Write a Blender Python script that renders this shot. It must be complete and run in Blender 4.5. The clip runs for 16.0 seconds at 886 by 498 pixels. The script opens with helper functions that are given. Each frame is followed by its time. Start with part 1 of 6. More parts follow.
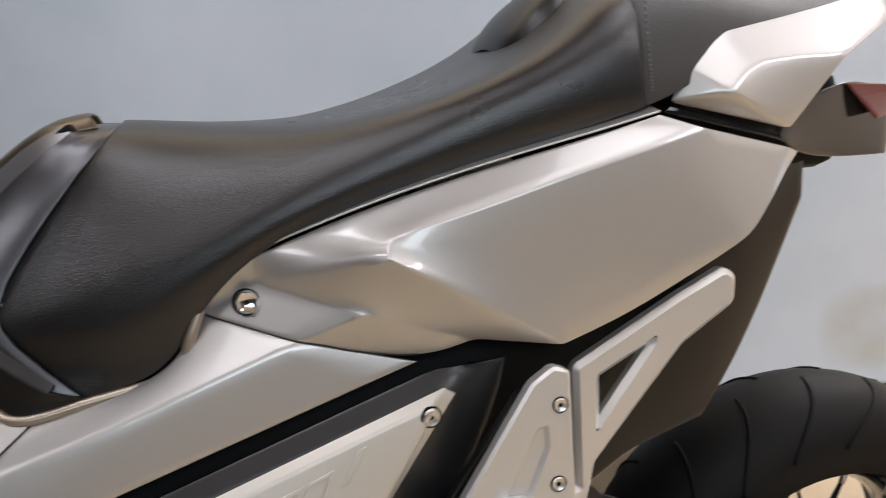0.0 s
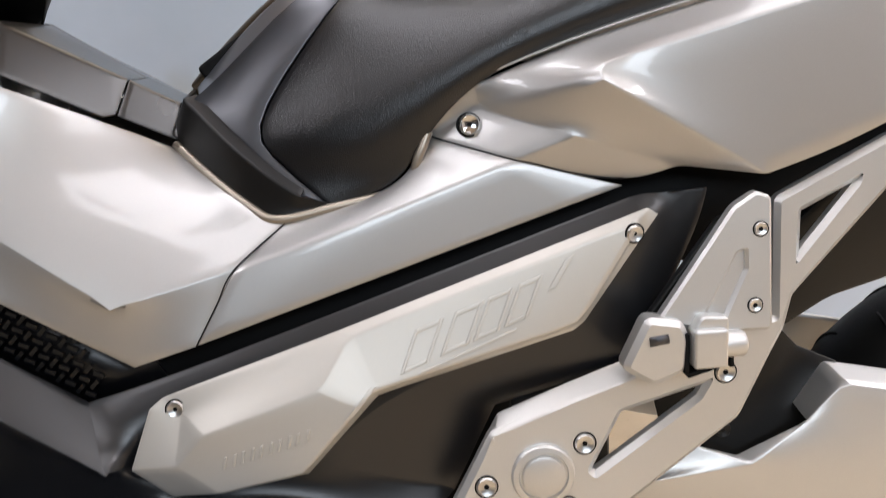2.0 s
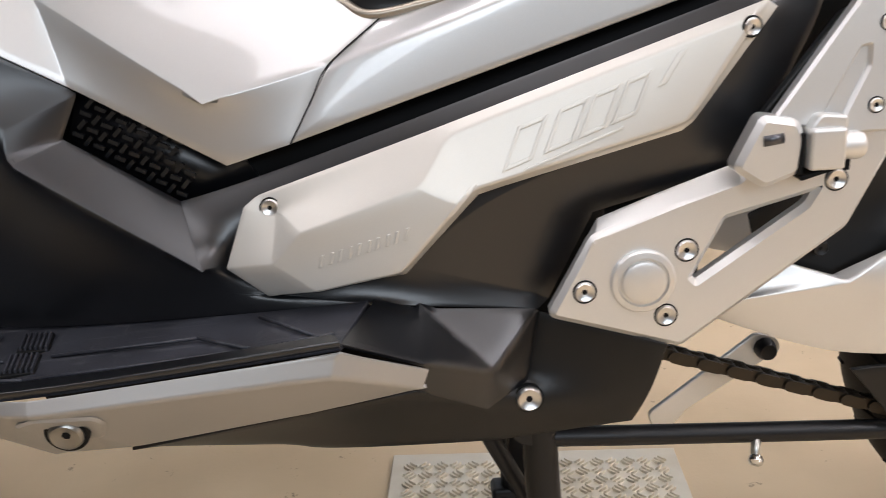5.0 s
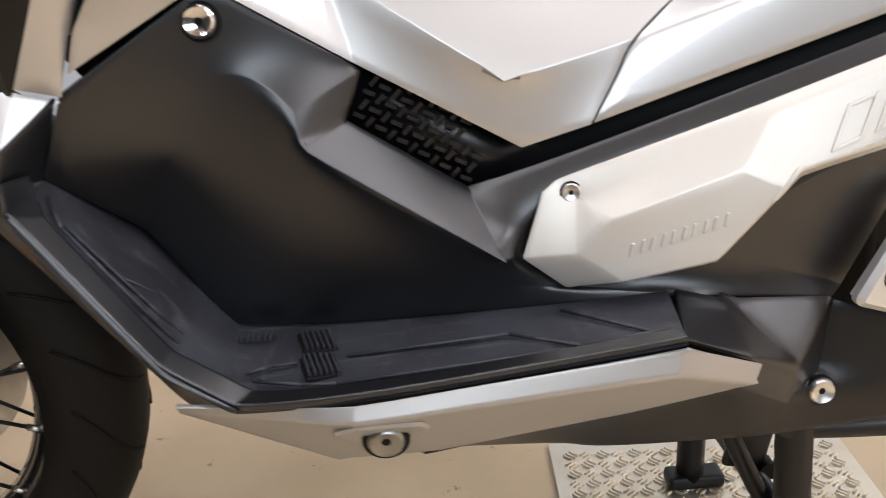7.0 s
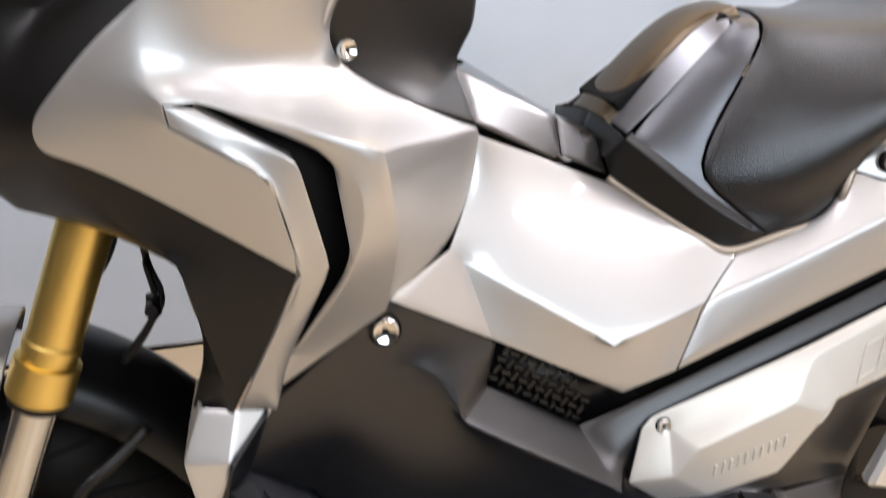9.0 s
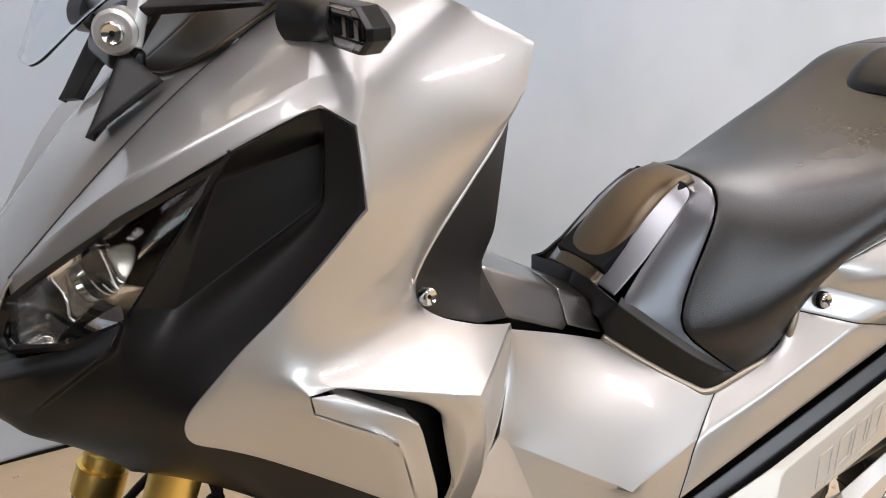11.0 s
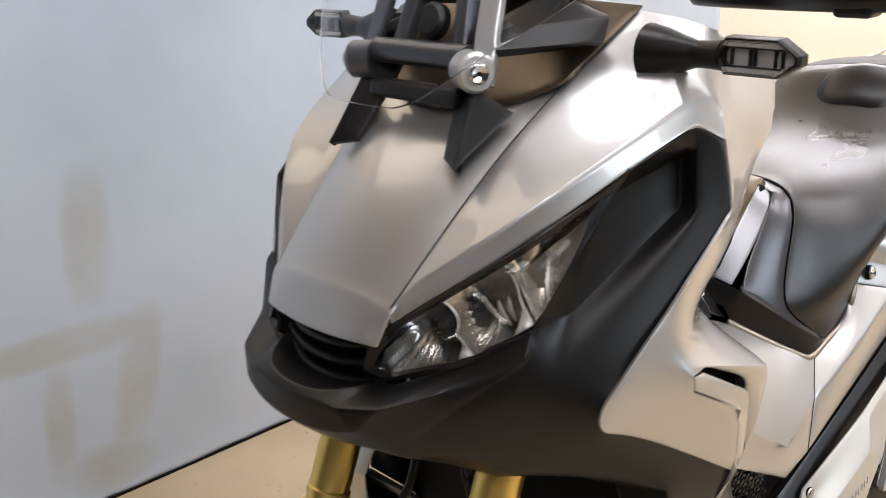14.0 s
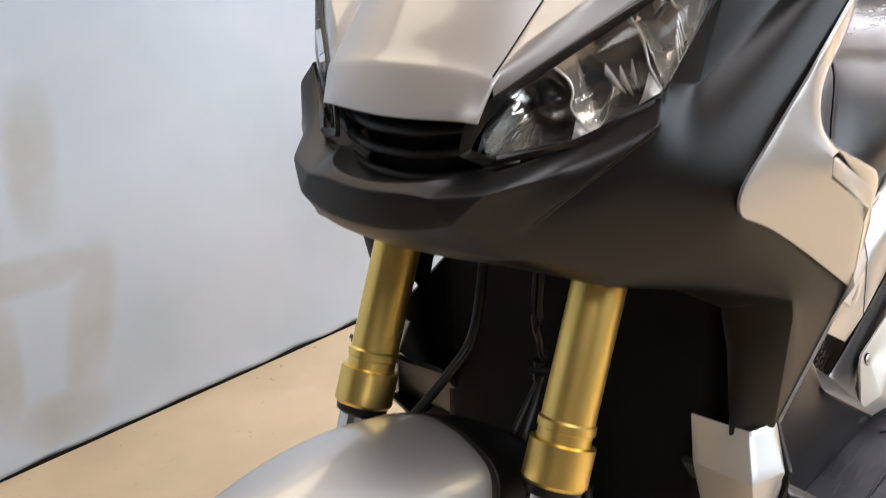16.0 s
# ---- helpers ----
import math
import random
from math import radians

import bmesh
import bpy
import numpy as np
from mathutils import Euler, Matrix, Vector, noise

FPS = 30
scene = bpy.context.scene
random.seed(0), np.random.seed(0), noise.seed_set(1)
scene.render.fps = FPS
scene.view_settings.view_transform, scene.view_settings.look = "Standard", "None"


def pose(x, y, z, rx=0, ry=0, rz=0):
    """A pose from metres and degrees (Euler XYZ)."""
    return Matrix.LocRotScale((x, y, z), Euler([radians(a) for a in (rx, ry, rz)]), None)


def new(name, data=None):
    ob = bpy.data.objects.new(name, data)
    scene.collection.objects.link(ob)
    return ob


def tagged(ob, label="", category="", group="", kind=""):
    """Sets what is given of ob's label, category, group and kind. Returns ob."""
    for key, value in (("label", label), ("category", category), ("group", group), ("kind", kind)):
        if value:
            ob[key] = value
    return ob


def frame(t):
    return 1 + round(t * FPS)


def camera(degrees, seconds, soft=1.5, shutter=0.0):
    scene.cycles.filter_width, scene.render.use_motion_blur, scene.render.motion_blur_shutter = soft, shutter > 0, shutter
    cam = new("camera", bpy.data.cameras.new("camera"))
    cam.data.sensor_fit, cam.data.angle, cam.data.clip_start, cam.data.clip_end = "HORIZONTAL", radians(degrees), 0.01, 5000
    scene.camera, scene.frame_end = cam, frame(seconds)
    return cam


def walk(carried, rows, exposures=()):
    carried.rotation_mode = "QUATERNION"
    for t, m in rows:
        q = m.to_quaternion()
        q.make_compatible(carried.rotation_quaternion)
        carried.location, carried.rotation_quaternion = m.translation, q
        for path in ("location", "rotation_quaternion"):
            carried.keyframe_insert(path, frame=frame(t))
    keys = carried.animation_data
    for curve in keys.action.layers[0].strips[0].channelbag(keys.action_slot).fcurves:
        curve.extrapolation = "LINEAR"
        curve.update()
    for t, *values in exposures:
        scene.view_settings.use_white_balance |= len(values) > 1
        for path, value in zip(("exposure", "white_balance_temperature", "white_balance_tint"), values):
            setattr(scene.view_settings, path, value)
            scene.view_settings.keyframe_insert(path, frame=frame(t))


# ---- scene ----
cam = camera(51.5, 16.0, soft=0.6, shutter=0.5)
ROWS = [
    (0.0, -0.0158, -0.8741, 0.9225, 79.16, 2.65, -16.18),
    (0.5, -0.0308, -0.8925, 0.911, 78.73, 3.05, -11.64),
    (1.0, -0.0712, -0.9186, 0.8658, 80.36, 2.56, -10.53),
    (1.5, -0.0747, -0.9449, 0.8456, 79.26, 2.76, -7.1),
    (2.0, -0.0544, -0.9587, 0.8239, 77.39, 2.95, -4.18),
    (2.5, -0.0343, -0.98, 0.7954, 75.8, 2.98, -2.45),
    (3.0, -0.0297, -0.9913, 0.7709, 74.64, 2.93, -2.17),
    (5.5, -0.1872, -0.9252, 0.7387, 70.22, 2.66, -2.58),
    (6.0, -0.2634, -0.8929, 0.729, 69.88, 2.62, -2.3),
    (6.5, -0.314, -0.8715, 0.7273, 69.48, 2.79, -3.08),
    (7.0, -0.3867, -0.8834, 0.7483, 69.26, 2.63, -4.6),
    (7.5, -0.4728, -0.9093, 0.7901, 69.18, 2.59, -6.51),
    (8.0, -0.5355, -0.9354, 0.8473, 69.21, 2.64, -9.46),
    (8.5, -0.587, -0.9454, 0.9082, 68.77, 2.44, -12.47),
    (9.0, -0.6406, -0.8941, 1.005, 69.64, 1.92, -15.87),
    (9.5, -0.6908, -0.8593, 1.0774, 71.66, 1.59, -19.06),
    (12.0, -0.9518, -0.7987, 1.2802, 66.3, 2.37, -32.51),
    (12.5, -1.0148, -0.7275, 1.274, 67.93, 2.31, -34.3),
    (13.0, -1.0679, -0.6803, 1.2584, 69.07, 2.21, -37.29),
    (13.5, -1.1538, -0.661, 1.2575, 69.94, 2.2, -40.72),
    (14.0, -1.296, -0.6206, 1.2659, 70.19, 2.1, -44.85),
    (14.5, -1.3661, -0.5681, 1.2561, 70.36, 2.08, -47.89),
    (15.0, -1.372, -0.5116, 1.2121, 70.33, 2.03, -49.74),
    (15.5, -1.35, -0.4833, 1.1299, 70.13, 1.7, -50.29),
    (16.0, -1.3584, -0.471, 1.0699, 69.94, 1.75, -50.4),
]
walk(cam, [(t, pose(x, y, z, rx, ry, rz)) for t, x, y, z, rx, ry, rz in ROWS],
     exposures=[(0.0, -0.46, 6300, 11.5), (1.5, -0.26, 6260, 11.5), (3.0, -0.14, 6100, 12), (5.5, 0.03, 6250, 12), (7.5, 0.26, 6200, 12), (8.5, 0.24, 6200, 12.3), (9.0, 0.24, 6200, 12), (9.5, 0.08, 6250, 12),
                (12.0, 0.0, 6350, 10.5), (13.5, 0.0, 6300, 10.5), (15.0, 0.18, 6250, 10.5), (16.0, 0.38, 6250, 10.5)])

WINDOW_POWER = 70.0
# unseen ceiling panels: x, y, size along x, size along y, power, colour
WHITE, WARM = (1.02, 0.985, 1.0), (1.0, 0.84, 0.64)
# warm panel added for tan sheen on the seat; x -2.6 brightens the sheet
LAMPS = [(-0.66, 0.25, 0.42, 0.75, 9, WHITE), (3.4, 1.6, 0.3, 1.6, 75, WHITE), (2.8, 0.5, 0.2, 1.5, 30, WHITE), (-0.55, -0.85, 1.0, 1.2, 16, WHITE), (1.2, -0.40, 1.1, 2.0, 27, WHITE),
         (2.9, -2.0, 0.2, 1.5, 60, WHITE), (-2.6, -1.5, 1.0, 1.0, 32, WHITE), (0.5, 1.75, 4.0, 1.0, 26, WARM)]

# world: a dim indoor surround, the light comes from added ceiling panels and window
world = bpy.data.worlds.new("room_air")
scene.world = world
world.use_nodes = True
world.node_tree.nodes["Background"].inputs[0].default_value = (0.75, 0.8, 0.9, 1)
world.node_tree.nodes["Background"].inputs[1].default_value = 0.02


# ---------------------------------------------------------------- materials
def principled(name, color, rough=0.5, metal=0.0, coat=0.0, coat_rough=0.1, spec=0.5, bump=0.0, grain=300.0,
               stain=0.0, stain_scale=6.0, dark=(0.5, 0.5, 0.5), rough_var=0.08, vor=0.0, trans=0.0, ior=1.45, flake=0.0, coat_ior=1.5):
    m = bpy.data.materials.new(name)
    m.use_nodes = True
    nt = m.node_tree
    n, lk = nt.nodes, nt.links
    b = n["Principled BSDF"]
    b.inputs["Base Color"].default_value = (*color, 1)
    b.inputs["Roughness"].default_value = rough
    b.inputs["Metallic"].default_value = metal
    b.inputs["Coat Weight"].default_value = coat
    b.inputs["Coat Roughness"].default_value = coat_rough
    b.inputs["Coat IOR"].default_value = coat_ior
    b.inputs["Specular IOR Level"].default_value = spec
    b.inputs["Transmission Weight"].default_value = trans
    b.inputs["IOR"].default_value = ior
    tc = n.new("ShaderNodeTexCoord")
    big = n.new("ShaderNodeTexNoise")
    big.inputs["Scale"].default_value = stain_scale
    big.inputs["Detail"].default_value = 5
    lk.new(tc.outputs["Object"], big.inputs["Vector"])
    fine = n.new("ShaderNodeTexNoise")
    fine.inputs["Scale"].default_value = grain
    fine.inputs["Detail"].default_value = 2
    lk.new(tc.outputs["Object"], fine.inputs["Vector"])
    if stain > 0 or flake > 0:
        ramp = n.new("ShaderNodeMapRange")
        ramp.inputs["From Min"].default_value, ramp.inputs["From Max"].default_value = 0.42, 0.75
        lk.new(big.outputs["Fac"], ramp.inputs["Value"])
        mul = n.new("ShaderNodeMath")
        mul.operation = "MULTIPLY"
        mul.inputs[1].default_value = stain
        lk.new(ramp.outputs[0], mul.inputs[0])
        mix = n.new("ShaderNodeMix")
        mix.data_type = "RGBA"
        mix.inputs["A"].default_value = (*color, 1)
        mix.inputs["B"].default_value = (*[c * d for c, d in zip(color, dark)], 1)
        lk.new(mul.outputs[0], mix.inputs["Factor"])
        out = mix.outputs["Result"]
        if flake > 0:
            hsv = n.new("ShaderNodeHueSaturation")
            fm = n.new("ShaderNodeMapRange")
            fm.inputs["To Min"].default_value, fm.inputs["To Max"].default_value = 1 - flake, 1 + flake
            lk.new(fine.outputs["Fac"], fm.inputs["Value"])
            lk.new(fm.outputs[0], hsv.inputs["Value"])
            lk.new(out, hsv.inputs["Color"])
            out = hsv.outputs["Color"]
        lk.new(out, b.inputs["Base Color"])
    if rough_var > 0:
        rm = n.new("ShaderNodeMapRange")
        rm.inputs["To Min"].default_value = max(0.02, rough - rough_var)
        rm.inputs["To Max"].default_value = min(1.0, rough + rough_var)
        lk.new(big.outputs["Fac"], rm.inputs["Value"])
        lk.new(rm.outputs[0], b.inputs["Roughness"])
    if bump > 0:
        bp = n.new("ShaderNodeBump")
        bp.inputs["Strength"].default_value = bump
        bp.inputs["Distance"].default_value = 0.002
        src = fine.outputs["Fac"]
        if vor > 0:
            v = n.new("ShaderNodeTexVoronoi")
            v.feature = "DISTANCE_TO_EDGE"
            v.inputs["Scale"].default_value = vor
            lk.new(tc.outputs["Object"], v.inputs["Vector"])
            src = v.outputs["Distance"]
        lk.new(src, bp.inputs["Height"])
        lk.new(bp.outputs["Normal"], b.inputs["Normal"])
    return m


SILVER = principled("silver_metallic_paint", (0.53, 0.522, 0.508), 0.43, 0.80, coat=1.0, coat_rough=0.06, coat_ior=1.55, grain=2500, flake=0.10, stain=0.10, stain_scale=4, dark=(0.85, 0.85, 0.84), rough_var=0.03)
CHAMP = principled("champagne_matte_paint", (0.63, 0.60, 0.545), 0.46, 0.5, coat=0.2, coat_rough=0.3, grain=2500, flake=0.08, stain=0.12, dark=(0.8, 0.8, 0.78), rough_var=0.05)
ALU = principled("painted_aluminium", (0.72, 0.71, 0.69), 0.4, 0.7, grain=1800, bump=0.05, flake=0.06, stain=0.15, stain_scale=9, dark=(0.7, 0.7, 0.68))
BLACK = principled("matte_black_plastic", (0.0060, 0.0055, 0.0052), 0.37, spec=0.47, grain=1400, bump=0.05, stain=0.3, dark=(1.6, 1.6, 1.6), rough_var=0.05)
GREY = principled("dark_grey_plastic", (0.0042, 0.0046, 0.0060), 0.32, spec=0.95, grain=1500, bump=0.05, stain=0.35, dark=(1.6, 1.6, 1.6), rough_var=0.06)
SATIN = principled("satin_black_plastic", (0.0045, 0.0048, 0.006), 0.32, spec=0.6, grain=1500, bump=0.05, stain=0.3, dark=(1.5, 1.5, 1.5), rough_var=0.06)
GLOSS = principled("gloss_black_plastic", (0.012, 0.012, 0.012), 0.12, coat=0.5, stain=0.2, dark=(1.5, 1.5, 1.5), rough_var=0.03)
# near-black: shade of gaps and recesses as colour, plus a few black parts
VOID = principled("black_parts_and_shade", (0.003, 0.003, 0.0033), 0.7, spec=0.25, stain=0.3, rough_var=0.1)

LEATHER = principled("black_vinyl", (0.006, 0.006, 0.0068), 0.29, spec=0.85, bump=0.17, vor=520, stain=0.3, stain_scale=8, dark=(1.5, 1.5, 1.5), rough_var=0.05)
LEATHER2 = principled("grey_vinyl", (0.040, 0.040, 0.041), 0.5, bump=0.3, vor=700, stain=0.3, stain_scale=8, dark=(1.3, 1.3, 1.3), rough_var=0.06)
BRONZE = principled("satin_bronze_grey_plastic", (0.13, 0.10, 0.068), 0.33, 0.85, grain=1500, bump=0.04, stain=0.2, dark=(0.7, 0.7, 0.7))
TUNNELM = principled("dark_brown_grey_plastic", (0.012, 0.0105, 0.009), 0.28, spec=0.9, coat=0.8, coat_rough=0.22, grain=1500, bump=0.04, stain=0.2, dark=(0.7, 0.7, 0.7), rough_var=0.05)
# seat shell's own colour; on screen parts and lug it paints haze and shade
GUNMETAL = principled("gunmetal_plastic_and_shade", (0.10, 0.102, 0.112), 0.36, 0.85, coat=0.3, coat_rough=0.2, grain=1500, bump=0.04, stain=0.2, dark=(0.7, 0.7, 0.7), rough_var=0.05)
LIDSIDE = principled("satin_silver_plastic", (0.34, 0.345, 0.37), 0.32, 0.85, grain=1500, stain=0.2, dark=(0.8, 0.8, 0.8), rough_var=0.05)
TRIMALU = principled("grey_silver_paint", (0.40, 0.39, 0.375), 0.42, 0.6, grain=1800, bump=0.05, flake=0.06, stain=0.15, stain_scale=9, dark=(0.75, 0.75, 0.73))
TRIMM = principled("warm_silver_trim", (0.40, 0.345, 0.28), 0.35, 0.8, stain=0.2, dark=(0.7, 0.7, 0.7), rough_var=0.05)
RUBBER = principled("tyre_rubber", (0.0052, 0.0049, 0.0046), 0.6, spec=0.22, grain=700, bump=0.15, stain=0.6, stain_scale=10, dark=(2.0, 1.9, 1.7), rough_var=0.1)
GOLD = principled("gold_anodised", (0.93, 0.68, 0.21), 0.36, 1.0, grain=900, bump=0.02, stain=0.2, stain_scale=12, dark=(0.75, 0.7, 0.6), rough_var=0.06)
CHROME = principled("polished_steel", (0.72, 0.72, 0.72), 0.14, 1.0, stain=0.2, stain_scale=20, dark=(0.6, 0.6, 0.6), rough_var=0.05)
STEEL = principled("zinc_steel", (0.70, 0.69, 0.67), 0.32, 1.0, stain=0.4, stain_scale=40, dark=(0.5, 0.48, 0.45), rough_var=0.1)
BOLTM = principled("dull_zinc_bolt", (0.30, 0.295, 0.28), 0.36, 1.0, stain=0.4, stain_scale=40, dark=(0.5, 0.48, 0.45), rough_var=0.1)
DARKSTEEL = principled("black_steel", (0.006, 0.006, 0.007), 0.42, 0.1, stain=0.4, stain_scale=25, dark=(1.8, 1.7, 1.6), rough_var=0.1)
CHAINM = principled("oiled_chain", (0.035, 0.028, 0.02), 0.38, 0.6, stain=0.5, stain_scale=50, dark=(1.8, 1.6, 1.3), rough_var=0.12)
REFLECT = principled("vacuum_chrome_reflector", (0.8, 0.77, 0.72), 0.17, 0.65, stain=0.15, stain_scale=30, dark=(0.7, 0.7, 0.7), rough_var=0.04)
LENS = principled("clear_polycarbonate", (0.97, 0.97, 0.97), 0.03, trans=1.0, ior=1.3, rough_var=0.0)
SCREEN = principled("clear_acrylic_screen", (0.96, 0.97, 0.99), 0.02, trans=1.0, ior=1.12, rough_var=0.0)
AMBER = principled("amber_reflector", (0.85, 0.30, 0.01), 0.25, spec=0.6, grain=900, bump=0.3, vor=300, stain=0.2, dark=(0.7, 0.6, 0.5))
RED = principled("red_lens", (0.12, 0.006, 0.008), 0.15, coat=0.4, stain=0.2, dark=(0.6, 0.6, 0.6))
TREADM = principled("worn_aluminium_plate", (0.78, 0.71, 0.59), 0.36, 0.9, grain=200, bump=0.06, stain=0.5, stain_scale=9, dark=(0.65, 0.6, 0.5), rough_var=0.12)
CALIPER = principled("dark_blue_grey_cast", (0.012, 0.0135, 0.020), 0.3, 0.5, grain=600, bump=0.1, stain=0.4, stain_scale=30, dark=(1.8, 1.8, 1.7))
LAMPIN = principled("pale_silver_reflector", (0.50, 0.47, 0.42), 0.14, 0.95, coat=0.5, grain=400, bump=0.05, stain=0.15, stain_scale=60, dark=(0.6, 0.6, 0.6), rough_var=0.06)
LAMPBACK = principled("smoked_silver_reflector", (0.30, 0.27, 0.23), 0.26, 0.75, grain=400, bump=0.05, stain=0.2, stain_scale=40, dark=(0.6, 0.6, 0.6), rough_var=0.06)
THREAD = principled("grey_thread", (0.12, 0.12, 0.12), 0.6, stain=0.2)
WHITEINK = principled("pale_grey_print", (0.6, 0.6, 0.6), 0.5, stain=0.2)
# for unseen walls, near black so that the bodywork mirrors less light
DIMWALL = principled("unseen_dark_wall", (0.05, 0.048, 0.047), 0.7, grain=60, bump=0.08, stain=0.25, stain_scale=1.5, dark=(0.8, 0.8, 0.8))
CREAM = principled("cream_wall_paint", (0.74, 0.68, 0.60), 0.7, grain=60, bump=0.08, stain=0.25, stain_scale=1.5, dark=(0.85, 0.84, 0.82))
CEILM = principled("warm_grey_ceiling_paint", (0.33, 0.235, 0.145), 0.8, grain=40, bump=0.05, stain=0.2, stain_scale=1.2, dark=(0.85, 0.85, 0.85))


def floor_material():
    m = principled("tan_painted_concrete", (0.62, 0.485, 0.315), 0.45, grain=180, bump=0.10, stain=0.55, stain_scale=3.0, dark=(0.62, 0.6, 0.56), rough_var=0.12)
    nt = m.node_tree
    n, lk = nt.nodes, nt.links
    b = n["Principled BSDF"]
    src = b.inputs["Base Color"].links[0].from_socket
    tc = n.new("ShaderNodeTexCoord")
    v = n.new("ShaderNodeTexNoise")
    v.inputs["Scale"].default_value = 26
    v.inputs["Detail"].default_value = 6
    v.inputs["Roughness"].default_value = 0.75
    lk.new(tc.outputs["Object"], v.inputs["Vector"])
    r = n.new("ShaderNodeMapRange")
    r.inputs["From Min"].default_value, r.inputs["From Max"].default_value = 0.63, 0.72
    lk.new(v.outputs["Fac"], r.inputs["Value"])
    mix = n.new("ShaderNodeMix")
    mix.data_type = "RGBA"
    mix.inputs["B"].default_value = (0.12, 0.085, 0.055, 1)
    lk.new(r.outputs[0], mix.inputs["Factor"])
    lk.new(src, mix.inputs["A"])
    lk.new(mix.outputs["Result"], b.inputs["Base Color"])
    return m


FLOORM = floor_material()


def board_material():
    """Black rubber with long pale scuffs and rubbed patches."""
    m = principled("worn_rubber_board", (0.024, 0.025, 0.031), 0.48, spec=0.4, grain=900, bump=0.15, stain=0.7, stain_scale=14, dark=(2.4, 2.4, 2.4), rough_var=0.12)
    nt = m.node_tree
    n, lk = nt.nodes, nt.links
    b = n["Principled BSDF"]
    src = b.inputs["Base Color"].links[0].from_socket
    tc = n.new("ShaderNodeTexCoord")
    total = None
    for scale, rot, lo in (((9, 160, 60), 20, 0.57), ((150, 14, 40), -25, 0.60), ((30, 30, 30), 0, 0.58)):
        mp = n.new("ShaderNodeMapping")
        mp.inputs["Scale"].default_value = scale
        mp.inputs["Rotation"].default_value = (0, 0, radians(rot))
        lk.new(tc.outputs["Object"], mp.inputs["Vector"])
        t = n.new("ShaderNodeTexNoise")
        t.inputs["Scale"].default_value = 1.0
        t.inputs["Detail"].default_value = 6
        t.inputs["Roughness"].default_value = 0.65
        lk.new(mp.outputs[0], t.inputs["Vector"])
        r = n.new("ShaderNodeMapRange")
        r.inputs["From Min"].default_value, r.inputs["From Max"].default_value = lo, lo + 0.12
        lk.new(t.outputs["Fac"], r.inputs["Value"])
        if total is None:
            total = r.outputs[0]
        else:
            q = n.new("ShaderNodeMath")
            q.operation = "MAXIMUM"
            lk.new(total, q.inputs[0])
            lk.new(r.outputs[0], q.inputs[1])
            total = q.outputs[0]
    half = n.new("ShaderNodeMath")
    half.operation = "MULTIPLY"
    half.inputs[1].default_value = 0.2
    lk.new(total, half.inputs[0])
    mix = n.new("ShaderNodeMix")
    mix.data_type = "RGBA"
    mix.inputs["B"].default_value = (0.24, 0.24, 0.25, 1)
    lk.new(half.outputs[0], mix.inputs["Factor"])
    lk.new(src, mix.inputs["A"])
    lk.new(mix.outputs["Result"], b.inputs["Base Color"])
    return m


BOARD = board_material()


def curtain_material():
    """Pale blue cloth with a few soft olive printed marks."""
    m = principled("pale_blue_cloth", (0.545, 0.615, 0.705), 0.85, grain=700, bump=0.08, stain=0.75, stain_scale=2.4, dark=(0.80, 0.85, 0.84))
    nt = m.node_tree
    n, lk = nt.nodes, nt.links
    b = n["Principled BSDF"]
    src = b.inputs["Base Color"].links[0].from_socket
    tc = n.new("ShaderNodeTexCoord")
    sep = n.new("ShaderNodeSeparateXYZ")
    lk.new(tc.outputs["Object"], sep.inputs[0])

    def op(kind, a, c=None):
        q = n.new("ShaderNodeMath")
        q.operation = kind
        for i, s in enumerate((a, c)):
            if s is None:
                continue
            if isinstance(s, (int, float)):
                q.inputs[i].default_value = s
            else:
                lk.new(s, q.inputs[i])
        return q.outputs[0]

    total = None
    # marks: centre x, centre z, half width, half height, shear
    for cx, cz, hw, hh, sh in MARKS:
        dz = op("SUBTRACT", sep.outputs["Z"], cz)
        dx = op("SUBTRACT", op("SUBTRACT", sep.outputs["X"], cx), op("MULTIPLY", dz, sh))
        d = op("ADD", op("POWER", op("ABSOLUTE", op("DIVIDE", dx, hw)), 2.6), op("POWER", op("ABSOLUTE", op("DIVIDE", dz, hh)), 2.6))
        r = n.new("ShaderNodeMapRange")
        r.interpolation_type = "SMOOTHSTEP"
        r.inputs["From Min"].default_value, r.inputs["From Max"].default_value = 2.4, 0.0
        lk.new(d, r.inputs["Value"])
        total = r.outputs[0] if total is None else op("MAXIMUM", total, r.outputs[0])
    mix = n.new("ShaderNodeMix")
    mix.data_type = "RGBA"
    mix.inputs["B"].default_value = (0.40, 0.40, 0.33, 1)
    wear = n.new("ShaderNodeTexNoise")
    wear.inputs["Scale"].default_value = 9
    wear.inputs["Detail"].default_value = 4
    lk.new(tc.outputs["Object"], wear.inputs["Vector"])
    lk.new(op("MULTIPLY", total, op("MULTIPLY", wear.outputs["Fac"], 0.9)), mix.inputs["Factor"])
    lk.new(src, mix.inputs["A"])
    lk.new(mix.outputs["Result"], b.inputs["Base Color"])
    return m


MARKS = [(-0.53, 0.64, 0.045, 0.13, 0.1), (-0.62, 0.41, 0.17, 0.035, -0.3), (-0.47, 0.27, 0.045, 0.15, 0.25), (-0.66, 0.22, 0.03, 0.12, 0.1), (-0.56, 0.08, 0.09, 0.05, 0.0), (1.80, 0.17, 0.14, 0.10, 0.0)]
CLOTH = curtain_material()


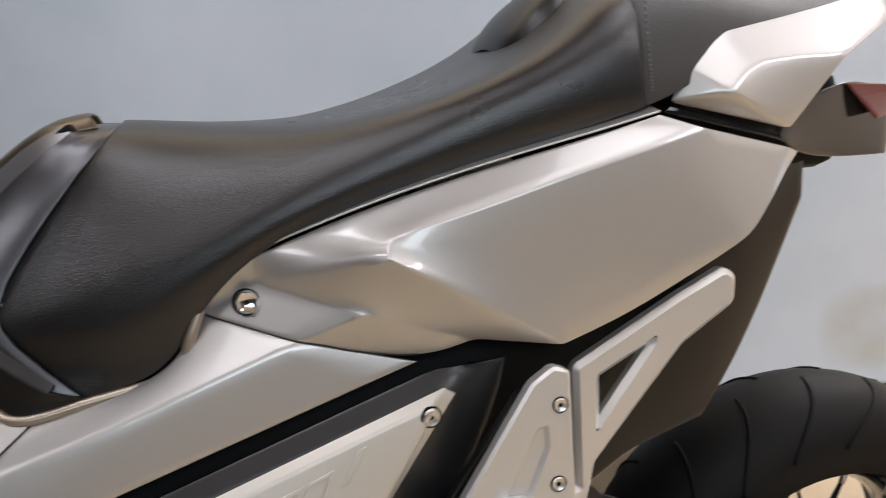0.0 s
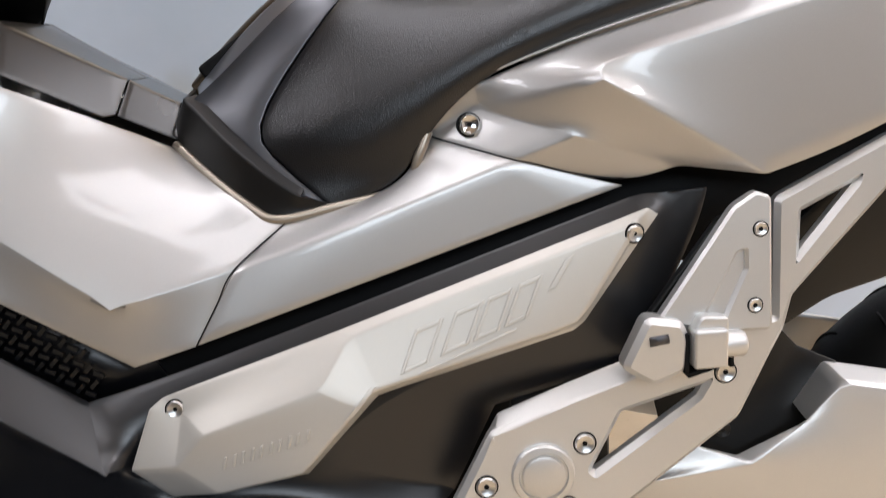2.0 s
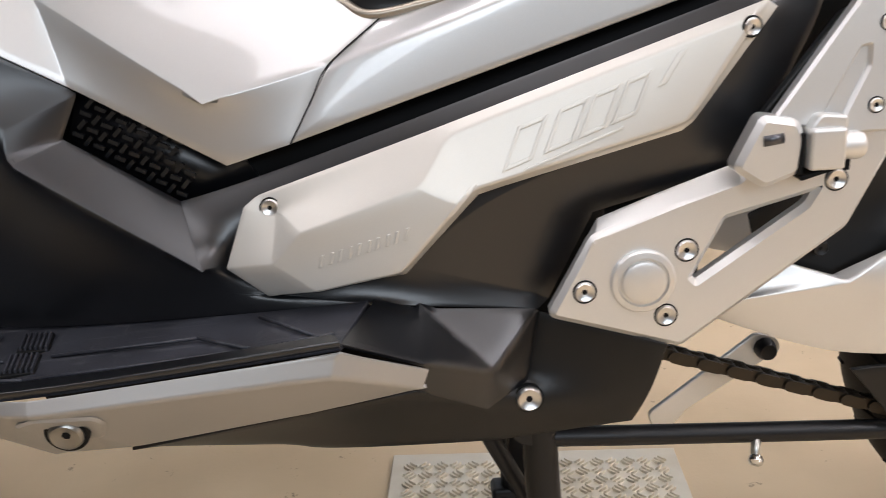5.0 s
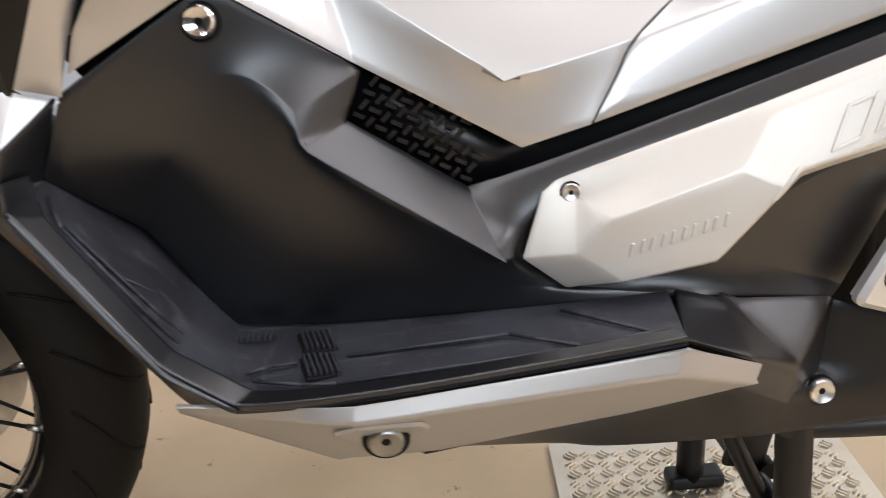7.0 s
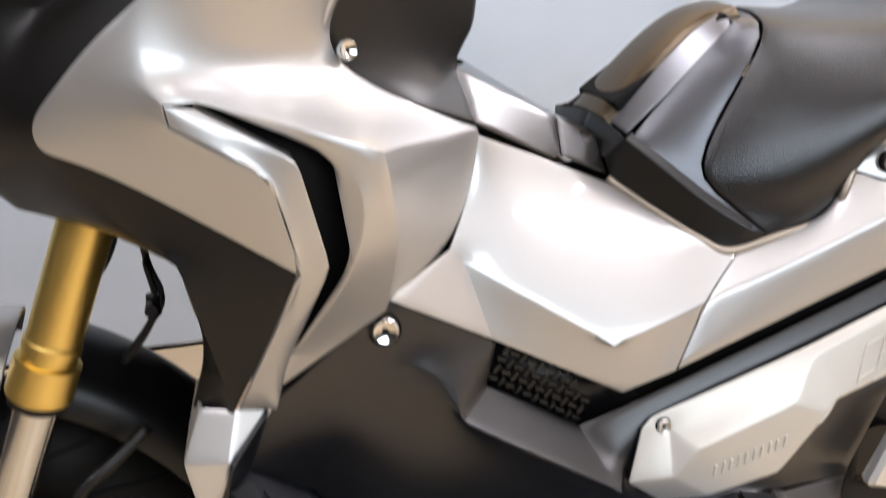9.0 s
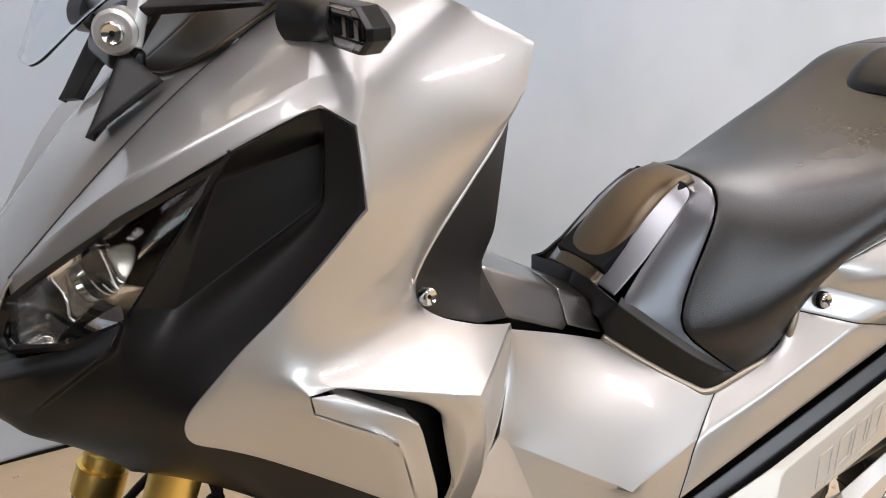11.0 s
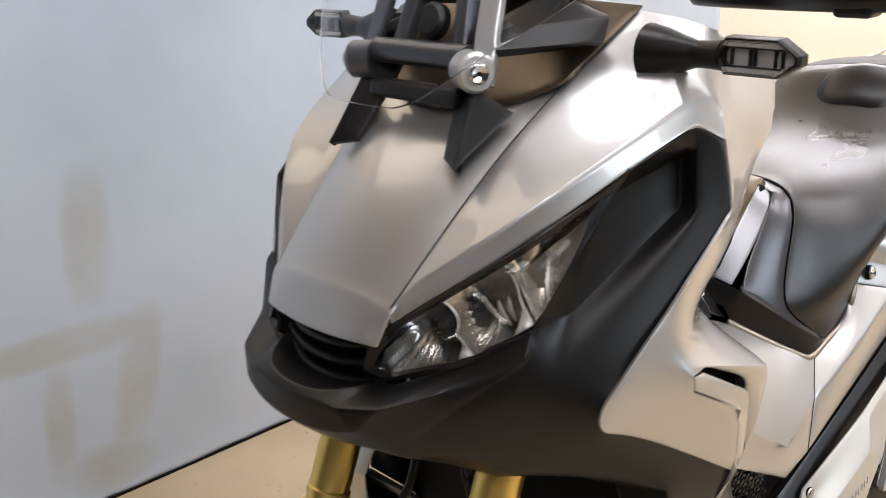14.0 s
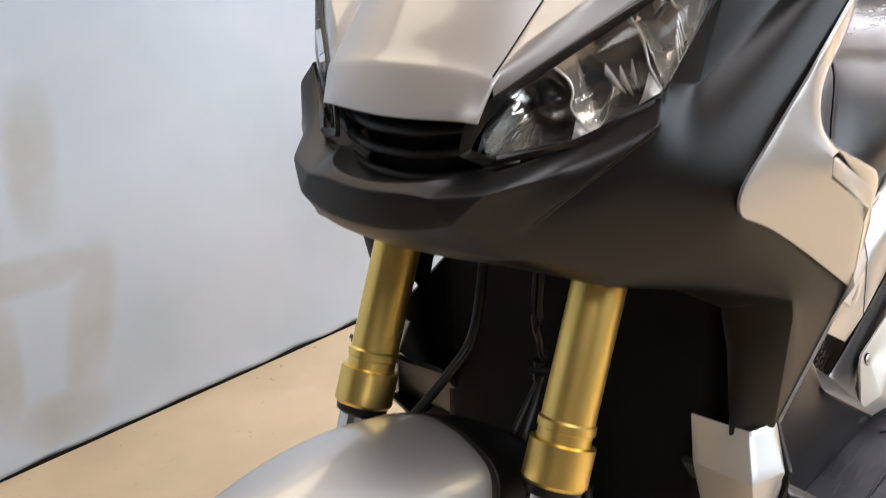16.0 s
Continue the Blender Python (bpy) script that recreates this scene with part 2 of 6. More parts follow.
# ---------------------------------------------------------------- mesh helpers
def put(name, me, mat, parent=None, label=""):
    ob = new(name, me)
    me.materials.clear()
    me.materials.append(mat)
    ob.parent = parent
    if label:
        tagged(ob, label)
    return ob


def part(name, bm, mat, parent, label="", smooth=True):
    me = bpy.data.meshes.new(name)
    bm.to_mesh(me)
    bm.free()
    if smooth:
        for p in me.polygons:
            p.use_smooth = True
    return put(name, me, mat, parent, label)


def mods(ob, thick=0.0, bevel=0.0, seg=3, subsurf=0, angle=14, edge=0.0):
    if subsurf:
        s = ob.modifiers.new("sub", "SUBSURF")
        s.levels = s.render_levels = subsurf
        s.use_creases = True
    if edge:
        s = ob.modifiers.new("folds", "BEVEL")
        s.width, s.segments, s.limit_method, s.harden_normals = edge, 3, "WEIGHT", True
    if thick:
        s = ob.modifiers.new("solid", "SOLIDIFY")
        s.thickness, s.offset, s.use_even_offset = thick, -1, False
    if bevel:
        s = ob.modifiers.new("bevel", "BEVEL")
        s.width, s.segments, s.limit_method, s.angle_limit = bevel, seg, "ANGLE", radians(angle)
        s.use_clamp_overlap = True
        if not subsurf:
            w = ob.modifiers.new("normals", "WEIGHTED_NORMAL")
            w.keep_sharp = False
    return ob


def soften(bm, fold=22.0, tight=0.5, corner=38.0):
    """Creases for the subdivision: rims stay, real folds stay tight, gentle ones flow."""
    ce = bm.edges.layers.float.new("crease_edge")
    cv = bm.verts.layers.float.new("crease_vert")
    bw = bm.edges.layers.float.new("bevel_weight_edge")
    for e in bm.edges:
        if e.is_boundary:
            e[ce] = 1.0
        elif len(e.link_faces) == 2:
            a = math.degrees(e.calc_face_angle(0.0))
            if a > fold:
                e[ce] = tight if a < 55 else min(1.0, tight + 0.2)
                e[bw] = 1.0
    for v in bm.verts:
        rim = [e for e in v.link_edges if e.is_boundary]
        if len(rim) == 2:
            d = [(e.other_vert(v).co - v.co).normalized() for e in rim]
            if 180 - math.degrees(d[0].angle(d[1])) > corner:
                v[cv] = 1.0


def sheet_bm(V, F, out, flip=False):
    bm = bmesh.new()
    vs = {k: bm.verts.new((p[0], -p[1] if flip else p[1], p[2])) for k, p in V.items()}
    for f in F:
        bm.faces.new([vs[k] for k in (f.split() if isinstance(f, str) else f)])
    loose = [v for v in bm.verts if not v.link_faces]
    bmesh.ops.delete(bm, geom=loose, context="VERTS")
    bmesh.ops.recalc_face_normals(bm, faces=bm.faces)
    o = Vector(out)
    if flip:
        o.y = -o.y
    if sum(f.normal.dot(o) * f.calc_area() for f in bm.faces) < 0:
        bmesh.ops.reverse_faces(bm, faces=bm.faces)
    return bm


def crease_along(bm, V, chains, value, flip):
    """Sets the crease of named edges; chains like "a-b-c d-e"."""
    ce = bm.edges.layers.float["crease_edge"]

    def near(k):
        q = Vector((V[k][0], -V[k][1] if flip else V[k][1], V[k][2]))
        return min(bm.verts, key=lambda v: (v.co - q).length_squared)
    cv = bm.verts.layers.float["crease_vert"]
    for ch in chains.split():
        for k in ch.split("-"):
            if k.endswith("!"):
                near(k[:-1])[cv] = 1.0
        ks = ch.replace("!", "").split("-")
        for a, b in zip(ks, ks[1:]):
            e = bm.edges.get((near(a), near(b)))
            if e:
                e[ce] = value
                e[bm.edges.layers.float["bevel_weight_edge"]] = 1.0 if value > 0.3 else 0.0


def panel(name, V, F, mat, parent, thick=0.003, bevel=0.004, out=(0, -1, 0.25), both=True, label="", fold=22.0, tight=0.75, corner=38.0, level=3, keep="", flow="", soft=""):
    """A folded moulded panel from its corner points; with both, its mirror image on the far side of the machine too."""
    made = None
    for flip in ((False, True) if both else (False,)):
        bm = sheet_bm(V, F, out, flip)
        if bevel:
            soften(bm, fold, tight, corner)
            crease_along(bm, V, keep, 0.85, flip)
            crease_along(bm, V, flow, 0.0, flip)
            for k in soft.split():
                q = Vector((V[k][0], -V[k][1] if flip else V[k][1], V[k][2]))
                v = min(bm.verts, key=lambda w: (w.co - q).length_squared)
                v[bm.verts.layers.float["crease_vert"]] = 0.0
                for e in v.link_edges:
                    if e.is_boundary:
                        e[bm.edges.layers.float["crease_edge"]] = 0.0
        ob = part(name, bm, mat, parent, label)
        if bevel:
            mods(ob, thick, min(0.0012, thick * 0.4), 2, level if not flip else 2, 50, min(bevel, 0.004) * 0.75)
        else:
            mods(ob, thick)
        made = made or ob
    return made


def whole_panel(name, V, F, mat, parent, thick=0.004, out=(-1, 0, 0), label="", fold=40, tight=0.75, corner=22, keep="", flow="", level=3):
    """A moulded panel across the machine: left half from its corner points, the right half mirrored, welded on the centre line."""
    W, G = dict(V), list(F)
    for k, p in V.items():
        if abs(p[1]) > 1e-6:
            W["-" + k] = (p[0], -p[1], p[2])
    for f in F:
        G.append(" ".join("-" + k if abs(V[k][1]) > 1e-6 else k for k in reversed(f.split())))
    bm = sheet_bm(W, G, out)
    soften(bm, fold, tight, corner)
    for flip in (False, True):
        crease_along(bm, V, keep, 0.85, flip)
        crease_along(bm, V, flow, 0.0, flip)
    return mods(part(name, bm, mat, parent, label), thick, min(0.0012, thick * 0.4), 2, level, 50, 0.003)


def loft(name, rows, mat, parent, label="", closed=False, subsurf=2, thick=0.0, out=None, corner=60):
    bm = bmesh.new()
    vs = [[bm.verts.new(p) for p in r] for r in rows]
    m = len(rows[0])
    for a, b in zip(vs, vs[1:]):
        for i in range(m if closed else m - 1):
            j = (i + 1) % m
            bm.faces.new((a[i], a[j], b[j], b[i]))
    bmesh.ops.recalc_face_normals(bm, faces=bm.faces)
    soften(bm, 200, 0, corner)
    if out is not None and sum(f.normal.dot(Vector(out)) * f.calc_area() for f in bm.faces) < 0:
        bmesh.ops.reverse_faces(bm, faces=bm.faces)
    ob = part(name, bm, mat, parent, label)
    mods(ob, thick, min(0.0012, thick * 0.4), 2, subsurf, 50)
    return ob


def mirrored(half):
    """A whole cross-section from its left half, which ends on the centre line."""
    return list(half) + [(x, -y, z) for x, y, z in reversed(half[:-1])]


def frame_of(p, q):
    d = (Vector(q) - Vector(p)).normalized()
    return d, d.to_track_quat("Z", "Y").to_matrix()


def lathe_bm(p, q, profile, n=24, bm=None):
    """Turned body round the axis p to q; profile: (fraction along, radius)."""
    bm = bm or bmesh.new()
    p, q = Vector(p), Vector(q)
    d, m = frame_of(p, q)
    rings = []
    for s, r in profile:
        c = p + (q - p) * s
        rings.append([bm.verts.new(c + m @ Vector((r * math.cos(a), r * math.sin(a), 0))) for a in (2 * math.pi * i / n for i in range(n))])
    for a, b in zip(rings, rings[1:]):
        for i in range(n):
            bm.faces.new((a[i], a[(i + 1) % n], b[(i + 1) % n], b[i]))
    bm.faces.new(list(reversed(rings[0])))
    bm.faces.new(rings[-1])
    bmesh.ops.recalc_face_normals(bm, faces=bm.faces)
    return bm


def lathe(name, p, q, profile, mat, parent, label="", n=24):
    ob = part(name, lathe_bm(p, q, profile, n), mat, parent, label)
    ob.data.set_sharp_from_angle(angle=radians(32))
    return ob


def smooth_path(pts, k=6):
    pts = [Vector(p) for p in pts]
    ext = [2 * pts[0] - pts[1]] + pts + [2 * pts[-1] - pts[-2]]
    out = []
    for i in range(1, len(ext) - 2):
        a, b, c, d = ext[i - 1:i + 3]
        for j in range(k):
            t = j / k
            out.append(0.5 * ((2 * b) + (c - a) * t + (2 * a - 5 * b + 4 * c - d) * t * t + (3 * b - a - 3 * c + d) * t ** 3))
    out.append(pts[-1])
    return out


def tube(name, pts, r, mat, parent, label="", n=10, k=6):
    path = smooth_path(pts, k) if len(pts) > 2 else [Vector(p) for p in pts]
    bm = bmesh.new()
    rings = []
    for i, c in enumerate(path):
        d = (path[min(i + 1, len(path) - 1)] - path[max(i - 1, 0)]).normalized()
        m = d.to_track_quat("Z", "Y").to_matrix()
        rings.append([bm.verts.new(c + m @ Vector((r * math.cos(a), r * math.sin(a), 0))) for a in (2 * math.pi * i2 / n for i2 in range(n))])
    for a, b in zip(rings, rings[1:]):
        for i in range(n):
            bm.faces.new((a[i], a[(i + 1) % n], b[(i + 1) % n], b[i]))
    bm.faces.new(list(reversed(rings[0])))
    bm.faces.new(rings[-1])
    bmesh.ops.recalc_face_normals(bm, faces=bm.faces)
    return part(name, bm, mat, parent, label)


def box_bm(c, s, m=None, bm=None):
    bm = bm or bmesh.new()
    r = bmesh.ops.create_cube(bm, size=1)
    mat = Matrix.Translation(c) @ (m.to_4x4() if m else Matrix.Identity(4)) @ Matrix.Diagonal((*s, 1))
    bmesh.ops.transform(bm, matrix=mat, verts=r["verts"])
    return bm


def block(name, c, s, mat, parent, label="", rot=(0, 0, 0), bevel=0.002):
    ob = part(name, box_bm(c, s, Euler([radians(a) for a in rot]).to_matrix()), mat, parent, label)
    return mods(ob, 0, bevel, 2)


def plate(name, outline, y, thick, mat, parent, label="", holes=(), bevel=0.002, round_r=0.0, tilt=None, chamfer=0.0):
    """A flat cut plate in the machine's side plane (x, z), with rounded corners and holes, its outer face at y."""
    cu = bpy.data.curves.new(name, "CURVE")
    cu.dimensions, cu.fill_mode = "2D", "BOTH"
    cu.extrude, cu.bevel_depth, cu.bevel_resolution = thick / 2 - bevel, bevel, 2
    if chamfer:
        cu.bevel_depth, cu.bevel_resolution, cu.offset, cu.extrude = chamfer, 0, bevel - chamfer, thick / 2 - chamfer
    for ring, rr in [(outline, round_r)] + [(h, round_r * 0.8) for h in holes]:
        pts = fillet(ring, rr) if rr else ring
        sp = cu.splines.new("POLY")
        sp.points.add(len(pts) - 1)
        for p, (x, z) in zip(sp.points, pts):
            p.co = (x, z, 0, 1)
        sp.use_cyclic_u = True
    tmp = bpy.data.objects.new(name, cu)
    scene.collection.objects.link(tmp)
    me = bpy.data.meshes.new_from_object(tmp.evaluated_get(bpy.context.evaluated_depsgraph_get()))
    bpy.data.objects.remove(tmp)
    bpy.data.curves.remove(cu)
    for v in me.vertices:
        x, z, d = v.co
        v.co = (x, y + thick / 2 - d, z)
        if tilt:
            v.co.y += tilt[0] * (x - tilt[2]) + tilt[1] * (z - tilt[3])
    me.name = name
    me.flip_normals()
    ob = put(name, me, mat, parent, label)
    for poly in me.polygons:
        poly.use_smooth = True
    me.set_sharp_from_angle(angle=radians(30))
    return ob


def fillet(ring, r, k=4):
    out = []
    n = len(ring)
    for i in range(n):
        a, b, c = Vector(ring[i - 1]), Vector(ring[i]), Vector(ring[(i + 1) % n])
        u, w = (a - b), (c - b)
        lu, lw = u.length, w.length
        u, w = u.normalized(), w.normalized()
        t = min(r, lu * 0.45, lw * 0.45)
        p, q = b + u * t, b + w * t
        for j in range(k + 1):
            s = j / k
            out.append(tuple((1 - s) ** 2 * p + 2 * s * (1 - s) * b + s * s * q))
    return out


def bolt(p, axis, r, parent, mat=STEEL, name="bolt", washer=0.0):
    """Socket button-head screw, its head rising along axis from p, with a sunk hexagon."""
    p, axis = Vector(p), Vector(axis).normalized()
    h = r * 0.6
    bm = lathe_bm(p - axis * 0.003, p + axis * h, [(0, r), (0.65, r), (0.88, r * 0.92), (1, r * 0.80)], 20)
    top = [f for f in bm.faces if len(f.verts) > 6 and f.calc_center_median().dot(axis) > (p + axis * h * 0.8).dot(axis)]
    if top:
        bmesh.ops.inset_region(bm, faces=top, thickness=r * 0.5)
        bmesh.ops.translate(bm, verts=list({v for f in top for v in f.verts}), vec=-axis * h * 0.38)
    ob = part(name, bm, mat, parent)
    ob.data.set_sharp_from_angle(angle=radians(35))
    lathe("socket", p, p + axis * (h * 0.62 + 0.0002), [(0, r * 0.26), (1, r * 0.26)], VOID, ob, n=6)
    if washer:
        lathe("washer", p - axis * 0.004, p + axis * 0.0008, [(0, washer), (1, washer)], VOID, ob, n=24)
    return ob


def sunk_bolt(at, x, z, r, parent, mat=STEEL, sink=0.3):
    """A socket screw on a left-flank part, in a counterbore whose shade is a black disc."""
    p, nrm = at(x, z)
    nrm = (nrm * 0.3 + Vector((0, -1, 0.05))).normalized()
    ob = bolt(p - nrm * r * sink, nrm, r, parent, mat)
    lathe("counterbore", p - nrm * 0.004, p + nrm * 0.0005, [(0, r * 1.10), (1, r * 1.10)], VOID, ob, n=24)
    return ob


def skin(ob):
    """Finds the outer skin of a left-flank part at (x, z): place and normal."""
    from mathutils.bvhtree import BVHTree
    bpy.context.view_layer.update()
    tree = BVHTree.FromObject(ob, bpy.context.evaluated_depsgraph_get())

    def at(x, z):
        hit, nrm, _, _ = tree.ray_cast(Vector((x, -1, z)), Vector((0, 1, 0)))
        return (hit, nrm if nrm.y < 0 else -nrm) if hit else (Vector((x, -0.23, z)), Vector((0, -1, 0)))
    return at


def seam(name, ob, pts, r, parent, mat=BLACK, k=6):
    """A thin shadow gap that follows the skin of a part."""
    from mathutils.bvhtree import BVHTree
    bpy.context.view_layer.update()
    tree = BVHTree.FromObject(ob, bpy.context.evaluated_depsgraph_get())
    path = smooth_path(pts, k) if len(pts) > 2 else [Vector(pts[0]).lerp(Vector(pts[1]), i / 8) for i in range(9)]
    out = [tree.find_nearest(p)[0] for p in path]
    return tube(name, out, r, mat, parent, n=6, k=1)


# ---------------------------------------------------------------- the room
def wall_slab(name, c, s, mat, label, category):
    ob = part(name, box_bm(c, s), mat, None, smooth=False)
    return tagged(ob, label, category, kind="structure")


wall_slab("floor", (0.2, 0.0, -0.05), (8.4, 7.4, 0.1), FLOORM, "tan painted concrete floor with specks and stains", "floor")
wall_slab("wall_north", (-2.1, 2.45, 1.5), (3.8, 0.1, 3.0), CREAM, "cream painted wall behind the hanging sheet", "wall")
wall_slab("wall_north_2", (2.1, 2.45, 1.5), (4.6, 0.1, 3.0), CREAM, "cream painted wall beside the hanging sheet", "wall")


def window_wall():
    """The unseen wall behind the camera, dark for dim reflections, with a daylit window."""
    x0, x1, z0, z1 = -1.3, 2.0, 1.60, 2.90
    bm = bmesh.new()
    for c, sz in ((((x0 - 4.0) / 2, -3.65, 1.5), (x0 + 4.0, 0.1, 3.0)), (((x1 + 4.4) / 2, -3.65, 1.5), (4.4 - x1, 0.1, 3.0)),
                  (((x0 + x1) / 2, -3.65, z0 / 2), (x1 - x0, 0.1, z0)), (((x0 + x1) / 2, -3.65, (z1 + 3.0) / 2), (x1 - x0, 0.1, 3.0 - z1))):
        box_bm(c, sz, bm=bm)
    tagged(part("wall_south", bm, DIMWALL, None, smooth=False), "unseen wall with a window, made dark to darken reflections", "wall", kind="structure")
    win = tagged(new("window_1"), "daylit window with a white frame", "window", kind="structure")
    win.location = ((x0 + x1) / 2, -3.65, (z0 + z1) / 2)
    w, h = x1 - x0, z1 - z0
    for c, sz in (((0, 0, h / 2 - 0.03), (w, 0.06, 0.06)), ((0, 0, -h / 2 + 0.03), (w, 0.06, 0.06)), ((-w / 2 + 0.03, 0, 0), (0.06, 0.06, h - 0.12)), ((w / 2 - 0.03, 0, 0), (0.06, 0.06, h - 0.12)), ((0, 0, 0), (0.05, 0.05, h - 0.12))):
        part("window_frame", box_bm(c, sz), CEILM, win, smooth=False)
    for k in (-1, 1):
        pane = part("pane", box_bm((k * w / 4, -0.01, 0), (w / 2 - 0.085, 0.006, h - 0.12)), LENS, win, smooth=False)
        pane.visible_shadow = False
    d = bpy.data.lights.new("daylight", "AREA")
    d.shape, d.size, d.size_y, d.energy, d.color = "RECTANGLE", w - 0.12, h - 0.12, WINDOW_POWER, (0.86, 0.94, 1.0)
    lamp = new("daylight", d)
    lamp.parent = win
    lamp.location = (0, 0.034, 0)
    lamp.rotation_euler = (radians(90), 0, 0)


window_wall()
wall_slab("wall_west", (-3.95, -0.6, 1.5), (0.1, 6.0, 3.0), DIMWALL, "unseen end wall, made dark to darken reflections", "wall")
wall_slab("wall_east", (4.35, -0.6, 1.5), (0.1, 6.0, 3.0), CREAM, "cream painted workshop end wall", "wall")
wall_slab("ceiling", (0.2, -0.6, 3.05), (8.4, 6.3, 0.1), CEILM, "grey painted workshop ceiling", "ceiling")


def ceiling_lamp(x, y, sx, sy, power, tone):
    root = tagged(new("added_ceiling_panel"), "unseen ceiling panel, added to light the scooter and the sheet", "lamp", "ceiling lights")
    root.location = (x, y, 2.94)
    part("housing", box_bm((0, 0, 0.03), (sx, sy, 0.06)), CEILM, root)
    d = bpy.data.lights.new("panel_glow", "AREA")
    d.shape, d.size, d.size_y, d.energy = "RECTANGLE", sx, sy, power
    d.color = tone
    lamp = new("panel_glow", d)
    lamp.parent = root
    lamp.location = (0, 0, -0.012)


for lamp_row in LAMPS:
    ceiling_lamp(*lamp_row)


def curtain():
    """Hanging cloth sheet with shallow folds and a slightly curled hem."""
    nx, nz = 150, 40
    x0, x1, h = -3.4, 1.95, 1.80
    bm = bmesh.new()
    g = []
    for i in range(nx + 1):
        x = x0 + (x1 - x0) * i / nx
        col = []
        for j in range(nz + 1):
            z = 0.006 + h * (j / nz) ** 1.4
            w = 0.016 * math.sin(x * 5.1 + 0.7 * math.sin(x * 2.3)) * min(1, z) + 0.010 * min(1, z * 3) * noise.noise((x * 2.2, z * 0.9, 3))
            hem = 0.012 * math.exp(-z / 0.06) * (0.8 + 0.6 * noise.noise((x * 9, z * 8, 9)))
            y = 1.262 - 0.045 * x + w - hem
            col.append(bm.verts.new((x, y, z)))
        g.append(col)
    for a, b in zip(g, g[1:]):
        for j in range(nz):
            bm.faces.new((a[j], a[j + 1], b[j + 1], b[j]))
    ob = part("backdrop", bm, CLOTH, None)
    mods(ob, 0.003)
    tagged(ob, "pale blue hanging cloth sheet with faded olive marks", "backdrop", kind="structure")


curtain()


def hem_strip():
    bm = bmesh.new()
    box_bm((-0.72, 1.262 + 0.045 * 0.72, 0.003), (5.4, 0.03, 0.006), Euler((0, 0, math.atan(-0.045))).to_matrix(), bm)
    tagged(part("trim", bm, VOID, None, smooth=False), "black strip where the sheet meets the floor", "trim", kind="structure")


hem_strip()


def tread_plate():
    root = tagged(new("tread_plate"), "worn aluminium tread plate lying on the floor under the stand", "metal plate")
    root.location = (0.015, 0.02, 0)
    root.rotation_euler = (0, 0, radians(-4))
    ob = part("sheet", box_bm((0, 0.0, 0.0035), (0.415, 0.43, 0.005)), TREADM, root)
    mods(ob, 0, 0.001, 1)
    bm = bmesh.new()
    step = 0.0225
    for i in range(-9, 10):
        for j in range(-9, 10):
            cx, cy = i * step, j * step
            if abs(cx) > 0.19 or abs(cy) > 0.195:
                continue
            a = radians(45 if (i + j) % 2 else -45)
            for k in range(-1, 2):
                off = k * 0.0066
                m = Euler((0, 0, a)).to_matrix()
                ln = 0.0185 - abs(k) * 0.002
                o = m @ Vector((0, off, 0))
                vs = []
                for sx, sy, sz in ((-1, 0, 0), (-0.55, -1, 0), (0.55, -1, 0), (1, 0, 0), (0.55, 1, 0), (-0.55, 1, 0)):
                    vs.append(bm.verts.new(Vector((cx, cy, 0.0058)) + o + m @ Vector((sx * ln / 2, sy * 0.0024, 0))))
                top = [bm.verts.new(Vector((cx, cy, 0.0092)) + o + m @ Vector((sx * ln / 2.4, sy * 0.0012, 0))) for sx, sy in ((-1, 0), (-0.55, -1), (0.55, -1), (1, 0), (0.55, 1), (-0.55, 1))]
                bm.faces.new(top)
                for q in range(6):
                    bm.faces.new((vs[q], vs[(q + 1) % 6], top[(q + 1) % 6], top[q]))
    tagged(part("raised_tread", bm, TREADM, root, smooth=False), kind="stuff")


tread_plate()


# ---------------------------------------------------------------- the scooter
SC = tagged(new("adventure_scooter"), "silver and black adventure scooter with gold forks on its centre stand", "motor scooter")

# shared corner points of the bodywork (left flank)
P_LL, P_PR, P_CX, P_FOLD = (-0.014, -0.140, 0.745), (0.151, -0.189, 0.697), (0.058, -0.186, 0.724), (0.106, -0.201, 0.743)
P_ST, P_BC, P_SB = (-0.143, -0.158, 0.677), (-0.187, -0.182, 0.644), (-0.223, -0.195, 0.582)
P_L, P_LOW1 = (-0.503, -0.208, 0.703), (-0.404, -0.177, 0.637)
P_TL, P_M1, P_M2 = (-0.394, -0.121, 0.812), (-0.404, -0.130, 0.768), (-0.436, -0.162, 0.722)

